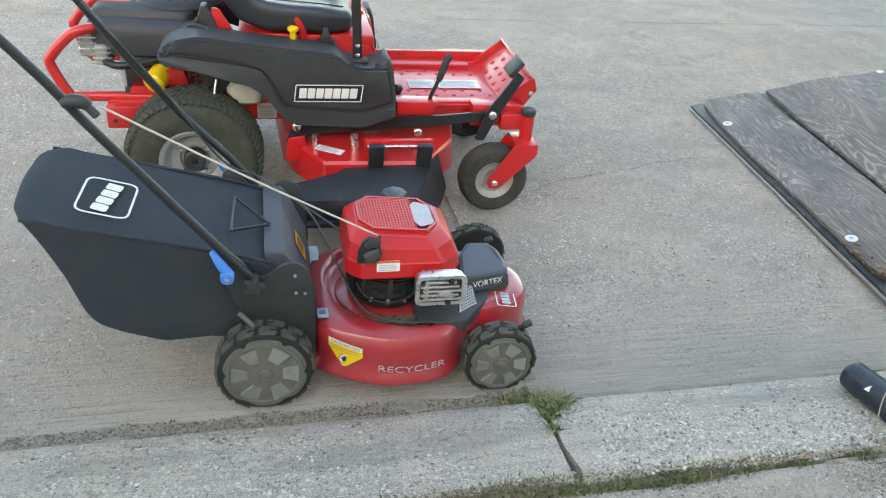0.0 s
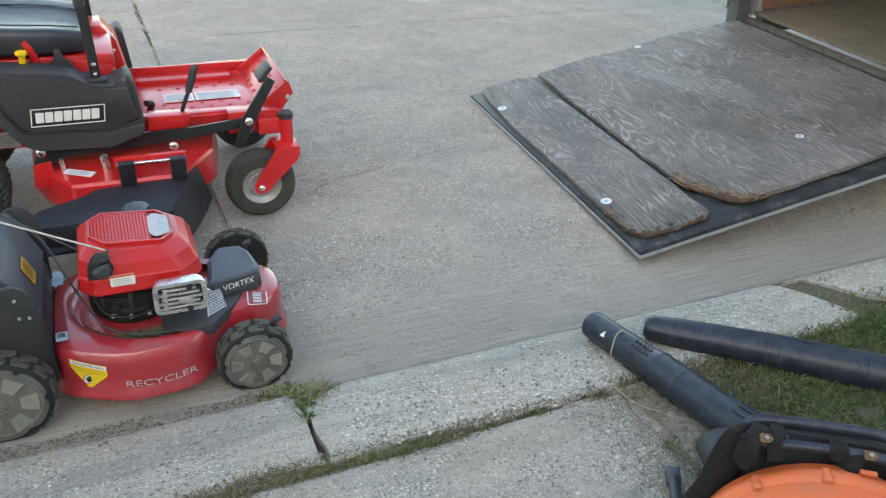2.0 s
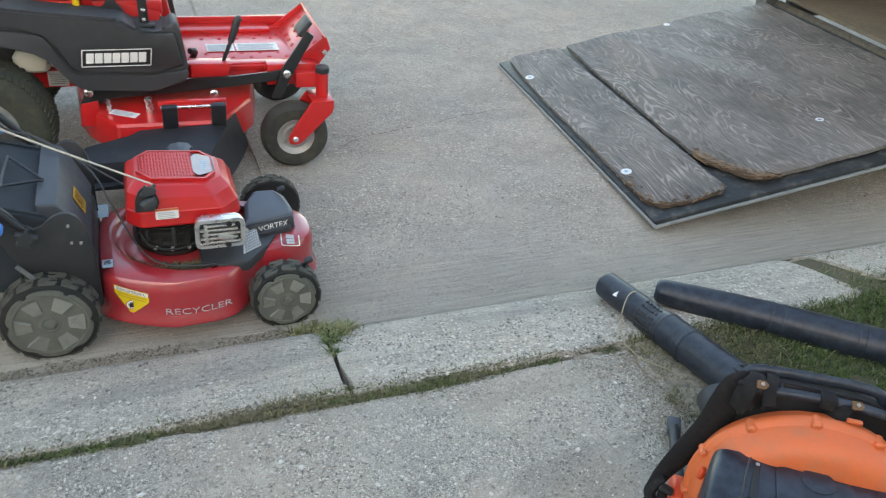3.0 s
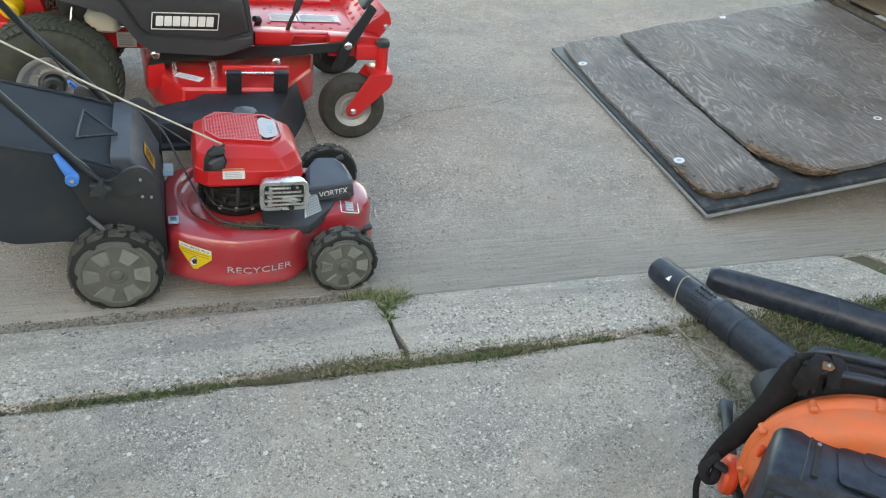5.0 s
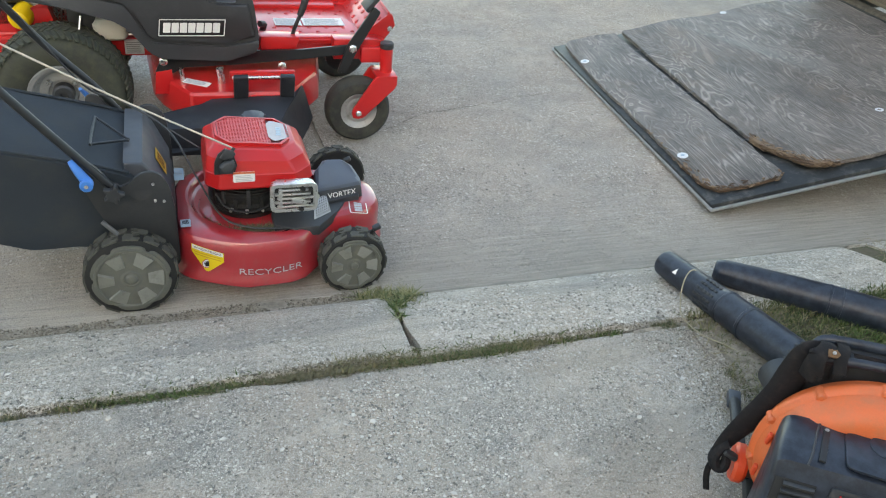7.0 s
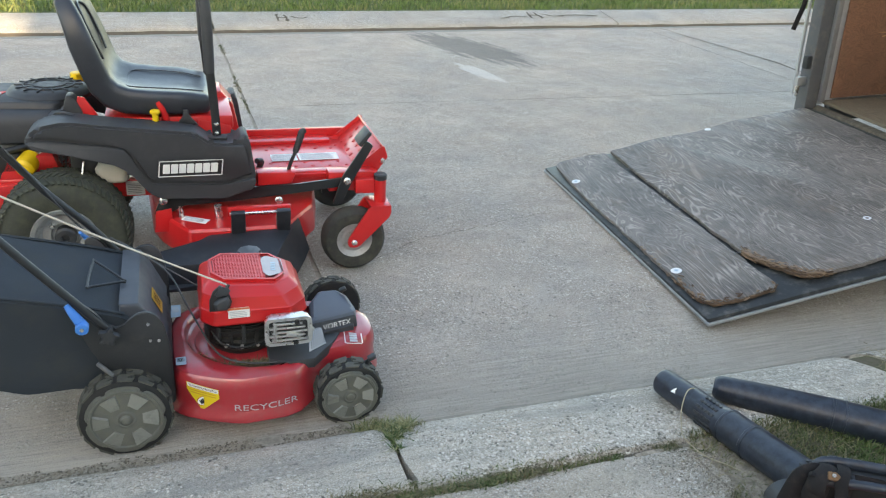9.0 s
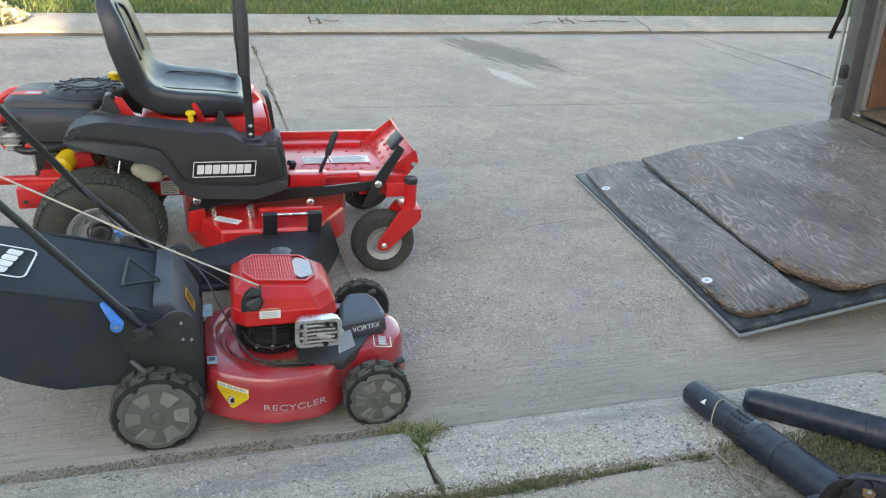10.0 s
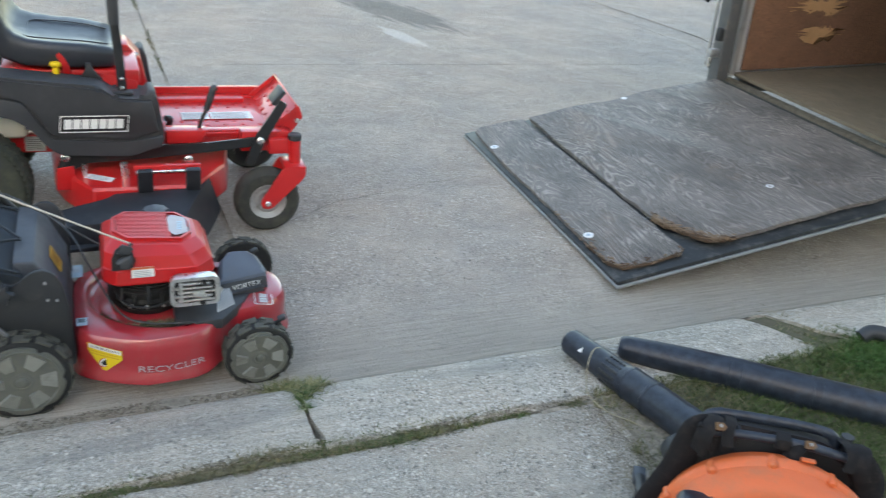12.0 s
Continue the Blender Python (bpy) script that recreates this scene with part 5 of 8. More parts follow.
# small labels on the deck top
for x, y, w, h, mt in ((-0.178, 0.185, 0.034, 0.085, LABEL_BLUE), (-0.168, -0.142, 0.031, 0.045, LABEL_BLUE)):
    l = part("deck_label", moved(prism(rounded(rect(-w / 2, -h / 2, w / 2, h / 2), 0.003), 0, 0.001, "z", 0), pose(x, y, 0.2305)), mt, deck, "small pale label")
    fine_lines(-w * 0.35, w * 0.35, -h * 0.1, h * 0.4, 4, l, pose(x, y, 0.2316), PALE_GREY if h > 0.05 else INK_AND_SHADE)
badge = part("badge_outline", moved(frame_outline(-0.05, -0.03, 0.05, 0.03, 0.003, 0.01, 0.001), pose(0.388, -0.112, 0.2305, 4, 5, 82)), WHITE, deck, "thin pale outline of a maker's badge")
part("badge_mark", moved(plain_bars(-0.036, 0.036, -0.013, 0.013, 4, 0.004), pose(0.388, -0.112, 0.231, 4, 5, 82)), PALE_GREY, badge)

# engine
def can(rings, cx=0.035, cy=0.0):
    return rings_to(bmesh.new(), [[(cx + a * math.cos(t), cy + b * math.sin(t), z) for t in np.linspace(0, 2 * math.pi, 40, endpoint=False)] for a, b, z in rings])


block = part("engine_block", can(((0.09, 0.095, 0.206), (0.108, 0.113, 0.214), (0.117, 0.122, 0.232), (0.119, 0.124, 0.262), (0.112, 0.116, 0.268), (0.112, 0.116, 0.28), (0.122, 0.128, 0.286), (0.124, 0.130, 0.30), (0.115, 0.12, 0.306), (0.115, 0.12, 0.35))), ENGINE_DARK, mower, "black round engine block under the shroud")
for k, z in enumerate((0.236, 0.247, 0.258, 0.309, 0.32, 0.331)):
    part("cooling_fin", can(((0.112, 0.117, z), (0.124, 0.129, z), (0.124, 0.129, z + 0.004), (0.112, 0.117, z + 0.004))), ENGINE_DARK, block)
for k in range(7):
    a = radians(-150 + 19 * k)
    part("engine_strut", box((0.035 + 0.124 * math.cos(a), 0.129 * math.sin(a), 0.285 + 0.012 * math.sin(k * 2.7)), (0.012, 0.010, 0.05 + 0.02 * math.cos(k * 1.9)), (0, 0, math.degrees(a) + 90), bevel=0.002), BLACK if k % 2 else ENGINE_DARK, block)
for k in range(3):
    a = radians(-118 + 22 * k)
    part("engine_bolt", rod((0.035 + 0.12 * math.cos(a), 0.125 * math.sin(a), 0.255), (0.035 + 0.136 * math.cos(a), 0.14 * math.sin(a), 0.252), 0.005, seg=8), RIM, block)
part("wire", sweep([(-0.07, -0.09, 0.30), (-0.04, -0.128, 0.27), (0.02, -0.14, 0.255), (0.08, -0.13, 0.262), (0.11, -0.11, 0.28)], 0.003, 6), BLACK, block)
part("engine_base", lathe([(0.0, 0.196), (0.17, 0.2), (0.165, 0.208), (0.14, 0.214), (0.0, 0.216)], (0.045, 0.0, 0), (0, 0, 1), 40), RED_DECK, deck)


def shroud_ring(x0, x1, y0, y1, z, c, tilt=0.0, front=0.0):
    """Eight-cornered outline, corners cut by c and softened; the front corner toward +x drops by front."""
    o = [(x0 + c, y0), (x1 - c * 1.3, y0), (x1, y0 + c * 1.4), (x1, y1 - c), (x1 - c, y1), (x0 + c, y1), (x0, y1 - c), (x0, y0 + c)]
    return [(x, y, z + tilt * (x - 0.06) - front * max(0, x - 0.06)) for x, y in rounded(o, 0.012, 3)]


shroud = part("engine_shroud", rings_to(bmesh.new(), [
    shroud_ring(-0.085, 0.222, -0.135, 0.165, 0.356, 0.04), shroud_ring(-0.099, 0.236, -0.147, 0.172, 0.344, 0.04),
    shroud_ring(-0.101, 0.238, -0.149, 0.174, 0.350, 0.04), shroud_ring(-0.099, 0.234, -0.146, 0.172, 0.362, 0.04),
    shroud_ring(-0.098, 0.232, -0.144, 0.170, 0.388, 0.042, -0.01), shroud_ring(-0.096, 0.229, -0.141, 0.168, 0.3915, 0.042, -0.01), shroud_ring(-0.090, 0.214, -0.128, 0.162, 0.428, 0.046, -0.05),
    shroud_ring(-0.086, 0.208, -0.122, 0.158, 0.433, 0.046, -0.055), shroud_ring(-0.064, 0.190, -0.094, 0.140, 0.450, 0.046, -0.07), shroud_ring(-0.055, 0.182, -0.085, 0.132, 0.452, 0.046, -0.075)]), RED_PLASTIC, mower, "bright red plastic engine shroud", 14)
TOP = pose(0.06, 0.028, 0.4545, 0, 4.6, 0)
octa = [(-0.112, -0.045), (-0.075, -0.092), (0.075, -0.092), (0.105, -0.05), (0.105, 0.05), (0.075, 0.09), (-0.075, 0.09), (-0.112, 0.045)]
# shade inside the vent holes is painted into this bed
part("grille_bed", moved(prism(octa, -0.004, 0.002, "z", 0.002), TOP), SHADED_RED, shroud, "vent bed painted dark red for the shade in the holes")
bm = bmesh.new()
for i in range(17):
    x = -0.107 + 0.0092 * i
    hw = 0.088 if abs(x) < 0.075 else 0.088 - (abs(x) - 0.075) * 1.25
    box((x, 0, 0.004), (0.0042, 2 * hw, 0.005), bevel=0, bm=bm)
for j in range(18):
    y = -0.086 + 0.0101 * j
    hw = 0.106 if abs(y) < 0.05 else 0.106 - (abs(y) - 0.05) * 0.8
    box((-(hw - 0.05) / 2, y, 0.0045), (hw + 0.05, 0.0046, 0.005), bevel=0, bm=bm)
part("vent_grille", moved(bm, TOP), RED_PLASTIC, shroud, "red mesh vent grille")
bm = prism([(x * 1.07, y * 1.08) for x, y in octa], -0.002, 0.008, "z", 0)
bm.normal_update()
bmesh.ops.delete(bm, geom=[f for f in bm.faces if abs(f.normal.z) > 0.5], context="FACES")
inner = [bm.verts.new((x, y, 0.008)) for x, y in octa]
outer = [bm.verts.new((x * 1.07, y * 1.08, 0.008)) for x, y in octa]
for k in range(8):
    bm.faces.new((inner[k], inner[(k + 1) % 8], outer[(k + 1) % 8], outer[k]))
part("grille_rim", moved(bm, TOP), RED_PLASTIC, shroud)
tl = part("top_label", moved(prism(rounded([(0.046, -0.05), (0.062, -0.08), (0.112, -0.05), (0.116, 0.05), (0.064, 0.074), (0.048, 0.05)], 0.010), 0.0068, 0.0080, "z", 0), TOP), LABEL_TEAL, shroud, "silver engine label with a blue mark")
part("top_label_mark", moved(moved(plain_bars(-0.03, 0.03, -0.008, 0.008, 5, 0.004), pose(0.082, -0.008, 0.0081, 0, 0, 84)), TOP), LABEL_BLUE, tl)
wl_ = part("front_label", moved(prism(rounded(rect(-0.033, -0.017, 0.033, 0.017), 0.003), 0, 0.001, "z", 0), pose(0.016, -0.1455, 0.386, 84, 0, 0)), WHITE, shroud, "white instruction label with an orange header")
part("label_header", moved(prism(rect(-0.033, 0.01, 0.033, 0.0168), 0, 0.0006, "z", 0), pose(0.016, -0.1468, 0.386, 84, 0, 0)), ORANGE, wl_)
fine_lines(-0.026, 0.028, -0.014, 0.008, 4, wl_, pose(0.016, -0.1468, 0.386, 84, 0, 0), PALE_GREY)
REC = pose(-0.032, -0.143, 0.392, 82, 0, 0)
part("starter_recess", moved(prism([(-0.036, -0.034), (0.024, -0.034), (0.034, -0.006), (0.022, 0.034), (0.0, 0.048), (-0.022, 0.03), (-0.034, 0.002)], -0.006, 0.005, "z", 0.002), REC), INK_AND_SHADE, shroud, "black starter recess")
bm = bmesh.new()
rings_to(bm, [[(-0.045, -0.15, 0.372), (-0.015, -0.15, 0.372), (-0.006, -0.15, 0.39), (-0.012, -0.15, 0.41), (-0.034, -0.15, 0.408), (-0.052, -0.15, 0.392)],
              [(-0.050, -0.166, 0.368), (-0.014, -0.168, 0.368), (-0.002, -0.166, 0.392), (-0.010, -0.164, 0.414), (-0.030, -0.164, 0.41), (-0.056, -0.164, 0.392)],
              [(-0.042, -0.176, 0.374), (-0.020, -0.178, 0.374), (-0.010, -0.176, 0.392), (-0.016, -0.172, 0.406), (-0.030, -0.172, 0.404), (-0.046, -0.174, 0.39)]])
bmesh.ops.bevel(bm, geom=list(bm.edges), offset=0.003, segments=2, affect="EDGES", profile=0.5)
grip = part("starter_grip", bm, BLACK, shroud, "black starter pull grip")
part("grip_tab", moved(prism([(-0.024, -0.006), (-0.010, 0.010), (-0.006, 0.022), (0.002, 0.012), (0.016, 0.016), (0.024, 0.004), (0.012, -0.010), (-0.012, -0.012)], -0.008, 0.008, "z", 0.003), pose(-0.026, -0.156, 0.425, 72, 0, 0)), BLACK, grip)
part("rope_eye", rod((-0.012, -0.150, 0.437), (-0.006, -0.146, 0.446), 0.006, seg=8), BLACK, grip)
for ob in [c for c in shroud.children if c.name.startswith(("starter_recess", "starter_grip"))] + list(grip.children):
    ob.data.transform(pose(-0.004, 0.012, 0.036))
part("plug_hole", lathe([(0.0, 0), (0.006, 0), (0.006, 0.002), (0, 0.002)], (0.045, -0.121, 0.428), (0, -0.9, 0.5), 14), RED_PRINT, shroud)
cap = bmesh.new()
o = [((0.037 + 0.006 * math.cos(8 * a)) * math.cos(a), (0.037 + 0.006 * math.cos(8 * a)) * math.sin(a)) for a in np.linspace(0, 2 * math.pi, 64, endpoint=False)]
part("fuel_cap", moved(prism(o, 0, 0.026, "z", 0.005, bm=cap), pose(0.085, 0.225, 0.40)), SLATE, mower, "slate-grey lobed fuel cap")
part("fuel_tank", box((0.085, 0.2, 0.36), (0.16, 0.09, 0.085), bevel=0.02, seg=3), BLACK, mower)
# exhaust guard
guard = part("exhaust_guard", moved(prism(rounded(rect(-0.07, -0.045, 0.07, 0.045), 0.02, 4), 0, 0.036, "z", 0.008, 3), pose(0.170, -0.166, 0.330, 90, 0, 0)), ALLOY, mower, "bright ribbed exhaust guard")
# flat black sheet stands for the shade between the ribs
part("guard_slots", moved(prism(rounded(rect(-0.06, -0.037, 0.06, 0.037), 0.015, 4), 0.0363, 0.0375, "z", 0), pose(0.170, -0.166, 0.330, 90, 0, 0)), INK_AND_SHADE, guard, "black sheet painted for the shade between the ribs")
for k in range(5):
    part("guard_rib", box((0.170 - (0.004 if k % 2 else -0.003), -0.207, 0.3015 + 0.0142 * k), (0.112 - (0.03 if k == 4 else 0), 0.012, 0.0088), bevel=0.0035), ALLOY, guard)
part("guard_rib", box((0.185, -0.209, 0.318), (0.05, 0.010, 0.02), (0, 14, 0), bevel=0.004), ALLOY, guard)
part("guard_rib", box((0.128, -0.207, 0.33), (0.012, 0.012, 0.07), bevel=0.003), ALLOY, guard)
part("guard_rim", moved(frame_outline(-0.074, -0.049, 0.074, 0.049, 0.011, 0.022, 0.009), pose(0.170, -0.200, 0.330, 90, 0, 0)), ALLOY, guard)
for x, z in ((0.196, 0.362), (0.192, 0.291)):
    part("guard_screw", rod((x, -0.206, z), (x, -0.214, z), 0.0085, seg=12), ENGINE_DARK, guard)
for ob in [guard] + list(guard.children):
    ob.data.transform(pose(-0.009, 0.0, 0.006))
part("heat_plate", prism([(0.10, -0.198), (0.16, -0.226), (0.24, -0.222), (0.32, -0.13), (0.365, -0.05), (0.28, 0.02), (0.15, -0.05), (0.1, -0.12)], 0.200, 0.2365, "z", 0.005), BLACK, mower, "black heat plate")
mesh_plate = part("mesh_plate", moved(prism([(-0.045, -0.032), (0.03, -0.03), (0.05, 0.03), (0.0, 0.035)], 0, 0.003, "z", 0), pose(0.252, -0.14, 0.252, 40, 0, 34)), PALE_GREY, mower, "pale perforated metal plate")
# black discs painted on for the dark of the holes
bm = bmesh.new()
for i in range(10):
    for j in range(8):
        u, v = -0.04 + 0.009 * i + 0.0045 * (j % 2), -0.028 + 0.008 * j
        if -0.04 + (v + 0.03) * 0.6 < u < 0.03 + (v + 0.03) * 0.3:
            lathe([(0.0, 0.003), (0.003, 0.003), (0.003, 0.0034), (0.0, 0.0034)], (u, v, 0), (0, 0, 1), 6, bm=bm)
part("perforations", moved(bm, pose(0.252, -0.14, 0.252, 40, 0, 34)), INK_AND_SHADE, mesh_plate)
# front cover with lettering
cover = part("front_cover", rings_to(bmesh.new(), [[(0.250 + i, -0.066 + i, z0), (0.330, -0.050 + i, z0 + 0.001), (0.412 - i, -0.026 + i, z0), (0.420 - i, 0.0, z0), (0.402 - i, 0.060 - i, z1), (0.378 - i, 0.098 - i, z1 + 0.003), (0.300 + i, 0.100 - i, z1 + 0.003), (0.262 + i, 0.03, z1)]
    for i, z0, z1 in ((-0.004, 0.215, 0.215), (0.0, 0.268, 0.286), (0.004, 0.278, 0.298), (0.016, 0.286, 0.308))]), SLATE_BLUE, mower, "slate-blue plastic front cover", 22)
BAND = pose(0.343, -0.0525, 0.249, 78, 2, 14.5)
band = part("cover_band", moved(prism(rounded([(-0.066, -0.030), (0.076, -0.020), (0.072, 0.022), (-0.088, 0.020)], 0.006), -0.004, 0.004, "z", 0.001), BAND), CHARCOAL, cover)
part("lettering", moved(moved(lettering("VORTEX", 0.027, 0.0006), pose(0.0, 0.002, 0.0046, 0, 0, 2)), BAND), WHITE, band, "white lettering")
part("cover_foot", prism([(0.25, -0.13), (0.29, -0.085), (0.40, -0.066), (0.405, -0.04), (0.26, -0.03), (0.23, -0.07)], 0.226, 0.246, "z", 0.006), CHARCOAL, cover)
part("dipstick", rod((0.21, -0.1, 0.29), (0.245, -0.15, 0.30), 0.012, 0.009), ALLOY, mower)

# rear housing, side plates, door
for s in (-1, 1):
    y0 = s * 0.236
    plate_bm = prism(rounded([(-0.192, 0.10), (-0.192, 0.33), (-0.203, 0.42), (-0.224, 0.462), (-0.262, 0.474), (-0.298, 0.452), (-0.322, 0.424), (-0.35, 0.430), (-0.392, 0.49), (-0.42, 0.515), (-0.448, 0.50), (-0.43, 0.42), (-0.40, 0.33), (-0.385, 0.22), (-0.33, 0.10)], 0.022, 4), y0 - 0.006, y0 + 0.006, "y", 0.003)
    for v in plate_bm.verts:
        v.co.y -= s * 0.062 * max(0.0, min(1.0, (0.36 - v.co.z) / 0.10))
    part("side_plate", plate_bm, BLACK, mower, "black steel handle bracket plate")
    for x, z in ((-0.222, 0.372), (-0.246, 0.375), (-0.248, 0.43)):
        part("bolt", rod((x, y0 + s * 0.003, z), (x, y0 + s * 0.009, z), 0.0042, seg=8), RIM, mower)
part("rear_housing", prism([(-0.19, 0.12), (-0.195, 0.30), (-0.255, 0.42), (-0.36, 0.40), (-0.36, 0.14)], -0.168, 0.168, "y", 0.01), BLACK, mower)
door = part("rear_door", prism([(-0.20, 0.33), (-0.252, 0.448), (-0.272, 0.475), (-0.325, 0.478), (-0.33, 0.33)], -0.195, 0.195, "y", 0.008, 3), SLATE, mower, "hinged black discharge door")
part("linkage_rod", sweep([(-0.40, -0.215, 0.30), (-0.37, -0.225, 0.27), (-0.335, -0.228, 0.225)], 0.007, 8), GREY_STEEL, mower, "grey steel height linkage")
part("door_pivot", rod((-0.285, -0.232, 0.405), (-0.285, 0.232, 0.405), 0.032, seg=20), BLACK, mower)
al = part("door_label", moved(prism(rounded(rect(-0.036, -0.05, 0.036, 0.05), 0.003), 0, 0.001, "z", 0), pose(-0.2255, -0.03, 0.396, 0, 66, 0) @ Matrix.Diagonal((0.9, 0.72, 1, 1))), LABEL_AMBER, door, "amber warning label")
fine_lines(-0.028, 0.028, -0.04, 0.04, 9, al, pose(-0.2243, -0.03, 0.3965, 0, 66, 0) @ Matrix.Diagonal((0.85, 0.68, 1, 1)), RUST, fill=0.12)
part("axle", rod((-0.338, -0.26, 0.139), (-0.338, 0.25, 0.139), 0.012), BLACK_METAL, mower)
part("axle", rod((0.338, -0.24, 0.107), (0.338, 0.24, 0.107), 0.01), BLACK_METAL, mower)

# grass bag
side = [(-0.938, 0.602), (-0.89, 0.52), (-0.845, 0.42), (-0.81, 0.325), (-0.775, 0.280), (-0.71, 0.252), (-0.59, 0.208), (-0.45, 0.175), (-0.28, 0.19), (-0.29, 0.44), (-0.42, 0.485), (-0.66, 0.545), (-0.84, 0.590), (-0.91, 0.612)]
side = rounded(side, 0.03, 3)
cx_, cz_ = -0.58, 0.39
rows = []
for k, y in enumerate(np.linspace(-0.205, 0.205, 15)):
    e = abs(y) / 0.205
    shrink = 1 - 0.035 * max(0, (e - 0.8) / 0.2) ** 2
    rows.append([(cx_ + (x - cx_) * shrink + 0.032 * max(0, (e - 0.6) / 0.4) ** 2 * max(0.0, min(1.0, (-0.70 - x) / 0.2)) + 0.006 * noise.noise((x * 6, y * 7, z * 6)), (y * (1 + 0.06 * math.sin((z - 0.15) * 6.0)) if e > 0.9 else y) * (1 - 0.2 * max(0.0, min(1.0, (0.30 - z) / 0.10)) * max(0.0, min(1.0, (x + 0.60) / 0.12))), cz_ + (z - cz_) * shrink + (0.012 * (1 - e * e) if z > 0.4 else -0.01 * (1 - e * e)) + 0.006 * noise.noise((x * 5, y * 6, 3))) for x, z in side])
bag = part("grass_bag", rings_to(bmesh.new(), rows), FABRIC, mower, "black woven fabric grass bag")
for y in (-0.208, 0.208):
    part("seam", sweep([(x, y * 0.995, z + 0.001) for x, z in ((-0.90, 0.60), (-0.84, 0.586), (-0.66, 0.545), (-0.42, 0.487), (-0.31, 0.452))], 0.0045, 6), FABRIC, bag)
BT = pose(-0.722, -0.062, 0.5775, 0, 14.0, -3)
mark = part("badge_outline", moved(frame_outline(-0.067, -0.094, 0.067, 0.094, 0.0055, 0.03, 0.0015, 0.004), BT), WHITE, bag, "white rounded outline of a maker's badge")
part("badge_mark", moved(moved(plain_bars(-0.074, 0.074, -0.020, 0.020, 4, 0.006, 0.0015), pose(0.0, 0, 0.004, 0, 0, 82)), BT), WHITE, mark)
part("bag_handle", sweep([(-0.312, -0.070, 0.486), (-0.318, -0.071, 0.490), (-0.398, -0.122, 0.508), (-0.410, -0.120, 0.511), (-0.404, 0.040, 0.511), (-0.396, 0.046, 0.508), (-0.318, -0.052, 0.490), (-0.312, -0.054, 0.486)], 0.004, 8, 4), BLACK_METAL, bag, "black wire lifting handle")

# handlebar
near_bar = [(-0.346, 0.412), (-0.41, 0.49), (-0.516, 0.623), (-0.608, 0.741), (-0.699, 0.857), (-0.766, 0.951), (-0.81, 1.007), (-0.858, 1.065), (-0.90, 1.105), (-0.95, 1.125), (-1.06, 1.15)]
far_bar = [(-0.346, 0.45), (-0.42, 0.548), (-0.508, 0.643), (-0.556, 0.699), (-0.626, 0.793), (-0.682, 0.866), (-0.757, 0.974), (-0.807, 1.043), (-0.867, 1.103), (-0.931, 1.141), (-0.992, 1.163), (-1.06, 1.165)]
line = [(x, -0.238, z) for x, z in near_bar] + [(-1.14, -0.225, 1.17), (-1.2, -0.15, 1.175), (-1.2, 0.15, 1.175), (-1.14, 0.225, 1.175)] + [(x, 0.238, z) for x, z in far_bar[::-1]]
bar = part("handlebar", sweep(line, 0.0117, 12, 5), BLACK_METAL, mower, "black tubular steel handlebar")
for s in (-1, 1):
    lev = part("fold_lever", sweep([(-0.455, s * 0.252, 0.522), (-0.438, s * 0.262, 0.495), (-0.419, s * 0.266, 0.463)], [0.009, 0.015, 0.018], 10, flat=0.6), BLUE, bar, "bright blue quick-release lever")
    part("lever_pivot", rod((-0.419, s * 0.262, 0.459), (-0.419, s * 0.29, 0.459), 0.018, seg=16, bevel=0.003), BLUE, lev)
    part("lever_pin", rod((-0.419, s * 0.288, 0.459), (-0.419, s * 0.292, 0.459), 0.006, seg=10), STEEL, lev)
    o = [((0.023 + 0.008 * math.cos(5 * a)) * math.cos(a), (0.023 + 0.008 * math.cos(5 * a)) * math.sin(a)) for a in np.linspace(0, 2 * math.pi, 40, endpoint=False)]
    part("star_knob", moved(prism(o, 0, 0.02, "y", 0.004), pose(-0.355, s * 0.252 + (-0.02 if s < 0 else 0), 0.415)), BLACK, mower, "black star knob")
part("rope_guide", sweep([(-0.742, -0.256, 0.918), (-0.722, -0.262, 0.928), (-0.70, -0.264, 0.925), (-0.688, -0.264, 0.915)], [0.011, 0.016, 0.016, 0.012], 10), BLACK, bar, "black rope guide")
part("guide_peg", rod((-0.692, -0.264, 0.917), (-0.672, -0.268, 0.893), 0.010, seg=10, bevel=0.003), BLACK, bar)
part("cable_clip", box((-0.79, 0.238, 1.03), (0.034, 0.042, 0.03), (0, -40, 0), 0.008), BLACK, bar)
part("control_bail", sweep([(-0.90, -0.20, 1.09), (-0.915, -0.19, 1.18), (-0.935, -0.18, 1.24), (-1.0, -0.15, 1.30), (-1.06, -0.13, 1.345)], 0.0055, 8), BLACK_METAL, bar, "black wire control bail")
part("control_bail", sweep([(-0.93, -0.17, 1.22), (-1.0, -0.2, 1.19), (-1.12, -0.22, 1.15)], 0.006, 8), BLACK_METAL, bar)
part("control_bail", sweep([(-0.89, 0.22, 1.095), (-0.82, 0.2, 1.14), (-0.815, 0.18, 1.19), (-0.87, 0.12, 1.25), (-0.97, 0.08, 1.34)], 0.005, 8), BLACK_METAL, bar)
part("bail_spring", rod((-0.91, -0.05, 1.155), (-0.875, 0.0, 1.13), 0.009, seg=10, bevel=0.003), BLACK, bar)
part("cable", sweep([(-0.93, -0.1, 1.18), (-0.91, -0.05, 1.155), (-0.84, 0.12, 1.09), (-0.79, 0.235, 1.05)], 0.002, 6), BLACK_METAL, bar)
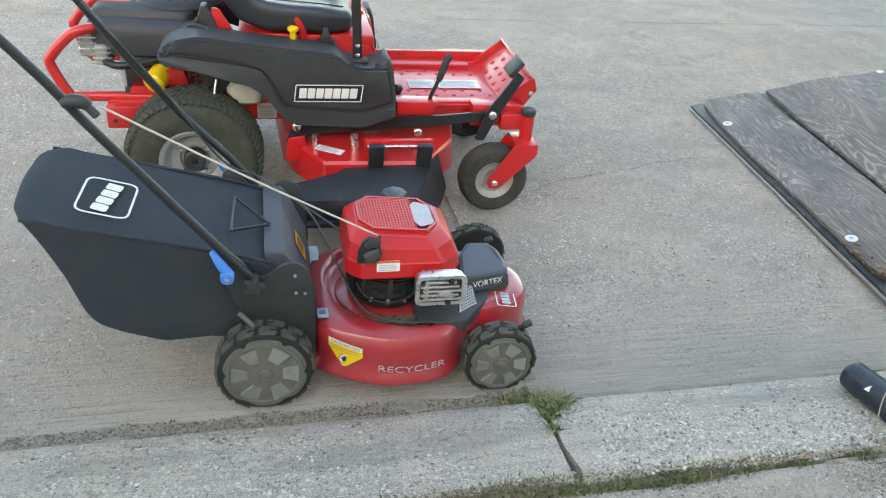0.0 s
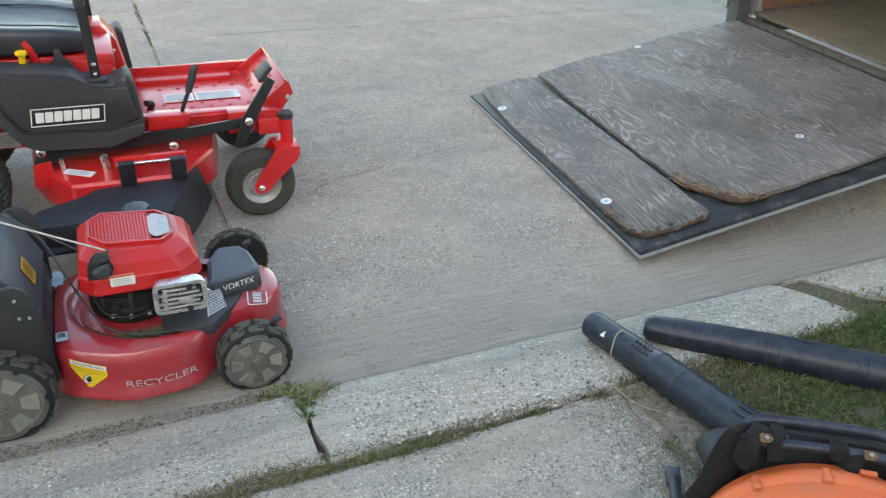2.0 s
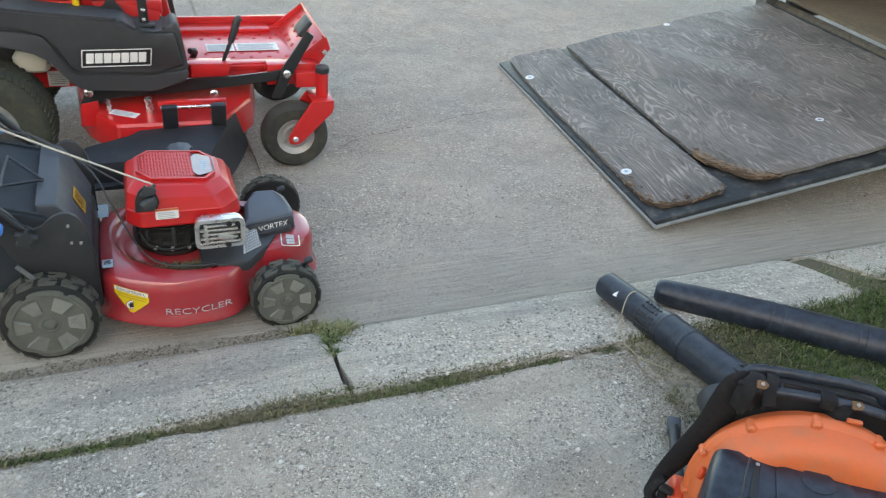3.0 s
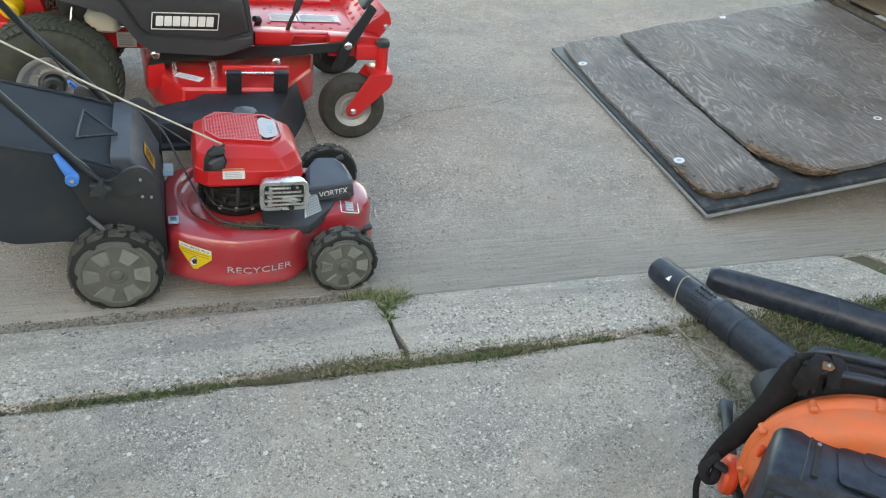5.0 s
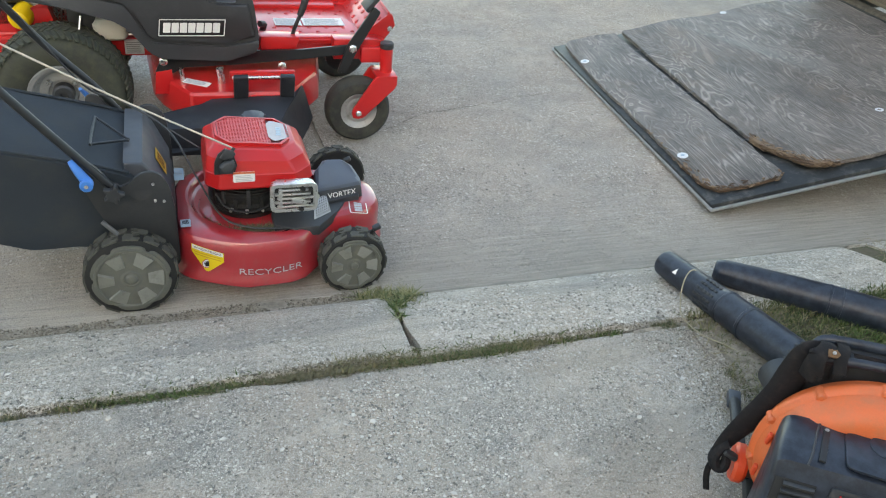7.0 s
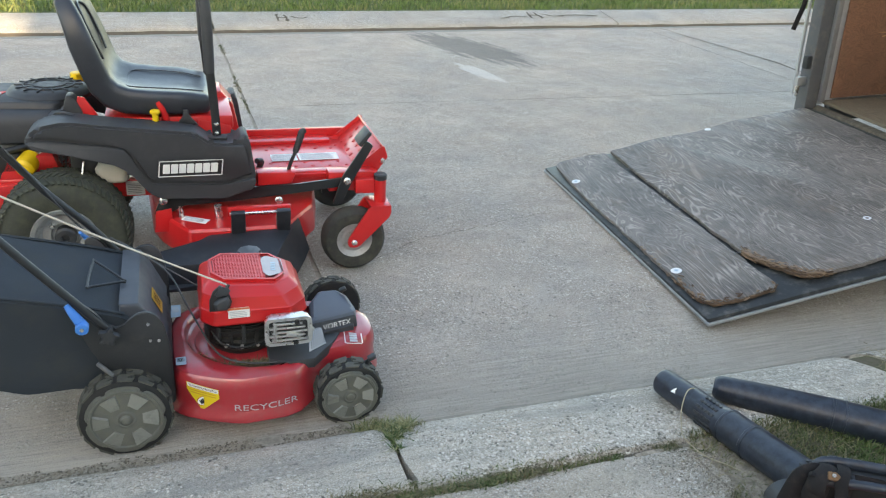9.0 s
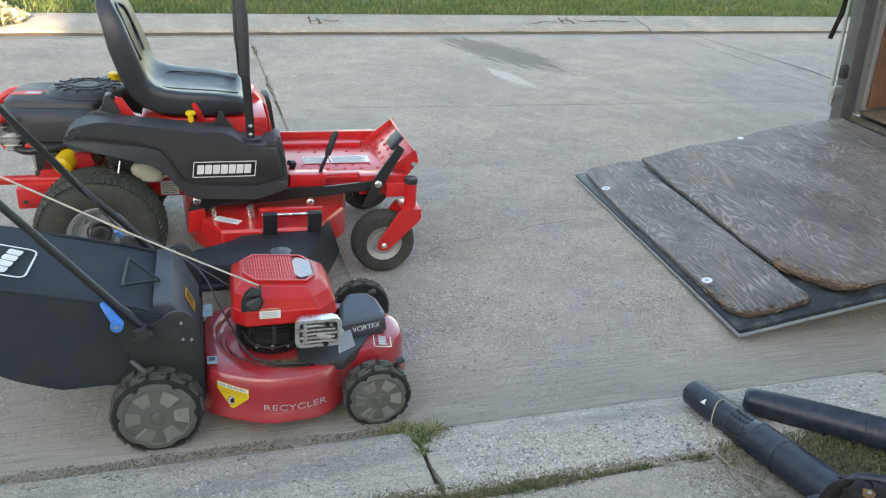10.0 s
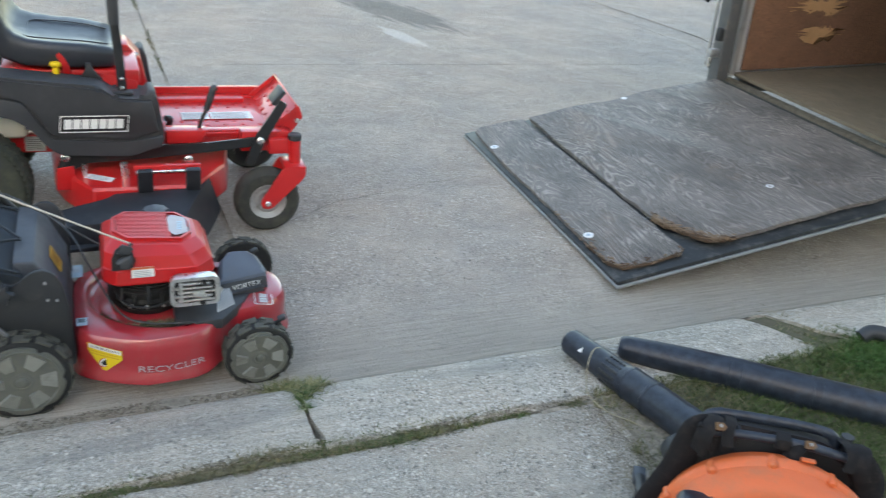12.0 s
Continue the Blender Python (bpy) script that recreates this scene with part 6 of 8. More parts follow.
part("cable", sweep([(-0.79, 0.225, 1.03), (-0.6, 0.225, 0.78), (-0.44, 0.215, 0.55), (-0.33, 0.2, 0.50), (-0.2, 0.15, 0.42), (-0.08, 0.1, 0.35)], 0.0032, 6), BLACK, mower)
part("cable", sweep([(-0.36, 0.2, 0.52), (-0.2, 0.08, 0.45), (-0.13, -0.05, 0.36), (-0.06, -0.14, 0.25), (0.02, -0.2, 0.236), (0.12, -0.22, 0.236)], 0.0032, 6), BLACK, mower, "black control cable drooping onto the deck")
part("starter_rope", sweep([(-0.665, -0.262, 0.915), (-0.34, -0.195, 0.69), (-0.012, -0.135, 0.48)], 0.0028, 6, 8), CORD, mower, "pale starter rope")
clip = []
for i in range(1500):
    a = -2.75 + 1.35 * rng.random() ** 0.7
    rr = 0.24 - 0.035 * rng.random() ** 1.5
    clip.append((WX + rr * math.cos(a), max(-0.25, WY + rr * math.sin(a)), 0.2015, rng.uniform(0.4, 1)))
for i in range(900):
    a = -1.72 + 0.17 * rng.standard_normal()
    rr = 0.228 - 0.03 * rng.random()
    clip.append((WX + rr * math.cos(a), max(-0.25, WY + rr * math.sin(a)), 0.2035 + 0.006 * rng.random(), rng.uniform(0.6, 1.3)))
blades("grass_clippings", clip, GRASS_DRY, 0.012, 0.004, mower, "dry grass clippings lying in the deck groove", "", 1.6, 8)


# ---- zero-turn riding mower ----
ZM = pose(-0.85, 3.30, 0.0, 0, 0, -1.5)
rider = thing("riding_mower", "red zero-turn riding mower with charcoal side covers and black seat", "riding mower", ZM)


def bolt(p, d, r, parent, material=STEEL):
    """A domed bolt head at p, facing d."""
    return part("bolt", lathe([(r, 0), (r, 0.004), (r * 0.75, 0.008), (r * 0.3, 0.0095), (0, 0.0095)], p, d, 12), material, parent)


bm = box((0, 0, 0), (0.0125, 0.040, 0.006), bevel=0)
TURF_BLOCK = bpy.data.meshes.new("tread_block")
bm.to_mesh(TURF_BLOCK)
bm.free()
TURF_BLOCK.materials.append(TURF_RUBBER)
for s in (-1, 1):
    # drive wheels
    c = Vector((-0.47, s * 0.355, 0.252))
    R, W = 0.245, 0.2
    prof = [(0.115, -W / 2 + 0.02), (0.15, -W / 2 + 0.004), (0.19, -W / 2), (0.22, -W / 2 + 0.012), (0.238, -W / 2 + 0.035), (R, -0.045), (R + 0.002, 0), (R, 0.045), (0.238, W / 2 - 0.035), (0.22, W / 2 - 0.012), (0.19, W / 2), (0.15, W / 2 - 0.004), (0.115, W / 2 - 0.02)]
    bm = lathe(prof + [(0.115, -W / 2 + 0.02)], c, (0, 1, 0), 56, caps=False)
    n, blocks = 62, []
    for i in range(n):
        for row, ph, ang in ((-0.075, 0, 30), (-0.028, 0.5, -28), (0.028, 0, 28), (0.075, 0.5, -30)):
            a = 360 * (i + ph) / n
            rr = R + 0.001 if abs(row) < 0.05 else R - 0.007
            k = pose(*c) @ pose(0, 0, 0, 0, a, 0) @ pose(0, row, rr, (-22 if row > 0 else 22) if abs(row) > 0.05 else 0, 0, ang)
            blocks.append(k)
    wheel = part("drive_wheel", bm, TURF_RUBBER, rider, "broad black turf tyre stained with dry grass")
    for k in blocks:
        b = new("tread_block", TURF_BLOCK)
        b.parent = wheel
        b.matrix_basis = k
        tagged(b)
    rim = part("rim", lathe([(0.0, s * 0.03), (0.05, s * 0.03), (0.055, s * 0.045), (0.085, s * 0.04), (0.1, s * 0.05), (0.108, s * 0.085), (0.122, s * 0.092), (0.126, s * 0.08), (0.12, s * -0.08), (0.0, s * -0.08)], c, (0, 1, 0), 40), RIM, wheel, "grey steel wheel rim, dusty")
    part("hub", lathe([(0.04, 0), (0.04, 0.035), (0.032, 0.042), (0.015, 0.042), (0.012, 0.03), (0, 0.03)], c + Vector((0, s * 0.03, 0)), (0, s, 0), 24), BLACK, wheel, "black wheel hub")
    for i in range(4):
        a = math.pi / 4 + math.pi / 2 * i
        part("lug_nut", lathe([(0.012, 0), (0.012, 0.012), (0.008, 0.02), (0, 0.02)], c + Vector((0.064 * math.cos(a), s * 0.043, 0.064 * math.sin(a))), (0, s, 0), 6), STEEL, wheel)
    # casters
    cx = 0.682 + (0.05 if s > 0 else 0)
    c = Vector((cx, s * 0.367, 0.145))
    bm = lathe([(0.078, -0.04), (0.10, -0.048), (0.125, -0.045), (0.138, -0.03), (0.142, 0), (0.138, 0.03), (0.125, 0.045), (0.10, 0.048), (0.078, 0.04), (0.078, -0.04)], c, (0, 1, 0), 44, caps=False)
    caster = part("caster_wheel", bm, RUBBER, rider, "smooth black caster tyre")
    part("rim", lathe([(0.0, s * 0.02), (0.03, s * 0.022), (0.045, s * 0.03), (0.055, s * 0.028), (0.065, s * 0.036), (0.078, s * 0.042), (0.082, s * 0.034), (0.08, s * -0.035), (0, s * -0.035)], c, (0, 1, 0), 32), RIM, caster, "pale grey caster rim")
    for q in (-1, 1):
        yq = s * 0.367 + q * 0.062
        part("fork_arm", prism(rounded([(cx - 0.03, 0.122), (cx + 0.012, 0.122), (cx + 0.155, 0.265), (cx + 0.155, 0.310), (cx + 0.062, 0.310), (cx - 0.036, 0.156)], 0.015, 3), yq - 0.005, yq + 0.005, "y", 0.002), RED, caster, "red steel fork arm")
        bolt((cx - 0.006, yq + q * 0.005, 0.147), (0, q, 0), 0.013, caster)
    part("fork_crown", box((cx + 0.11, s * 0.367, 0.305), (0.09, 0.135, 0.012), bevel=0.003), RED, caster)
    part("caster_post", rod((cx + 0.118, s * 0.367, 0.309), (cx + 0.118, s * 0.367, 0.415), 0.026, seg=20), RED, rider, "red caster pivot tube")
    part("post_cap", rod((cx + 0.118, s * 0.367, 0.408), (cx + 0.118, s * 0.367, 0.437), 0.029, seg=20, bevel=0.005), BLACK, rider, "black cap")

# frame
for s in (-1, 1):
    part("frame_rail", box((0.02, s * 0.235, 0.385), (1.58, 0.05, 0.075), bevel=0.005), RED, rider, "red welded frame rail")
    part("front_beam_end", prism([(0.58, 0.355), (0.80, 0.355), (0.80, 0.425), (0.77, 0.44), (0.58, 0.44)], s * 0.27, s * 0.342, "y", 0.004), RED, rider)
    part("rear_box", box((-0.712, s * 0.262, 0.372), (0.13, 0.085, 0.085), bevel=0.006), RED, rider, "red rear frame box")
    for dx in (-0.035, 0.03):
        part("rear_bolt", rod((-0.712 + dx, s * 0.303, 0.36), (-0.712 + dx, s * 0.309, 0.36), 0.009, seg=8), BLACK, rider)
part("front_beam", box((0.735, 0, 0.38), (0.09, 0.74, 0.065), bevel=0.006), RED, rider, "red front cross beam")
part("rear_plate", prism([(-0.72, 0.40), (-0.46, 0.40), (-0.50, 0.53), (-0.66, 0.53)], -0.24, 0.24, "y", 0.004), RED, rider)
sl = part("serial_plate", moved(prism(rect(-0.036, -0.03, 0.036, 0.03), 0, 0.001, "z", 0), pose(-0.205, -0.262, 0.385, 90, 0, 0)), PALE_GREY, rider, "silver serial plate with unreadable print")
fine_lines(-0.029, 0.029, -0.022, 0.024, 6, sl, pose(-0.205, -0.2635, 0.385, 90, 0, 0), GREY_STEEL, fill=0.3)
bump = [(-0.55, 0.425), (-0.86, 0.425), (-0.905, 0.43), (-0.955, 0.54), (-0.945, 0.58), (-0.88, 0.648), (-0.83, 0.672)]
line = [(x, -0.225, z) for x, z in bump] + [(-0.79, -0.15, 0.668), (-0.79, 0.15, 0.668)] + [(x, 0.225, z) for x, z in bump[::-1]]
part("rear_bumper", sweep(line, 0.019, 12, 5), RED, rider, "red tubular engine guard")
for x in (-0.70, -0.61):
    part("bumper_bolt", rod((x, -0.225, 0.44), (x, -0.225, 0.462), 0.015, seg=8, bevel=0.003), BLACK, rider)

# engine
eng = part("engine_cover", rings_to(bmesh.new(), [[(x * k - 0.63, y * k, z) for x, y in rounded([(-0.21, -0.2), (0.17, -0.23), (0.2, 0.2), (-0.2, 0.22)], 0.06, 4)] for k, z in ((0.9, 0.565), (0.97, 0.575), (1.0, 0.64), (0.98, 0.665), (0.93, 0.685), (0.85, 0.695))]), CHARCOAL, rider, "charcoal plastic engine cover")
part("cover_raise", rings_to(bmesh.new(), [[(x * k - 0.60, y * k + 0.02, z) for x, y in rounded([(-0.23, -0.15), (0.15, -0.19), (0.18, 0.17), (-0.2, 0.17)], 0.07, 4)] for k, z in ((1.0, 0.685), (0.97, 0.712), (0.92, 0.72))]), BLACK, eng)
fan = part("fan_screen", lathe([(0.16, 0.705), (0.163, 0.722), (0.15, 0.737), (0.115, 0.746), (0.03, 0.751), (0, 0.751)], (-0.515, 0.03, 0), (0, 0, 1), 40), BLACK, eng, "round black fan screen")
for k in range(7):
    a = math.pi * k / 7
    part("screen_rib", box((-0.515, 0.03, 0.748), (0.26, 0.006, 0.006), (0, 0, math.degrees(a)), 0.001), CHARCOAL, fan)
for r in (0.06, 0.095):
    part("screen_ring", lathe([(r, 0.745), (r + 0.005, 0.745), (r + 0.005, 0.755 - r * 0.03), (r, 0.755 - r * 0.03)], (-0.515, 0.03, 0), (0, 0, 1), 32, caps=False), CHARCOAL, fan)
sticker = part("cover_sticker", moved(prism([(-0.07, -0.03), (0.05, -0.035), (0.07, 0.03), (-0.03, 0.03)], 0, 0.001, "z", 0), pose(-0.745, 0.0, 0.7205)), RED_PRINT, eng, "red and pale sticker")
part("sticker_mark", moved(prism([(-0.02, -0.015), (0.045, -0.02), (0.045, 0.005), (0.0, 0.015)], 0.001, 0.0018, "z", 0), pose(-0.735, -0.0, 0.7205)), PALE_GREY, sticker)
for x in (-0.77, -0.5):
    part("cover_clip", box((x, -0.215, 0.672), (0.04, 0.02, 0.014), bevel=0.003), BLACK, eng)
part("crankcase", rings_to(bmesh.new(), [[(x - 0.6, y, z) for x, y in rounded(rect(-a, -b, a, b), 0.04, 3)] for a, b, z in ((0.13, 0.17, 0.42), (0.14, 0.17, 0.5), (0.13, 0.16, 0.57))]), RIM, rider, "cast alloy crankcase, oily and dusty")
for k, (x, y, z, sx, sy, sz) in enumerate(((-0.832, -0.15, 0.605, 0.05, 0.1, 0.085), (-0.785, -0.16, 0.575, 0.05, 0.11, 0.075), (-0.80, 0.15, 0.59, 0.09, 0.1, 0.12))):
    cyl_ = part("cylinder_head", box((x, y, z), (sx, sy, sz), bevel=0.012, seg=3), RIM, rider, "finned alloy cylinder head")
    for j in range(4):
        part("fin", box((x + 0.004, y, z - sz * 0.36 + sz * 0.24 * j), (sx + 0.014, sy + 0.012, 0.004), bevel=0.001), ALLOY if j % 2 else RIM, cyl_)
part("exhaust_pipe", sweep([(-0.78, -0.2, 0.55), (-0.73, -0.235, 0.545), (-0.66, -0.23, 0.55), (-0.58, -0.2, 0.56)], 0.014, 12), BLACK_METAL, rider, "black exhaust pipe")
part("muffler", box((-0.66, -0.19, 0.50), (0.09, 0.1, 0.08), bevel=0.01), ENGINE_DARK, rider)
bm = bmesh.new()
for k in range(9):
    rod((-0.52 + 0.012 * k, -0.17 - 0.02 * noise.noise((k, 1, 1)), 0.44), (-0.54 + 0.018 * k, -0.2, 0.56), 0.005, seg=6, bm=bm)
part("linkage", bm, STEEL, rider, "thin steel rods and linkage", kind="stuff")
filt = part("oil_filter", rod((-0.578, -0.195, 0.512), (-0.610, -0.275, 0.486), 0.041, seg=24, bevel=0.012), YELLOW, rider, "yellow oil filter can")
part("filter_base", rod((-0.558, -0.15, 0.525), (-0.579, -0.197, 0.511), 0.038, seg=20), ALLOY, filt)
part("oil_cap", rod((-0.42, 0.17, 0.72), (-0.42, 0.17, 0.765), 0.028, seg=14, bevel=0.005), YELLOW, rider, "yellow oil filler cap")
part("fuel_tank", rings_to(bmesh.new(), [[(x - 0.285, y - 0.24, z) for x, y in rounded(rect(-a, -b, a, b), 0.03, 4)] for a, b, z in ((0.05, 0.05, 0.42), (0.06, 0.06, 0.43), (0.065, 0.06, 0.48), (0.05, 0.05, 0.5))]), TANK, rider, "cream translucent plastic tank")
part("battery_box", box((-0.385, -0.2, 0.47), (0.1, 0.15, 0.14), bevel=0.01), BLACK, rider)
part("air_box", prism(rounded([(-0.50, 0.62), (-0.36, 0.62), (-0.372, 0.70), (-0.40, 0.765), (-0.425, 0.768), (-0.445, 0.70), (-0.50, 0.69)], 0.012, 3), -0.235, -0.17, "y", 0.006), BLACK, rider)
part("intake_hose", sweep([(-0.36, -0.27, 0.64), (-0.40, -0.285, 0.70), (-0.46, -0.26, 0.705), (-0.48, -0.2, 0.66)], 0.008, 8), BLACK, rider)
part("brake_knob", lathe([(0.0, -0.014), (0.012, -0.008), (0.014, 0), (0.012, 0.008), (0, 0.014)], (-0.395, -0.37, 0.452), (0, 1, 0), 14), STEEL, rider)
part("brake_rod", rod((-0.395, -0.36, 0.455), (-0.38, -0.33, 0.53), 0.004), STEEL, rider)

# side covers
FEND = [(-0.572, 0.626), (-0.558, 0.660), (-0.518, 0.690), (-0.44, 0.706), (-0.384, 0.704), (-0.31, 0.692), (-0.10, 0.668), (0.04, 0.655), (0.07, 0.632), (0.10, 0.610), (0.16, 0.602), (0.196, 0.608), (0.222, 0.638), (0.242, 0.636), (0.253, 0.60), (0.272, 0.455), (0.257, 0.406), (0.145, 0.374), (-0.104, 0.386), (-0.145, 0.41), (-0.212, 0.50), (-0.262, 0.532), (-0.335, 0.553), (-0.45, 0.585), (-0.552, 0.602)]
LOW = [(-0.565, 0.632), (-0.50, 0.640), (-0.30, 0.612), (-0.222, 0.596), (-0.20, 0.562), (-0.152, 0.456), (-0.11, 0.449), (0.142, 0.433), (0.266, 0.458), (0.270, 0.44), (0.257, 0.408), (0.145, 0.376), (-0.104, 0.388), (-0.145, 0.412), (-0.212, 0.502), (-0.262, 0.534), (-0.335, 0.555), (-0.45, 0.587), (-0.548, 0.604)]
PANEL = [(-0.550, 0.648), (-0.51, 0.678), (-0.43, 0.694), (-0.384, 0.692), (-0.10, 0.657), (0.04, 0.643), (0.10, 0.598), (0.232, 0.602), (0.256, 0.472), (0.142, 0.448), (-0.11, 0.464), (-0.140, 0.470), (-0.189, 0.572), (-0.214, 0.611), (-0.30, 0.628), (-0.50, 0.656)]
for s in (-1, 1):
    a, b = sorted((s * 0.262, s * 0.395))
    cov = part("side_cover", prism(rounded(FEND, 0.012, 2), a, b, "y", 0.014, 3), CHARCOAL, rider, "charcoal moulded plastic side cover")
    a, b = sorted((s * 0.385, s * 0.408))
    part("cover_flange", prism(rounded(LOW, 0.008, 2), a, b, "y", 0.006, 3), CHARCOAL, cov)
    a, b = sorted((s * 0.39, s * 0.407))
    part("cover_panel", prism(rounded(PANEL, 0.012, 2), a, b, "y", 0.011, 2), CHARCOAL, cov)
    part("lever_well", box((0.128, s * 0.33, 0.612), (0.075, 0.05, 0.012), bevel=0.004), BLACK, cov)
    if s < 0:
        PL = pose(0.018, -0.4075, 0.512, 90, 0, 0)
        skew = Matrix(((1, 0.12, 0, 0), (0, 1, 0, 0), (0, 0, 1, 0), (0, 0, 0, 1)))
        plate = part("name_plate", moved(prism(rounded(rect(-0.125, -0.036, 0.125, 0.036), 0.005), 0, 0.003, "z", 0.0005), PL @ skew), INK_AND_SHADE, cov, "black name plate with a white border")
        part("plate_border", moved(frame_outline(-0.122, -0.033, 0.122, 0.033, 0.0035, 0.004, 0.001, 0.003), PL @ skew), WHITE, plate)
        for k in range(7):
            part("plate_mark", moved(prism(rounded(rect(-0.106 + 0.0304 * k, -0.019, -0.0795 + 0.0304 * k, 0.019), 0.003, 2), 0, 0.0012, "z", 0), PL @ skew @ pose(0, 0, 0.003)), WHITE, plate)
    # steering lever
    lev = part("steering_lever", sweep([(0.128, s * 0.325, 0.585), (0.126, s * 0.325, 0.68), (0.12, s * 0.32, 0.80), (0.113, s * 0.315, 0.90)], 0.017, 10, flat=0.35, up=(0, 1, 0)), BLACK_METAL, rider, "black flat-steel steering lever")
    part("lever_grip", sweep([(0.114, s * 0.32, 0.87), (0.114, s * 0.318, 0.95), (0.112, s * 0.312, 1.10), (0.10, s * 0.28, 1.20), (0.07, s * 0.2, 1.225), (0.065, s * 0.08, 1.225)], [0.0195, 0.021, 0.021, 0.021, 0.02, 0.018], 12), CHARCOAL, lev, "grey foam lever grip")
    for z in (0.63, 0.665):
        bolt((0.127, s * 0.325 + s * 0.006, z), (0, s, 0), 0.009, lev)
# seat platform and seat
part("seat_platform", box((-0.05, 0.0, 0.643), (0.50, 0.46, 0.058), bevel=0.01), RED, rider, "red seat platform")
part("console", prism([(0.06, 0.42), (0.26, 0.42), (0.22, 0.64), (0.17, 0.70), (0.08, 0.70), (0.06, 0.66)], 0.06, 0.235, "y", 0.008), RED, rider, "red steel lever tower")
part("console", prism([(0.06, 0.42), (0.22, 0.42), (0.19, 0.63), (0.06, 0.66)], -0.235, -0.06, "y", 0.008), RED, rider)
for z in (0.60, 0.66):
    bolt((0.20, 0.055, z), (0, -1, 0), 0.011, rider)
part("seat_bracket", prism([(-0.42, 0.62), (-0.28, 0.62), (-0.36, 0.755), (-0.385, 0.76)], -0.225, -0.215, "y", 0.002), RED, rider, "red triangular seat bracket")
part("seat_hook", sweep([(-0.06, -0.235, 0.65), (-0.072, -0.245, 0.70), (-0.092, -0.245, 0.738)], 0.014, 8, flat=0.5), RED, rider)
knob = part("choke_knob", rod((-0.103, -0.27, 0.66), (-0.103, -0.27, 0.698), 0.012, seg=12), YELLOW, rider, "yellow choke knob")
part("knob_head", rod((-0.103, -0.27, 0.695), (-0.103, -0.27, 0.712), 0.02, seg=14, bevel=0.004), YELLOW, knob)
part("ignition_key", prism([(-0.025, 0.655), (0.06, 0.65), (0.03, 0.68), (0.022, 0.712), (0.004, 0.712), (0.002, 0.68)], -0.285, -0.268, "y", 0.003), BLACK, rider)


def seat_sec(x, z, w, h, tilt, n=28, e=3.2):
    """A pillow-like section across the seat."""
    out = []
    for i in range(n):
        t = 2 * math.pi * i / n
        c, s_ = math.cos(t), math.sin(t)
        f = e if s_ > 0 else 7.0
        y = w * math.copysign(abs(c) ** (2 / f), c)
        v = h * math.copysign(abs(s_) ** (2 / f), s_)
        if s_ > 0:
            v -= h * 0.92 * (1 - (y / w) ** 2)
        out.append((x + v * math.sin(tilt), y, z + v * math.cos(tilt)))
    return out


path = [(0.128, 0.712, 0.14, 0.012, 0.0), (0.122, 0.718, 0.19, 0.034, 0.0), (0.098, 0.727, 0.225, 0.055, 0.0), (0.0, 0.738, 0.246, 0.066, 0.0), (-0.12, 0.744, 0.252, 0.070, 0.05), (-0.2, 0.753, 0.254, 0.073, 0.2), (-0.252, 0.772, 0.245, 0.074, 0.55), (-0.284, 0.81, 0.245, 0.070, 0.95), (-0.305, 0.87, 0.254, 0.068, 1.22), (-0.335, 0.96, 0.25, 0.066, 1.25), (-0.362, 1.05, 0.235, 0.055, 1.28), (-0.390, 1.11, 0.19, 0.046, 1.3), (-0.404, 1.15, 0.14, 0.028, 1.3), (-0.409, 1.163, 0.08, 0.012, 1.3)]
seat = part("seat", rings_to(bmesh.new(), [seat_sec(*p) for p in path]), VINYL, rider, "black high-back vinyl seat", 60)
part("seat_piping", sweep([(0.09, -0.13, 0.750), (0.0, -0.15, 0.765), (-0.13, -0.155, 0.775), (-0.2, -0.13, 0.776), (-0.21, 0, 0.762), (-0.2, 0.13, 0.776), (-0.13, 0.155, 0.775), (0.0, 0.15, 0.765), (0.09, 0.13, 0.750)], 0.0028, 6), VINYL, seat)
part("back_piping", sweep([(-0.285, -0.1, 0.88), (-0.312, -0.12, 0.96), (-0.345, -0.1, 1.05), (-0.366, 0, 1.085), (-0.345, 0.1, 1.05), (-0.312, 0.12, 0.96), (-0.285, 0.1, 0.88)], 0.005, 6), VINYL, seat)

# foot platform and guard
plat = part("foot_platform", box((0.50, 0.0, 0.405), (0.52, 0.54, 0.02), bevel=0.004), RED, rider, "red steel foot platform")
part("platform_wall", box((0.50, 0.255, 0.43), (0.52, 0.02, 0.06), bevel=0.004), RED, plat)
part("platform_step", box((0.45, 0.2, 0.42), (0.44, 0.1, 0.024), bevel=0.006), RED, plat)
for x, w in ((0.425, 0.115), (0.58, 0.18)):
    l = part("safety_label", moved(prism(rounded(rect(-w / 2, -0.047, w / 2, 0.047), 0.003), 0, 0.001, "z", 0), pose(x, -0.055, 0.419)), WHITE, plat, "white safety label with small print")
    fine_lines(-w * 0.45, w * 0.45, -0.040, 0.040, 8, l, pose(x, -0.055, 0.4202), PALE_GREY)
for i in range(6):
    for y in (-0.12, -0.17, 0.07, 0.11):
        part("punched_hole", lathe([(0.003, 0), (0.0085, 0), (0.007, 0.003), (0.003, 0.002)], (0.36 + 0.075 * i + (0.03 if y in (-0.17, 0.11) else 0), y, 0.415), (0, 0, 1), 10), RED_PRINT, plat)
GU = pose(0.752, -0.02, 0.437, 0, -40, 0)
guard2 = part("foot_guard", moved(box((0, 0, 0), (0.225, 0.49, 0.008), bevel=0.003), GU), RED, rider, "red punched foot guard plate")
part("guard_lip", moved(box((0.114, 0, 0.012), (0.01, 0.49, 0.03), bevel=0.003), GU), RED, guard2)
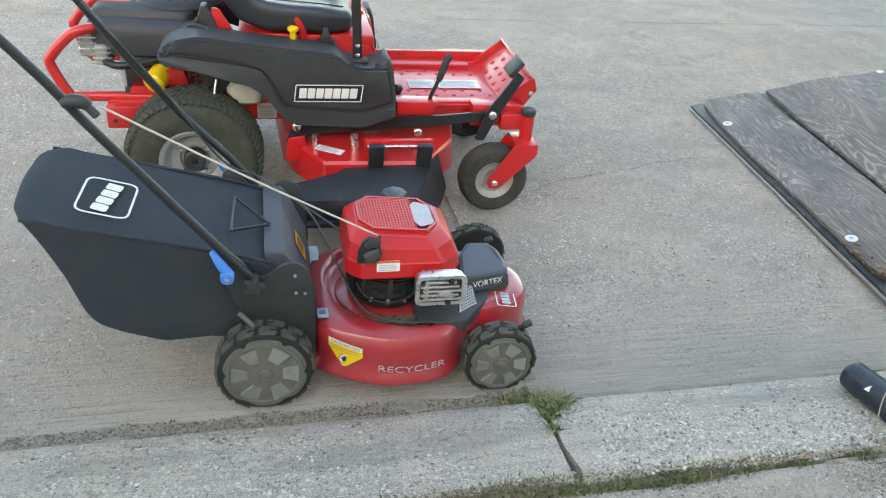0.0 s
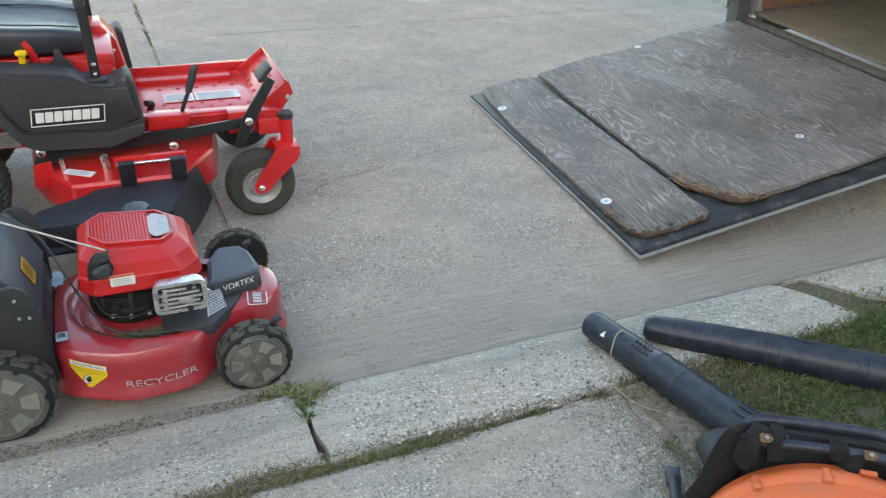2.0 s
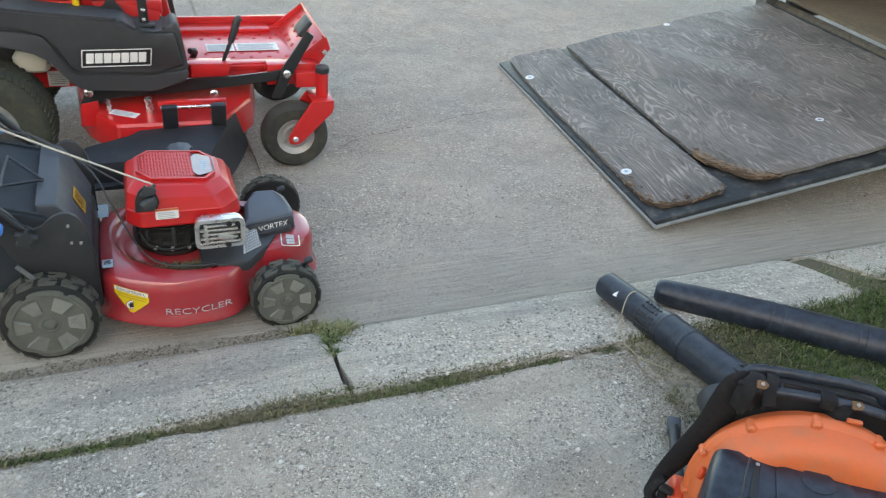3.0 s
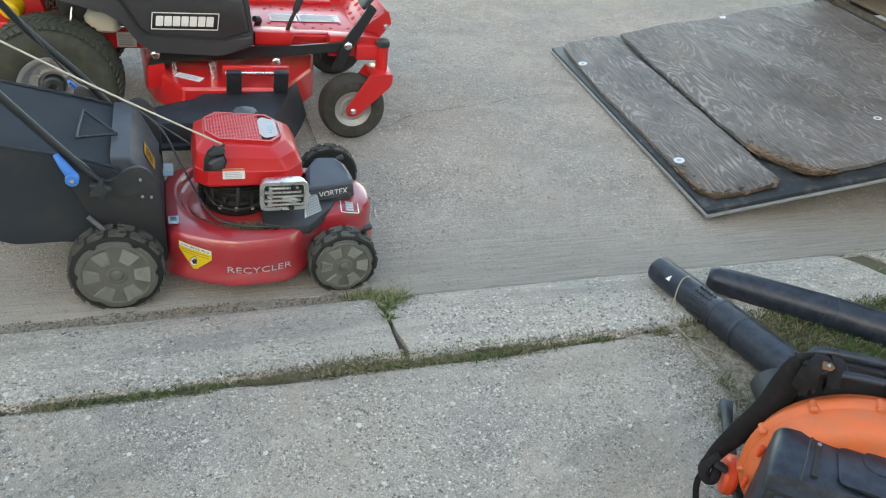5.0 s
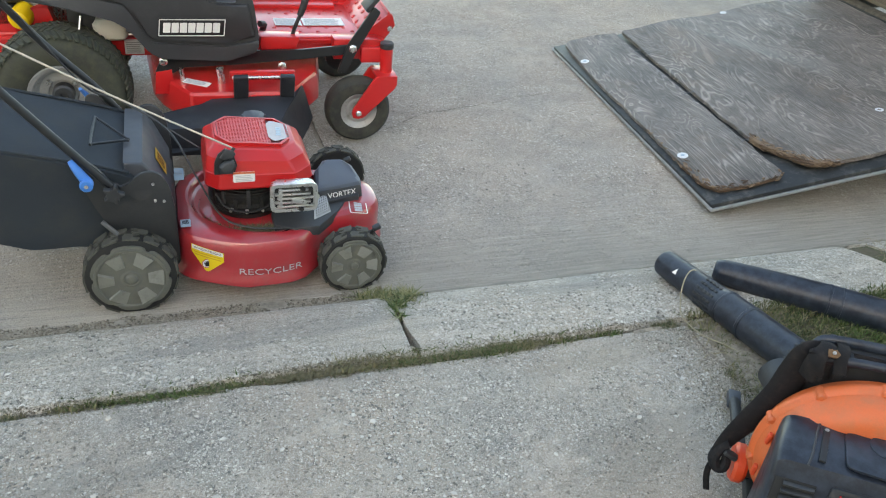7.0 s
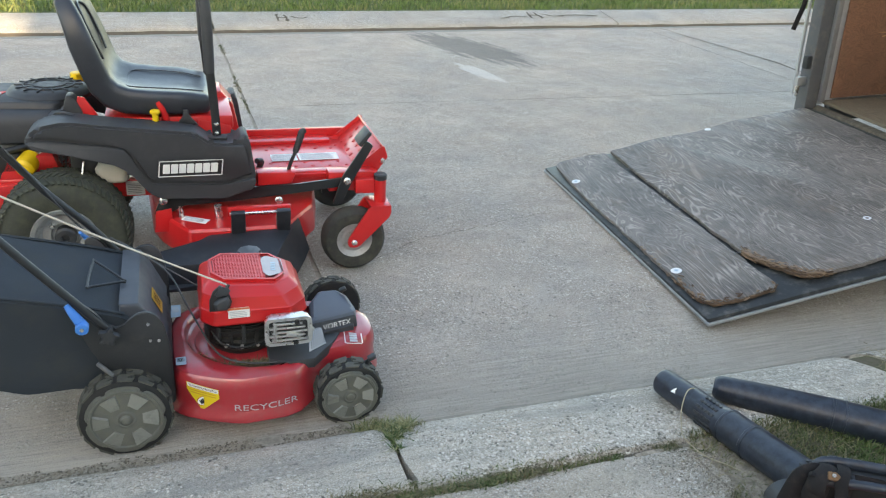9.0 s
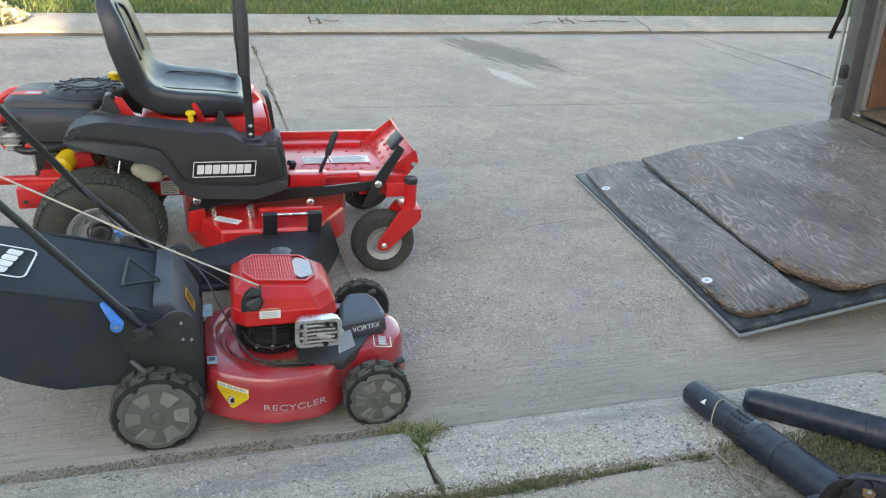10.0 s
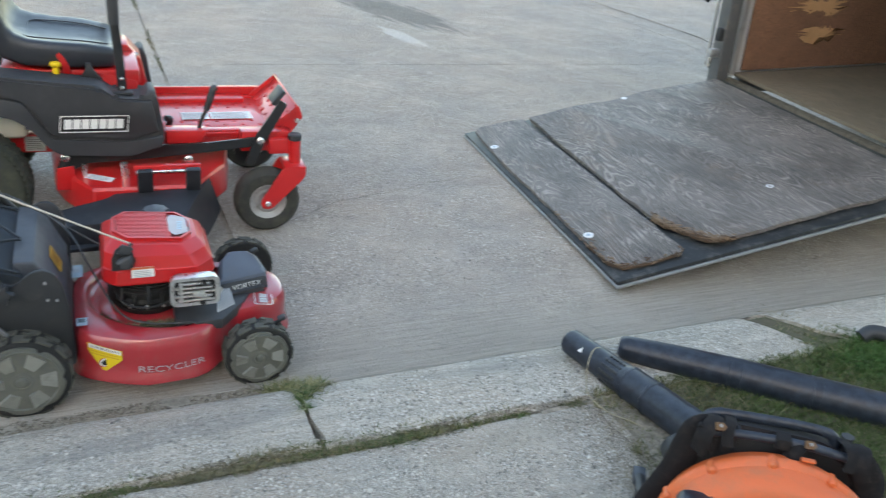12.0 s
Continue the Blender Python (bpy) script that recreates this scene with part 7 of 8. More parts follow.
part("guard_side", prism([(0.66, 0.395), (0.80, 0.40), (0.855, 0.475), (0.84, 0.525), (0.825, 0.525)], -0.27, -0.262, "y", 0.003), RED, guard2)
part("guard_side", prism([(0.66, 0.395), (0.80, 0.40), (0.855, 0.475), (0.84, 0.525), (0.825, 0.525)], 0.222, 0.23, "y", 0.003), RED, guard2)
for i in range(4):
    for j in range(6):
        part("punched_hole", moved(lathe([(0.004, 0), (0.011, 0), (0.009, 0.004), (0.004, 0.003)], (-0.07 + 0.046 * i, -0.21 + 0.07 * j + 0.03 * (i % 2), 0.004), (0, 0, 1), 10), GU), RED_PRINT, guard2)
bolt((0.83, -0.27, 0.462), (0, -1, 0), 0.012, guard2)
# lift pedal linkage on the near side
part("linkage_plate", prism(rounded([(-0.14, 0.30), (-0.10, 0.385), (0.25, 0.40), (0.45, 0.405), (0.66, 0.425), (0.665, 0.385), (0.45, 0.365), (0.2, 0.345), (-0.02, 0.335), (-0.10, 0.295)], 0.012, 3), -0.362, -0.35, "y", 0.003), BLACK_METAL, rider, "black flat-steel deck lift link")
part("pedal_arm", prism(rounded([(0.590, 0.31), (0.628, 0.305), (0.668, 0.395), (0.765, 0.565), (0.735, 0.588), (0.632, 0.43)], 0.008, 2), -0.376, -0.364, "y", 0.003), BLACK_METAL, rider, "black lift pedal arm")
part("pedal_pad", moved(box((0, 0, 0), (0.075, 0.10, 0.02), bevel=0.006), pose(0.728, -0.33, 0.595, 0, -50, 0)), BLACK, rider, "black ribbed pedal pad")
for x, z in ((-0.099, 0.366), (0.362, 0.342), (0.653, 0.412)):
    bolt((x, -0.376, z), (0, -1, 0), 0.017, rider)
part("lift_box", prism([(0.28, 0.40), (0.42, 0.40), (0.44, 0.45), (0.28, 0.455)], -0.345, -0.27, "y", 0.006), RED, rider, "red height selector box")
hl = part("height_lever", sweep([(0.408, -0.30, 0.43), (0.425, -0.30, 0.48), (0.452, -0.295, 0.54)], 0.008, 8), BLACK_METAL, rider, "black height lever with a rubber grip")
part("grip", sweep([(0.445, -0.297, 0.525), (0.462, -0.295, 0.572), (0.475, -0.292, 0.61), (0.49, -0.29, 0.616)], [0.013, 0.015, 0.015, 0.011], 10), BLACK, hl)
part("brake_pedal", sweep([(0.30, -0.19, 0.42), (0.31, -0.2, 0.455), (0.29, -0.22, 0.465)], 0.013, 8), BLACK, rider)
part("mesh_gear", lathe([(0.0, -0.012), (0.05, -0.012), (0.05, 0.012), (0, 0.012)], (0.62, -0.2, 0.31), (0, 1, 0), 20), BLACK_METAL, rider)

# cutting deck and its chute
dk = [(-0.15, -0.25), (-0.115, -0.36), (-0.01, -0.545), (0.375, -0.55), (0.52, -0.33), (0.56, -0.1), (0.56, 0.15), (0.5, 0.42), (0.2, 0.50), (-0.1, 0.45), (-0.18, 0.2)]
dcx, dcy = 0.18, -0.05
cut = part("cutting_deck", rings_to(bmesh.new(), [[(dcx + (x - dcx) * k, dcy + (y - dcy) * k, z) for x, y in rounded(dk, 0.008, 1)] for k, z in ((0.96, 0.182), (0.995, 0.176), (1.0, 0.184), (0.99, 0.24), (0.98, 0.285), (0.965, 0.296), (0.88, 0.30))]), RED, rider, "red welded steel cutting deck", 18)
part("deck_hanger", prism([(-0.14, 0.24), (-0.06, 0.24), (-0.07, 0.34), (-0.13, 0.33)], -0.40, -0.392, "y", 0.002), RED, cut)
dl = part("deck_label", moved(prism(rect(-0.055, -0.02, 0.055, 0.02), 0, 0.001, "z", 0), pose(0.02, -0.44, 0.3015, 3, 0, -32)), WHITE, cut, "white deck label with small print")
fine_lines(-0.045, 0.045, -0.015, 0.016, 4, dl, pose(0.02, -0.44, 0.3028, 3, 0, -32), PALE_GREY)
part("deck_spout", rod((0.118, -0.44, 0.265), (0.110, -0.445, 0.362), 0.016, 0.015, 16), STEEL, cut, "shiny steel washout tube")
part("deck_pin", rod((-0.03, -0.40, 0.28), (-0.035, -0.40, 0.345), 0.01, seg=10), STEEL, cut)
hinge = part("chute_hinge", box((0.267, -0.52, 0.362), (0.25, 0.025, 0.036), bevel=0.004), RED, cut, "red chute hinge bar")
part("hinge_rod", rod((0.15, -0.537, 0.358), (0.385, -0.537, 0.358), 0.006), STEEL, hinge)
bm = bmesh.new()
rows = []
for y, z, x0, x1 in ((-0.45, 0.294, 0.11, 0.432), (-0.53, 0.288, 0.09, 0.398), (-0.58, 0.280, 0.03, 0.376), (-0.63, 0.266, -0.12, 0.348), (-0.68, 0.250, -0.17, 0.322), (-0.706, 0.236, -0.175, 0.310), (-0.718, 0.20, -0.175, 0.325), (-0.722, 0.14, -0.17, 0.345)):
    rows.append([(x0 + (x1 - x0) * t, y + 0.02 * abs(t - 0.5), z - 0.012 * (1 - t) - (0.008 * max(0, t - 0.85) / 0.15)) for t in np.linspace(0, 1, 12)])
rings_to(bm, rows, False, False)
made = bmesh.ops.extrude_face_region(bm, geom=list(bm.faces))["geom"]
bmesh.ops.translate(bm, verts=[g for g in made if isinstance(g, bmesh.types.BMVert)], vec=(0, 0.004, -0.008))
chute = part("discharge_chute", bm, CHUTE, rider, "dark rubber grass discharge chute")
bm = bmesh.new()
rings_to(bm, [[(0.434 + 0.045 * d, -0.44, 0.288 - 0.15 * d), (0.398 + 0.05 * d, -0.53, 0.282 - 0.15 * d), (0.348 + 0.055 * d, -0.63, 0.261 - 0.14 * d), (0.310 + 0.05 * d, -0.705, 0.232 - 0.12 * d)] for d in (0.0, 0.15, 1.0)], False, False)
made = bmesh.ops.extrude_face_region(bm, geom=list(bm.faces))["geom"]
bmesh.ops.translate(bm, verts=[g for g in made if isinstance(g, bmesh.types.BMVert)], vec=(-0.007, 0.002, -0.001))
part("chute_side", bm, CHUTE, chute)
for x in (0.182, 0.36):
    part("chute_strap", box((x, -0.545, 0.322), (0.056, 0.026, 0.105), (14, 0, 0), 0.005), CHUTE, chute)
part("chute_flap", prism([(-0.12, -0.52), (0.06, -0.50), (0.14, -0.56), (0.05, -0.72), (-0.12, -0.76), (-0.18, -0.72)], 0.145, 0.155, "z", 0.003), CHUTE, chute)


# ---- backpack blower ----
BL = pose(0.412, 0.544, 0.062, 0, 0, -35) @ Matrix.Diagonal((1, 1, 0.945, 1))
blower = thing("backpack_blower", "orange and black backpack leaf blower on the driveway edge", "leaf blower", BL)
FC = Vector((0.0, 0.0, 0.242))
hous = part("fan_housing", lathe([(0.10, 0.075), (0.20, 0.07), (0.225, 0.055), (0.232, 0.03), (0.24, 0.026), (0.243, 0.015), (0.24, 0.006), (0.232, 0.0), (0.227, -0.03), (0.214, -0.05), (0.188, -0.062), (0.12, -0.066)], FC, (0, 1, 0), 72), ORANGE, blower, "scuffed orange plastic fan housing")
for k in range(-3, 4):
    a = math.radians(90 + 8 + 31 * k)
    d = Vector((math.cos(a), 0, math.sin(a)))
    p = FC + d * 0.236
    part("screw_boss", moved(rod((0, -0.006, 0), (0, 0.028, 0), 0.0108, seg=12, bevel=0.005), Matrix.Translation(p)), ORANGE, hous)
part("housing_tab", box((0.04, 0.024, 0.489), (0.03, 0.012, 0.006), bevel=0.002), ORANGE, hous)
cov_rows = []
for y, x0, x1, z1, r in ((-0.03, -0.20, 0.21, 0.376, 0.03), (-0.038, -0.214, 0.215, 0.390, 0.03), (-0.085, -0.226, 0.22, 0.399, 0.03), (-0.15, -0.236, 0.22, 0.397, 0.03), (-0.178, -0.238, 0.22, 0.386, 0.03), (-0.194, -0.238, 0.218, 0.358, 0.04), (-0.206, -0.232, 0.214, 0.28, 0.04), (-0.212, -0.222, 0.21, 0.15, 0.04), (-0.212, -0.21, 0.205, 0.06, 0.03)):
    cov_rows.append([(x, y, z) for x, z in rounded(rect(x0, 0.03, x1, z1), r, 6)])
cover = part("engine_cover", rings_to(bmesh.new(), cov_rows), BLUE_BLACK, blower, "scuffed blue-black engine cover")
part("cover_seam", sweep([(-0.142, -0.042, 0.391), (-0.155, -0.085, 0.3995), (-0.168, -0.15, 0.3975), (-0.176, -0.178, 0.3865)], 0.0025, 6), CHARCOAL, cover)
# the slot's shade is drawn as a black bar
part("cover_slot", box((-0.143, -0.118, 0.3975), (0.014, 0.105, 0.006), (0, 0, -10), bevel=0.002), INK_AND_SHADE, cover, "moulded slot drawn as a black bar for its shade")
part("slot_screw", rod((-0.135, -0.074, 0.3985), (-0.135, -0.074, 0.402), 0.0045, seg=12), RIM, cover)
pan = part("filter_lid", moved(prism(rounded(rect(-0.075, -0.058, 0.075, 0.05), 0.018), 0, 0.006, "z", 0.002), pose(-0.028, -0.118, 0.3965, 0, 0, -4)), BLUE_BLACK, cover, "blue-black air filter lid")
part("lid_knob", lathe([(0.034, -0.002), (0.033, 0.004), (0.028, 0.006), (0, 0.006)], (-0.02, -0.085, 0.4005), (0, 0, 1), 24), BLUE_BLACK, pan)
part("lid_front", moved(prism(rounded(rect(-0.07, -0.03, 0.07, 0.04), 0.01), 0, 0.008, "z", 0.003), pose(-0.055, -0.199, 0.322, 80, 0, 0)), BLACK, cover)
lp = part("maker_plate", moved(prism([(-0.062, -0.035), (0.05, -0.035), (0.07, 0.03), (-0.062, 0.03)], 0, 0.0015, "z", 0), pose(-0.062, -0.2085, 0.332, 80, 0, 0) @ Matrix.Diagonal((0.75, 0.75, 1, 1))), INK_AND_SHADE, cover, "black maker's plate with red edges")
PM = pose(-0.062, -0.2105, 0.3325, 80, 0, 0) @ Matrix.Diagonal((0.75, 0.75, 1, 1))
part("plate_mark", moved(moved(plain_bars(-0.034, 0.038, -0.008, 0.008, 4, 0.003), PM @ pose(0, 0.012, 0)), Matrix()), WHITE, lp)
part("plate_slashes", moved(moved(plain_bars(-0.05, -0.037, -0.008, 0.008, 3, 0.002), PM @ pose(0, 0.012, 0)), Matrix()), WHITE, lp)
part("plate_edge", moved(prism([(-0.062, -0.035), (-0.057, -0.035), (-0.057, 0.03), (-0.062, 0.03)], 0, 0.001, "z", 0), PM), RED_PRINT, lp)
part("plate_edge", moved(prism([(0.045, -0.035), (0.05, -0.035), (0.07, 0.03), (0.064, 0.03)], 0, 0.001, "z", 0), PM), RED_PRINT, lp)
part("plate_small_mark", moved(plain_bars(-0.04, 0.01, -0.024, -0.012, 4, 0.003), PM), WHITE, lp)
# black plate stands for the shade behind the louvres
part("grille_bed", moved(box((0, 0, 0), (0.08, 0.15, 0.01), bevel=0.003), pose(-0.189, -0.203, 0.277, 82, 0, 0)), INK_AND_SHADE, cover)
for k in range(8):
    part("louvre", moved(box((0.006, -0.06 + 0.018 * k, 0.007), (0.06, 0.008, 0.01), (25, 0, 0), 0.002), pose(-0.189, -0.205, 0.277, 82, 0, 0)), BLACK, cover, "black cooling louvre")
part("stop_switch", moved(box((-0.022, -0.025, 0.012), (0.03, 0.02, 0.014), bevel=0.003), pose(-0.189, -0.205, 0.277, 82, 0, 0)), ORANGE_RED, cover, "orange-red switch")
part("red_clip", box((-0.222, -0.035, 0.300), (0.010, 0.016, 0.03), (0, 8, 0), 0.004), ORANGE_RED, blower, "orange-red latch clip")
part("red_clip", box((-0.230, -0.055, 0.215), (0.010, 0.016, 0.03), (0, 4, 0), 0.004), ORANGE_RED, blower)
# back frame
part("back_plate", prism(rounded([(-0.21, 0.0), (0.21, 0.0), (0.20, 0.30), (0.17, 0.46), (0.08, 0.50), (-0.12, 0.50), (-0.18, 0.45), (-0.20, 0.3)], 0.04, 4), 0.09, 0.115, "y", 0.006), BLACK, blower, "black plastic back plate")
for k in range(4):
    part("back_rib", box((-0.165 + 0.022 * k, 0.082, 0.425 + 0.014 * k), (0.008, 0.02, 0.06), bevel=0.002), BLACK, blower)
part("base", box((0.0, 0.0, 0.02), (0.40, 0.24, 0.036), bevel=0.012), BLACK, blower, "black base frame resting on the ground")
part("top_handle", sweep([(-0.165, 0.105, 0.475), (-0.165, 0.108, 0.492), (-0.14, 0.11, 0.505), (-0.03, 0.112, 0.512), (0.07, 0.11, 0.514), (0.105, 0.108, 0.502), (0.11, 0.10, 0.475)], 0.013, 10, 5, flat=0.75), BLUE_BLACK, blower, "black carrying handle bar")
part("frame_bar", sweep([(-0.16, 0.06, 0.485), (-0.07, 0.062, 0.496), (0.04, 0.062, 0.499), (0.13, 0.06, 0.49)], 0.011, 10), BLUE_BLACK, blower)
part("bar_wrap", box((-0.01, 0.062, 0.498), (0.034, 0.034, 0.032), bevel=0.006), STRAP, blower, "black webbing loop")
part("frame_post", rod((-0.135, 0.11, 0.42), (-0.135, 0.115, 0.51), 0.014), BLACK, blower)
part("frame_post", rod((0.135, 0.11, 0.42), (0.135, 0.115, 0.51), 0.014), BLACK, blower)
for x in (-0.148, 0.04):
    b = part("buckle", moved(prism(rounded([(-0.010, -0.010), (0.008, -0.007), (0.014, 0.004), (0.003, 0.012), (-0.006, 0.007), (-0.012, 0.009)], 0.002), 0, 0.006, "z", 0.002), pose(x, 0.045, 0.513, 35, 10, 0)), RUST, blower, "rusty strap buckle")
    part("buckle_rivet", lathe([(0.0016, 0), (0.0038, 0), (0.0038, 0.004), (0.0016, 0.004)], (x, 0.041, 0.520), (0, -0.5, 0.85), 12, caps=False), RIM, b)
    part("strap_end", sweep([(x - 0.005, 0.075, 0.49), (x - 0.02, 0.055, 0.50), (x - 0.03, 0.045, 0.47), (x - 0.03, 0.05, 0.43)], 0.02, 10, flat=0.25), STRAP, blower)
for s in (-1, 1):
    k = 1 if s < 0 else 0.9
    part("shoulder_strap", sweep([(s * 0.14 - 0.02, 0.09, 0.482), (s * 0.17 - 0.015, 0.08, 0.474), (s * 0.195, 0.08, 0.42), (s * 0.21, 0.075, 0.34), (s * 0.246, 0.062, 0.26), (s * 0.278, 0.048, 0.195), (s * 0.296, 0.035, 0.15)],
         [0.026, 0.035, 0.038 * k, 0.038 * k, 0.033, 0.024, 0.017], 14, flat=0.42, up=(0, 1, 0)), STRAP, blower, "padded black shoulder strap, frayed and dusty")
    part("strap_clip", box((s * 0.165 - 0.012, 0.052, 0.500), (0.03, 0.012, 0.016), (30, 20, 0), bevel=0.004), STRAP, blower, "black strap adjuster")
    part("strap_web", sweep([(s * 0.15, 0.10, 0.502), (s * 0.155, 0.07, 0.516), (s * 0.16 - 0.01, 0.045, 0.508), (s * 0.165 - 0.01, 0.035, 0.48), (s * 0.165, 0.04, 0.45)], 0.017, 8, 4, flat=0.2), STRAP, blower, "folded black webbing over the strap")
    part("strap_web", sweep([(s * 0.12, 0.10, 0.508), (s * 0.125, 0.06, 0.52), (s * 0.13, 0.04, 0.505), (s * 0.125, 0.03, 0.475)], 0.013, 8, 4, flat=0.22), STRAP, blower)
part("strap_loop", sweep([(-0.276, 0.036, 0.19), (-0.292, 0.034, 0.165), (-0.300, 0.028, 0.138), (-0.290, 0.020, 0.118), (-0.275, 0.020, 0.120), (-0.272, 0.028, 0.142), (-0.282, 0.034, 0.158)], [0.013, 0.018, 0.021, 0.021, 0.020, 0.019, 0.010], 10, 4, flat=0.65), STRAP, blower)
part("strap_slide", box((-0.268, 0.022, 0.165), (0.034, 0.02, 0.014), (0, 25, 0), bevel=0.004), BLACK, blower, "black plastic strap slide")
part("strap_tail", sweep([(-0.296, 0.034, 0.13), (-0.302, 0.03, 0.10), (-0.298, 0.034, 0.06), (-0.288, 0.03, 0.02)], 0.0075, 8, 4, flat=0.25), STRAP, blower, "loose end of black webbing")
knob = part("throttle_knob", moved(lathe([(0.0, -0.016), (0.042, -0.016), (0.049, -0.008), (0.049, 0.008), (0.042, 0.016), (0, 0.016)], (0, 0, 0), (1, 0, 0), 22), pose(-0.238, 0.05, 0.120)), ORANGE_RED, blower, "orange-red throttle knob")
part("knob_core", rod((-0.238, 0.05, 0.12), (-0.19, 0.05, 0.12), 0.03, seg=16), BLACK, knob)
part("throttle_arm", sweep([(-0.215, 0.05, 0.08), (-0.222, 0.16, 0.075), (-0.224, 0.28, 0.055), (-0.224, 0.38, 0.035)], 0.016, 10, flat=0.6), INK_AND_SHADE, blower, "black throttle arm lying on the concrete")
part("arm_end", box((-0.224, 0.385, 0.03), (0.036, 0.06, 0.026), bevel=0.006), SLATE, blower, "grey arm end pad")
part("elbow_hose", sweep([(0.10, 0.16, 0.06), (-0.02, 0.25, 0.10), (-0.10, 0.36, 0.12), (-0.13, 0.44, 0.125)], 0.056, 20), BLACK, blower, "black flexible elbow hose")


# tube joined to the blower, in world metres
inv = BL.inverted()
A, B = Vector((0.70, 0.95, 0.155)), Vector((0.6239, 1.655, 0.087))


def on(t):
    return A.lerp(B, t)


tube = part("blower_tube", moved(sweep([on(0.0), on(0.3), on(0.55), on(0.62), on(0.9), on(0.975), on(0.99), on(1.0)], [0.057, 0.056, 0.055, 0.05, 0.047, 0.046, 0.0425, 0.034], 32, 4), inv), BLUE_BLACK, blower, "long blue-black plastic blower tube")
# black disc painted for the shaded hollow of the tube
part("tube_bore", moved(rod(on(0.995), on(1.002), 0.028, seg=28), inv), INK_AND_SHADE, tube)
part("tube_collar", moved(lathe([(0.054, 0), (0.058, 0.003), (0.058, 0.012), (0.054, 0.016)], on(0.40), B - A, 32, caps=False), inv), BLUE_BLACK, tube)
part("tube_collar", moved(lathe([(0.053, 0), (0.0565, 0.003), (0.0565, 0.01), (0.053, 0.014)], on(0.54), B - A, 32, caps=False), inv), BLUE_BLACK, tube)
d_ = (B - A).normalized()
side_ = d_.cross(Vector((0, 0, 1))).normalized()
for j in range(5):
    for i in range(6):
        ang = math.radians(95 + 24 * i)
        nrm = side_ * math.cos(ang) + d_.cross(side_) * -math.sin(ang)
        c = on(0.60 + 0.022 * j) + nrm * 0.0515
        q = nrm.to_track_quat("Z", "Y").to_matrix().to_4x4()
        part("grip_stud", moved(box((0, 0, 0), (0.014, 0.010, 0.005), bevel=0.0015), inv @ Matrix.Translation(c) @ q), BLACK, tube)
for i in range(5):
    for j in range(5):
        ang = math.radians(60 + 26 * i)
        nrm = side_ * math.cos(ang) + d_.cross(side_) * -math.sin(ang)
        c = on(0.06 + 0.018 * j) + nrm * 0.058
        q = nrm.to_track_quat("Z", "Y").to_matrix().to_4x4()
        part("grip_stud", moved(box((0, 0, 0), (0.016, 0.009, 0.006), bevel=0.0015), inv @ Matrix.Translation(c) @ q), BLACK, tube)
mk = on(0.86) + (Vector((-0.62, -0.45, 0.64)).normalized()) * 0.0475
q = Vector((-0.62, -0.45, 0.64)).to_track_quat("Z", "Y").to_matrix().to_4x4()
part("paint_fleck", moved(prism(ragged([(-0.024, -0.012), (0.004, -0.014), (0.024, -0.004), (0.012, 0.006), (0.002, 0.014), (-0.012, 0.004)], 0.005, 4, 0.004), 0, 0.001, "z", 0), inv @ Matrix.Translation(mk) @ q), WHITE, tube, "white paint fleck")

spare = thing("loose_blower_tube", "loose tapered blue-black blower tube lying on the grass", "blower tube", Matrix())
C = [Vector((0.768, 1.562, 0.101)), Vector((0.776, 1.555, 0.101)), Vector((0.795, 1.538, 0.100)), Vector((0.895, 1.456, 0.098)), Vector((1.05, 1.328, 0.098)), Vector((1.295, 1.118, 0.099)), Vector((1.615, 0.858, 0.10)), Vector((1.945, 0.60, 0.10))]
sp = part("tube", sweep(C, [0.030, 0.038, 0.043, 0.051, 0.057, 0.060, 0.062, 0.063], 32, 5), BLUE_BLACK, spare, "blue-black tapered plastic tube")
# solid black disc in place of the dark tube inside
part("tube_mouth", rod(C[0] - (C[1] - C[0]).normalized() * 0.001, C[0] + (C[1] - C[0]).normalized() * 0.004, 0.025, seg=24), INK_AND_SHADE, sp)
for t, r in ((0.0, 0.0565), (0.09, 0.057), (0.62, 0.0595), (0.68, 0.0595)):
    p = C[4].lerp(C[5], t / 0.75)
    part("tube_band", lathe([(r - 0.002, 0), (r + 0.0022, 0.002), (r + 0.0022, 0.008), (r - 0.002, 0.01)], p, C[5] - C[4], 32, caps=False), BLUE_BLACK, sp)

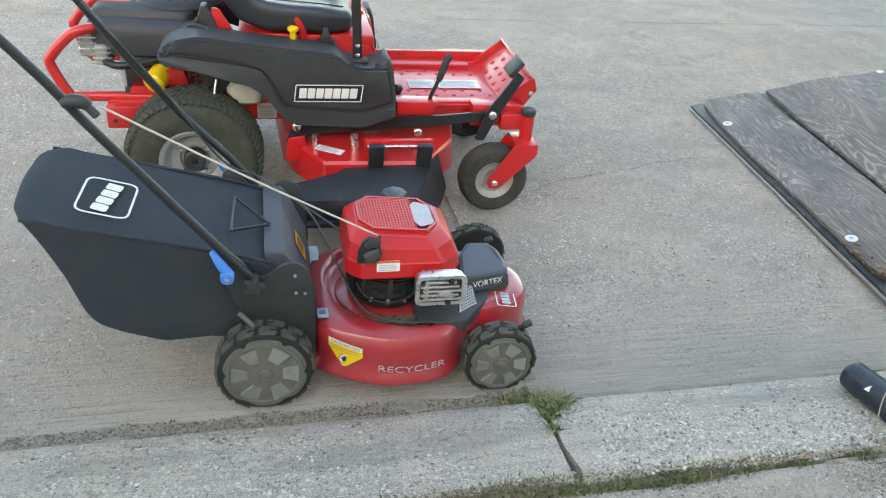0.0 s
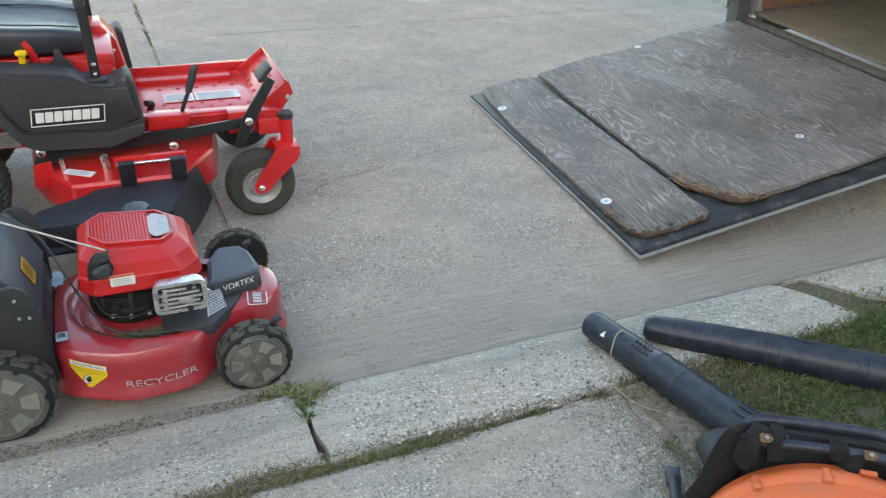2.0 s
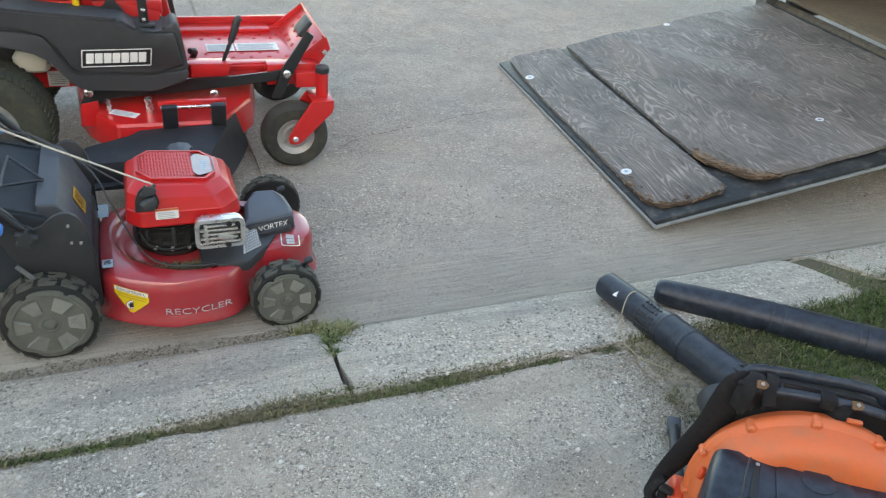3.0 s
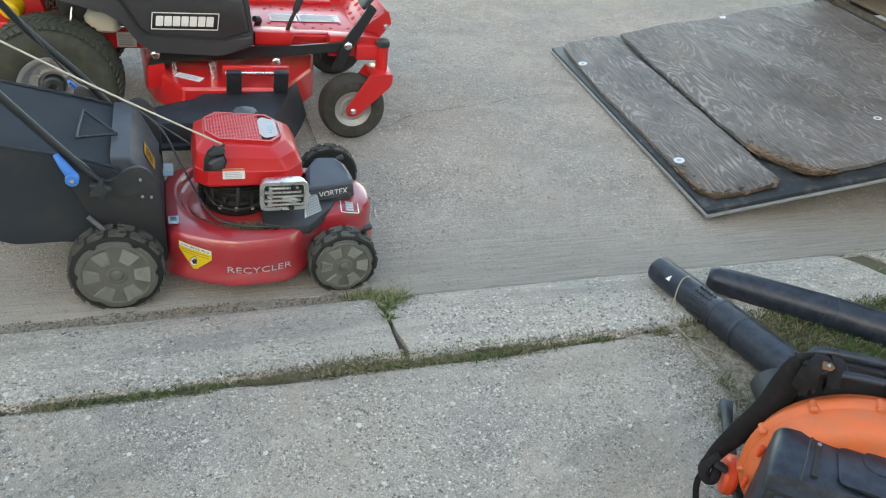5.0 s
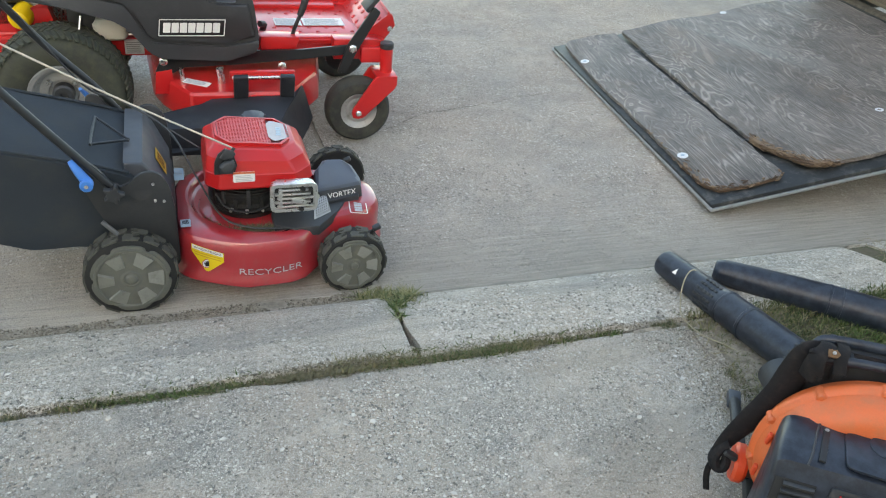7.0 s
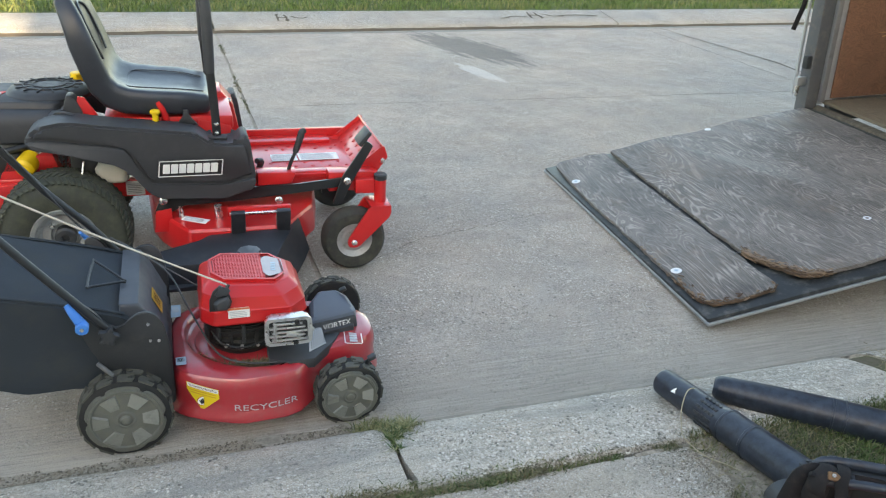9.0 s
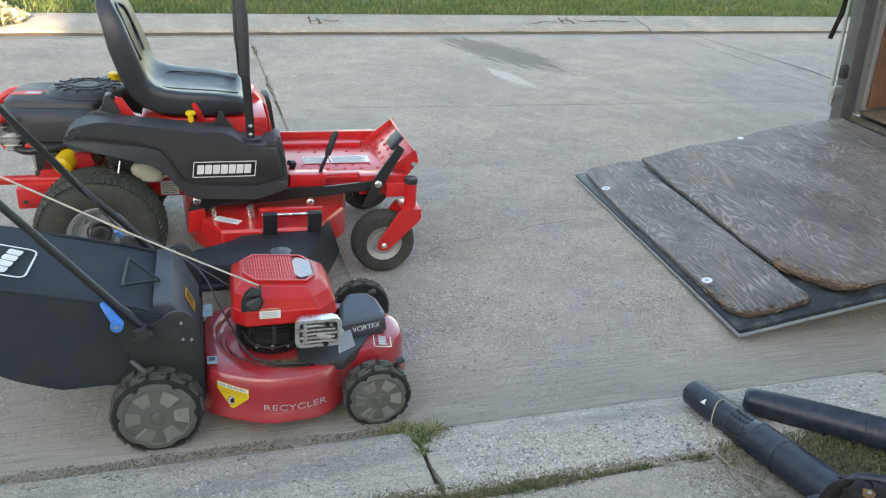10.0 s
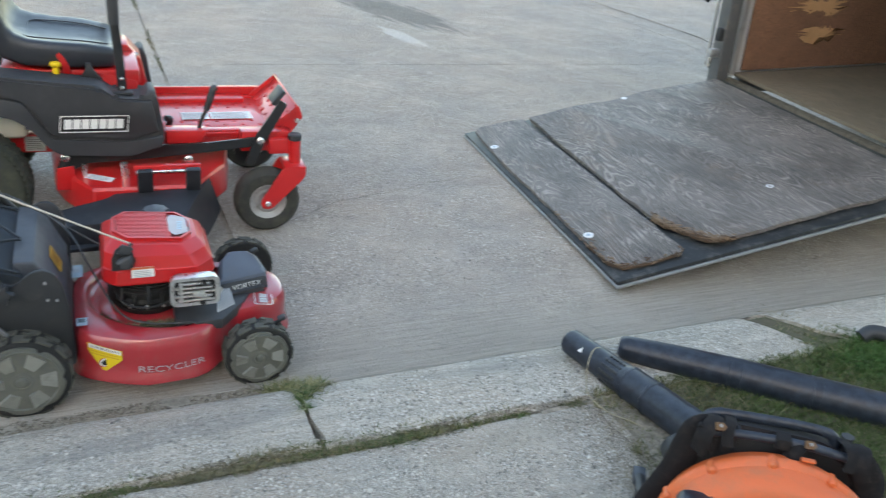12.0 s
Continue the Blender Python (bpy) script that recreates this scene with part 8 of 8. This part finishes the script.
stalk = thing("dry_stalk", "long dry grass stalk caught over the tube", "stalk", Matrix())
part("stem", sweep([(0.665, 1.50, 0.128), (0.635, 1.505, 0.152), (0.60, 1.49, 0.15), (0.565, 1.455, 0.12), (0.548, 1.42, 0.085), (0.52, 1.36, 0.082), (0.535, 1.275, 0.078), (0.575, 1.22, 0.08), (0.60, 1.185, 0.078)], 0.0019, 6), STALK, stalk)
scrap = thing("black_hose_end", "short bent black hose end lying in grass", "hose", Matrix())
part("hose", sweep([(1.79, 1.40, 0.075), (1.83, 1.39, 0.10), (1.88, 1.34, 0.10), (1.93, 1.24, 0.09), (2.05, 1.15, 0.085)], 0.03, 14), BLACK, scrap)

# pale shrub leaves in the sun across the street
shrub = thing("pale_shrub", "low pale yellow shrub in sunlight at the far kerb", "shrub", Matrix())
bm = bmesh.new()
for k in range(26):
    p0 = Vector((-3.35 + 0.6 * rng.uniform(-1, 1), 8.75 + 0.25 * rng.uniform(-1, 1), 0.05))
    sweep([p0, p0 + Vector((0.15 * rng.uniform(-1, 1), 0.15 * rng.uniform(-1, 1), 0.2)), p0 + Vector((0.3 * rng.uniform(-1, 1), 0.3 * rng.uniform(-1, 1), 0.4))], [0.012, 0.008, 0.004], 5, 3, bm=bm)
part("stem", bm, STALK, shrub, kind="stuff")
leaf_v, leaf_f = [], []
for k in range(2600):
    a, b_ = rng.uniform(0, 2 * math.pi), rng.uniform(0, 1)
    rad = 0.95 * math.sqrt(rng.uniform(0, 1))
    hgt = 0.5 * (1 - (rad / 1.0) ** 2) * b_ * (0.7 + 0.6 * abs(noise.noise((a, rad * 3, 2))))
    c = Vector((-3.45 + rad * math.cos(a) * 1.05, 8.8 + rad * math.sin(a) * 0.52, 0.06 + hgt))
    e = Euler((rng.uniform(0, 6), rng.uniform(0, 6), rng.uniform(0, 6))).to_matrix()
    w, h = rng.uniform(0.02, 0.045), rng.uniform(0.035, 0.07)
    i0 = len(leaf_v)
    for u, v, z in ((-w, 0, 0), (0, -h, 0.006), (w, 0, 0), (0, h, 0.006), (0, 0, -0.008)):
        leaf_v.append(tuple(c + e @ Vector((u, v, z))))
    leaf_f += [(i0, i0 + 1, i0 + 4), (i0 + 1, i0 + 2, i0 + 4), (i0 + 2, i0 + 3, i0 + 4), (i0 + 3, i0, i0 + 4)]
me = bpy.data.meshes.new("leaves")
me.from_pydata(leaf_v, [], leaf_f)
me.materials.append(SHRUB)
lv = new("leaves", me)
lv.parent = shrub
tagged(lv, "pale yellow-green leaves", kind="stuff")
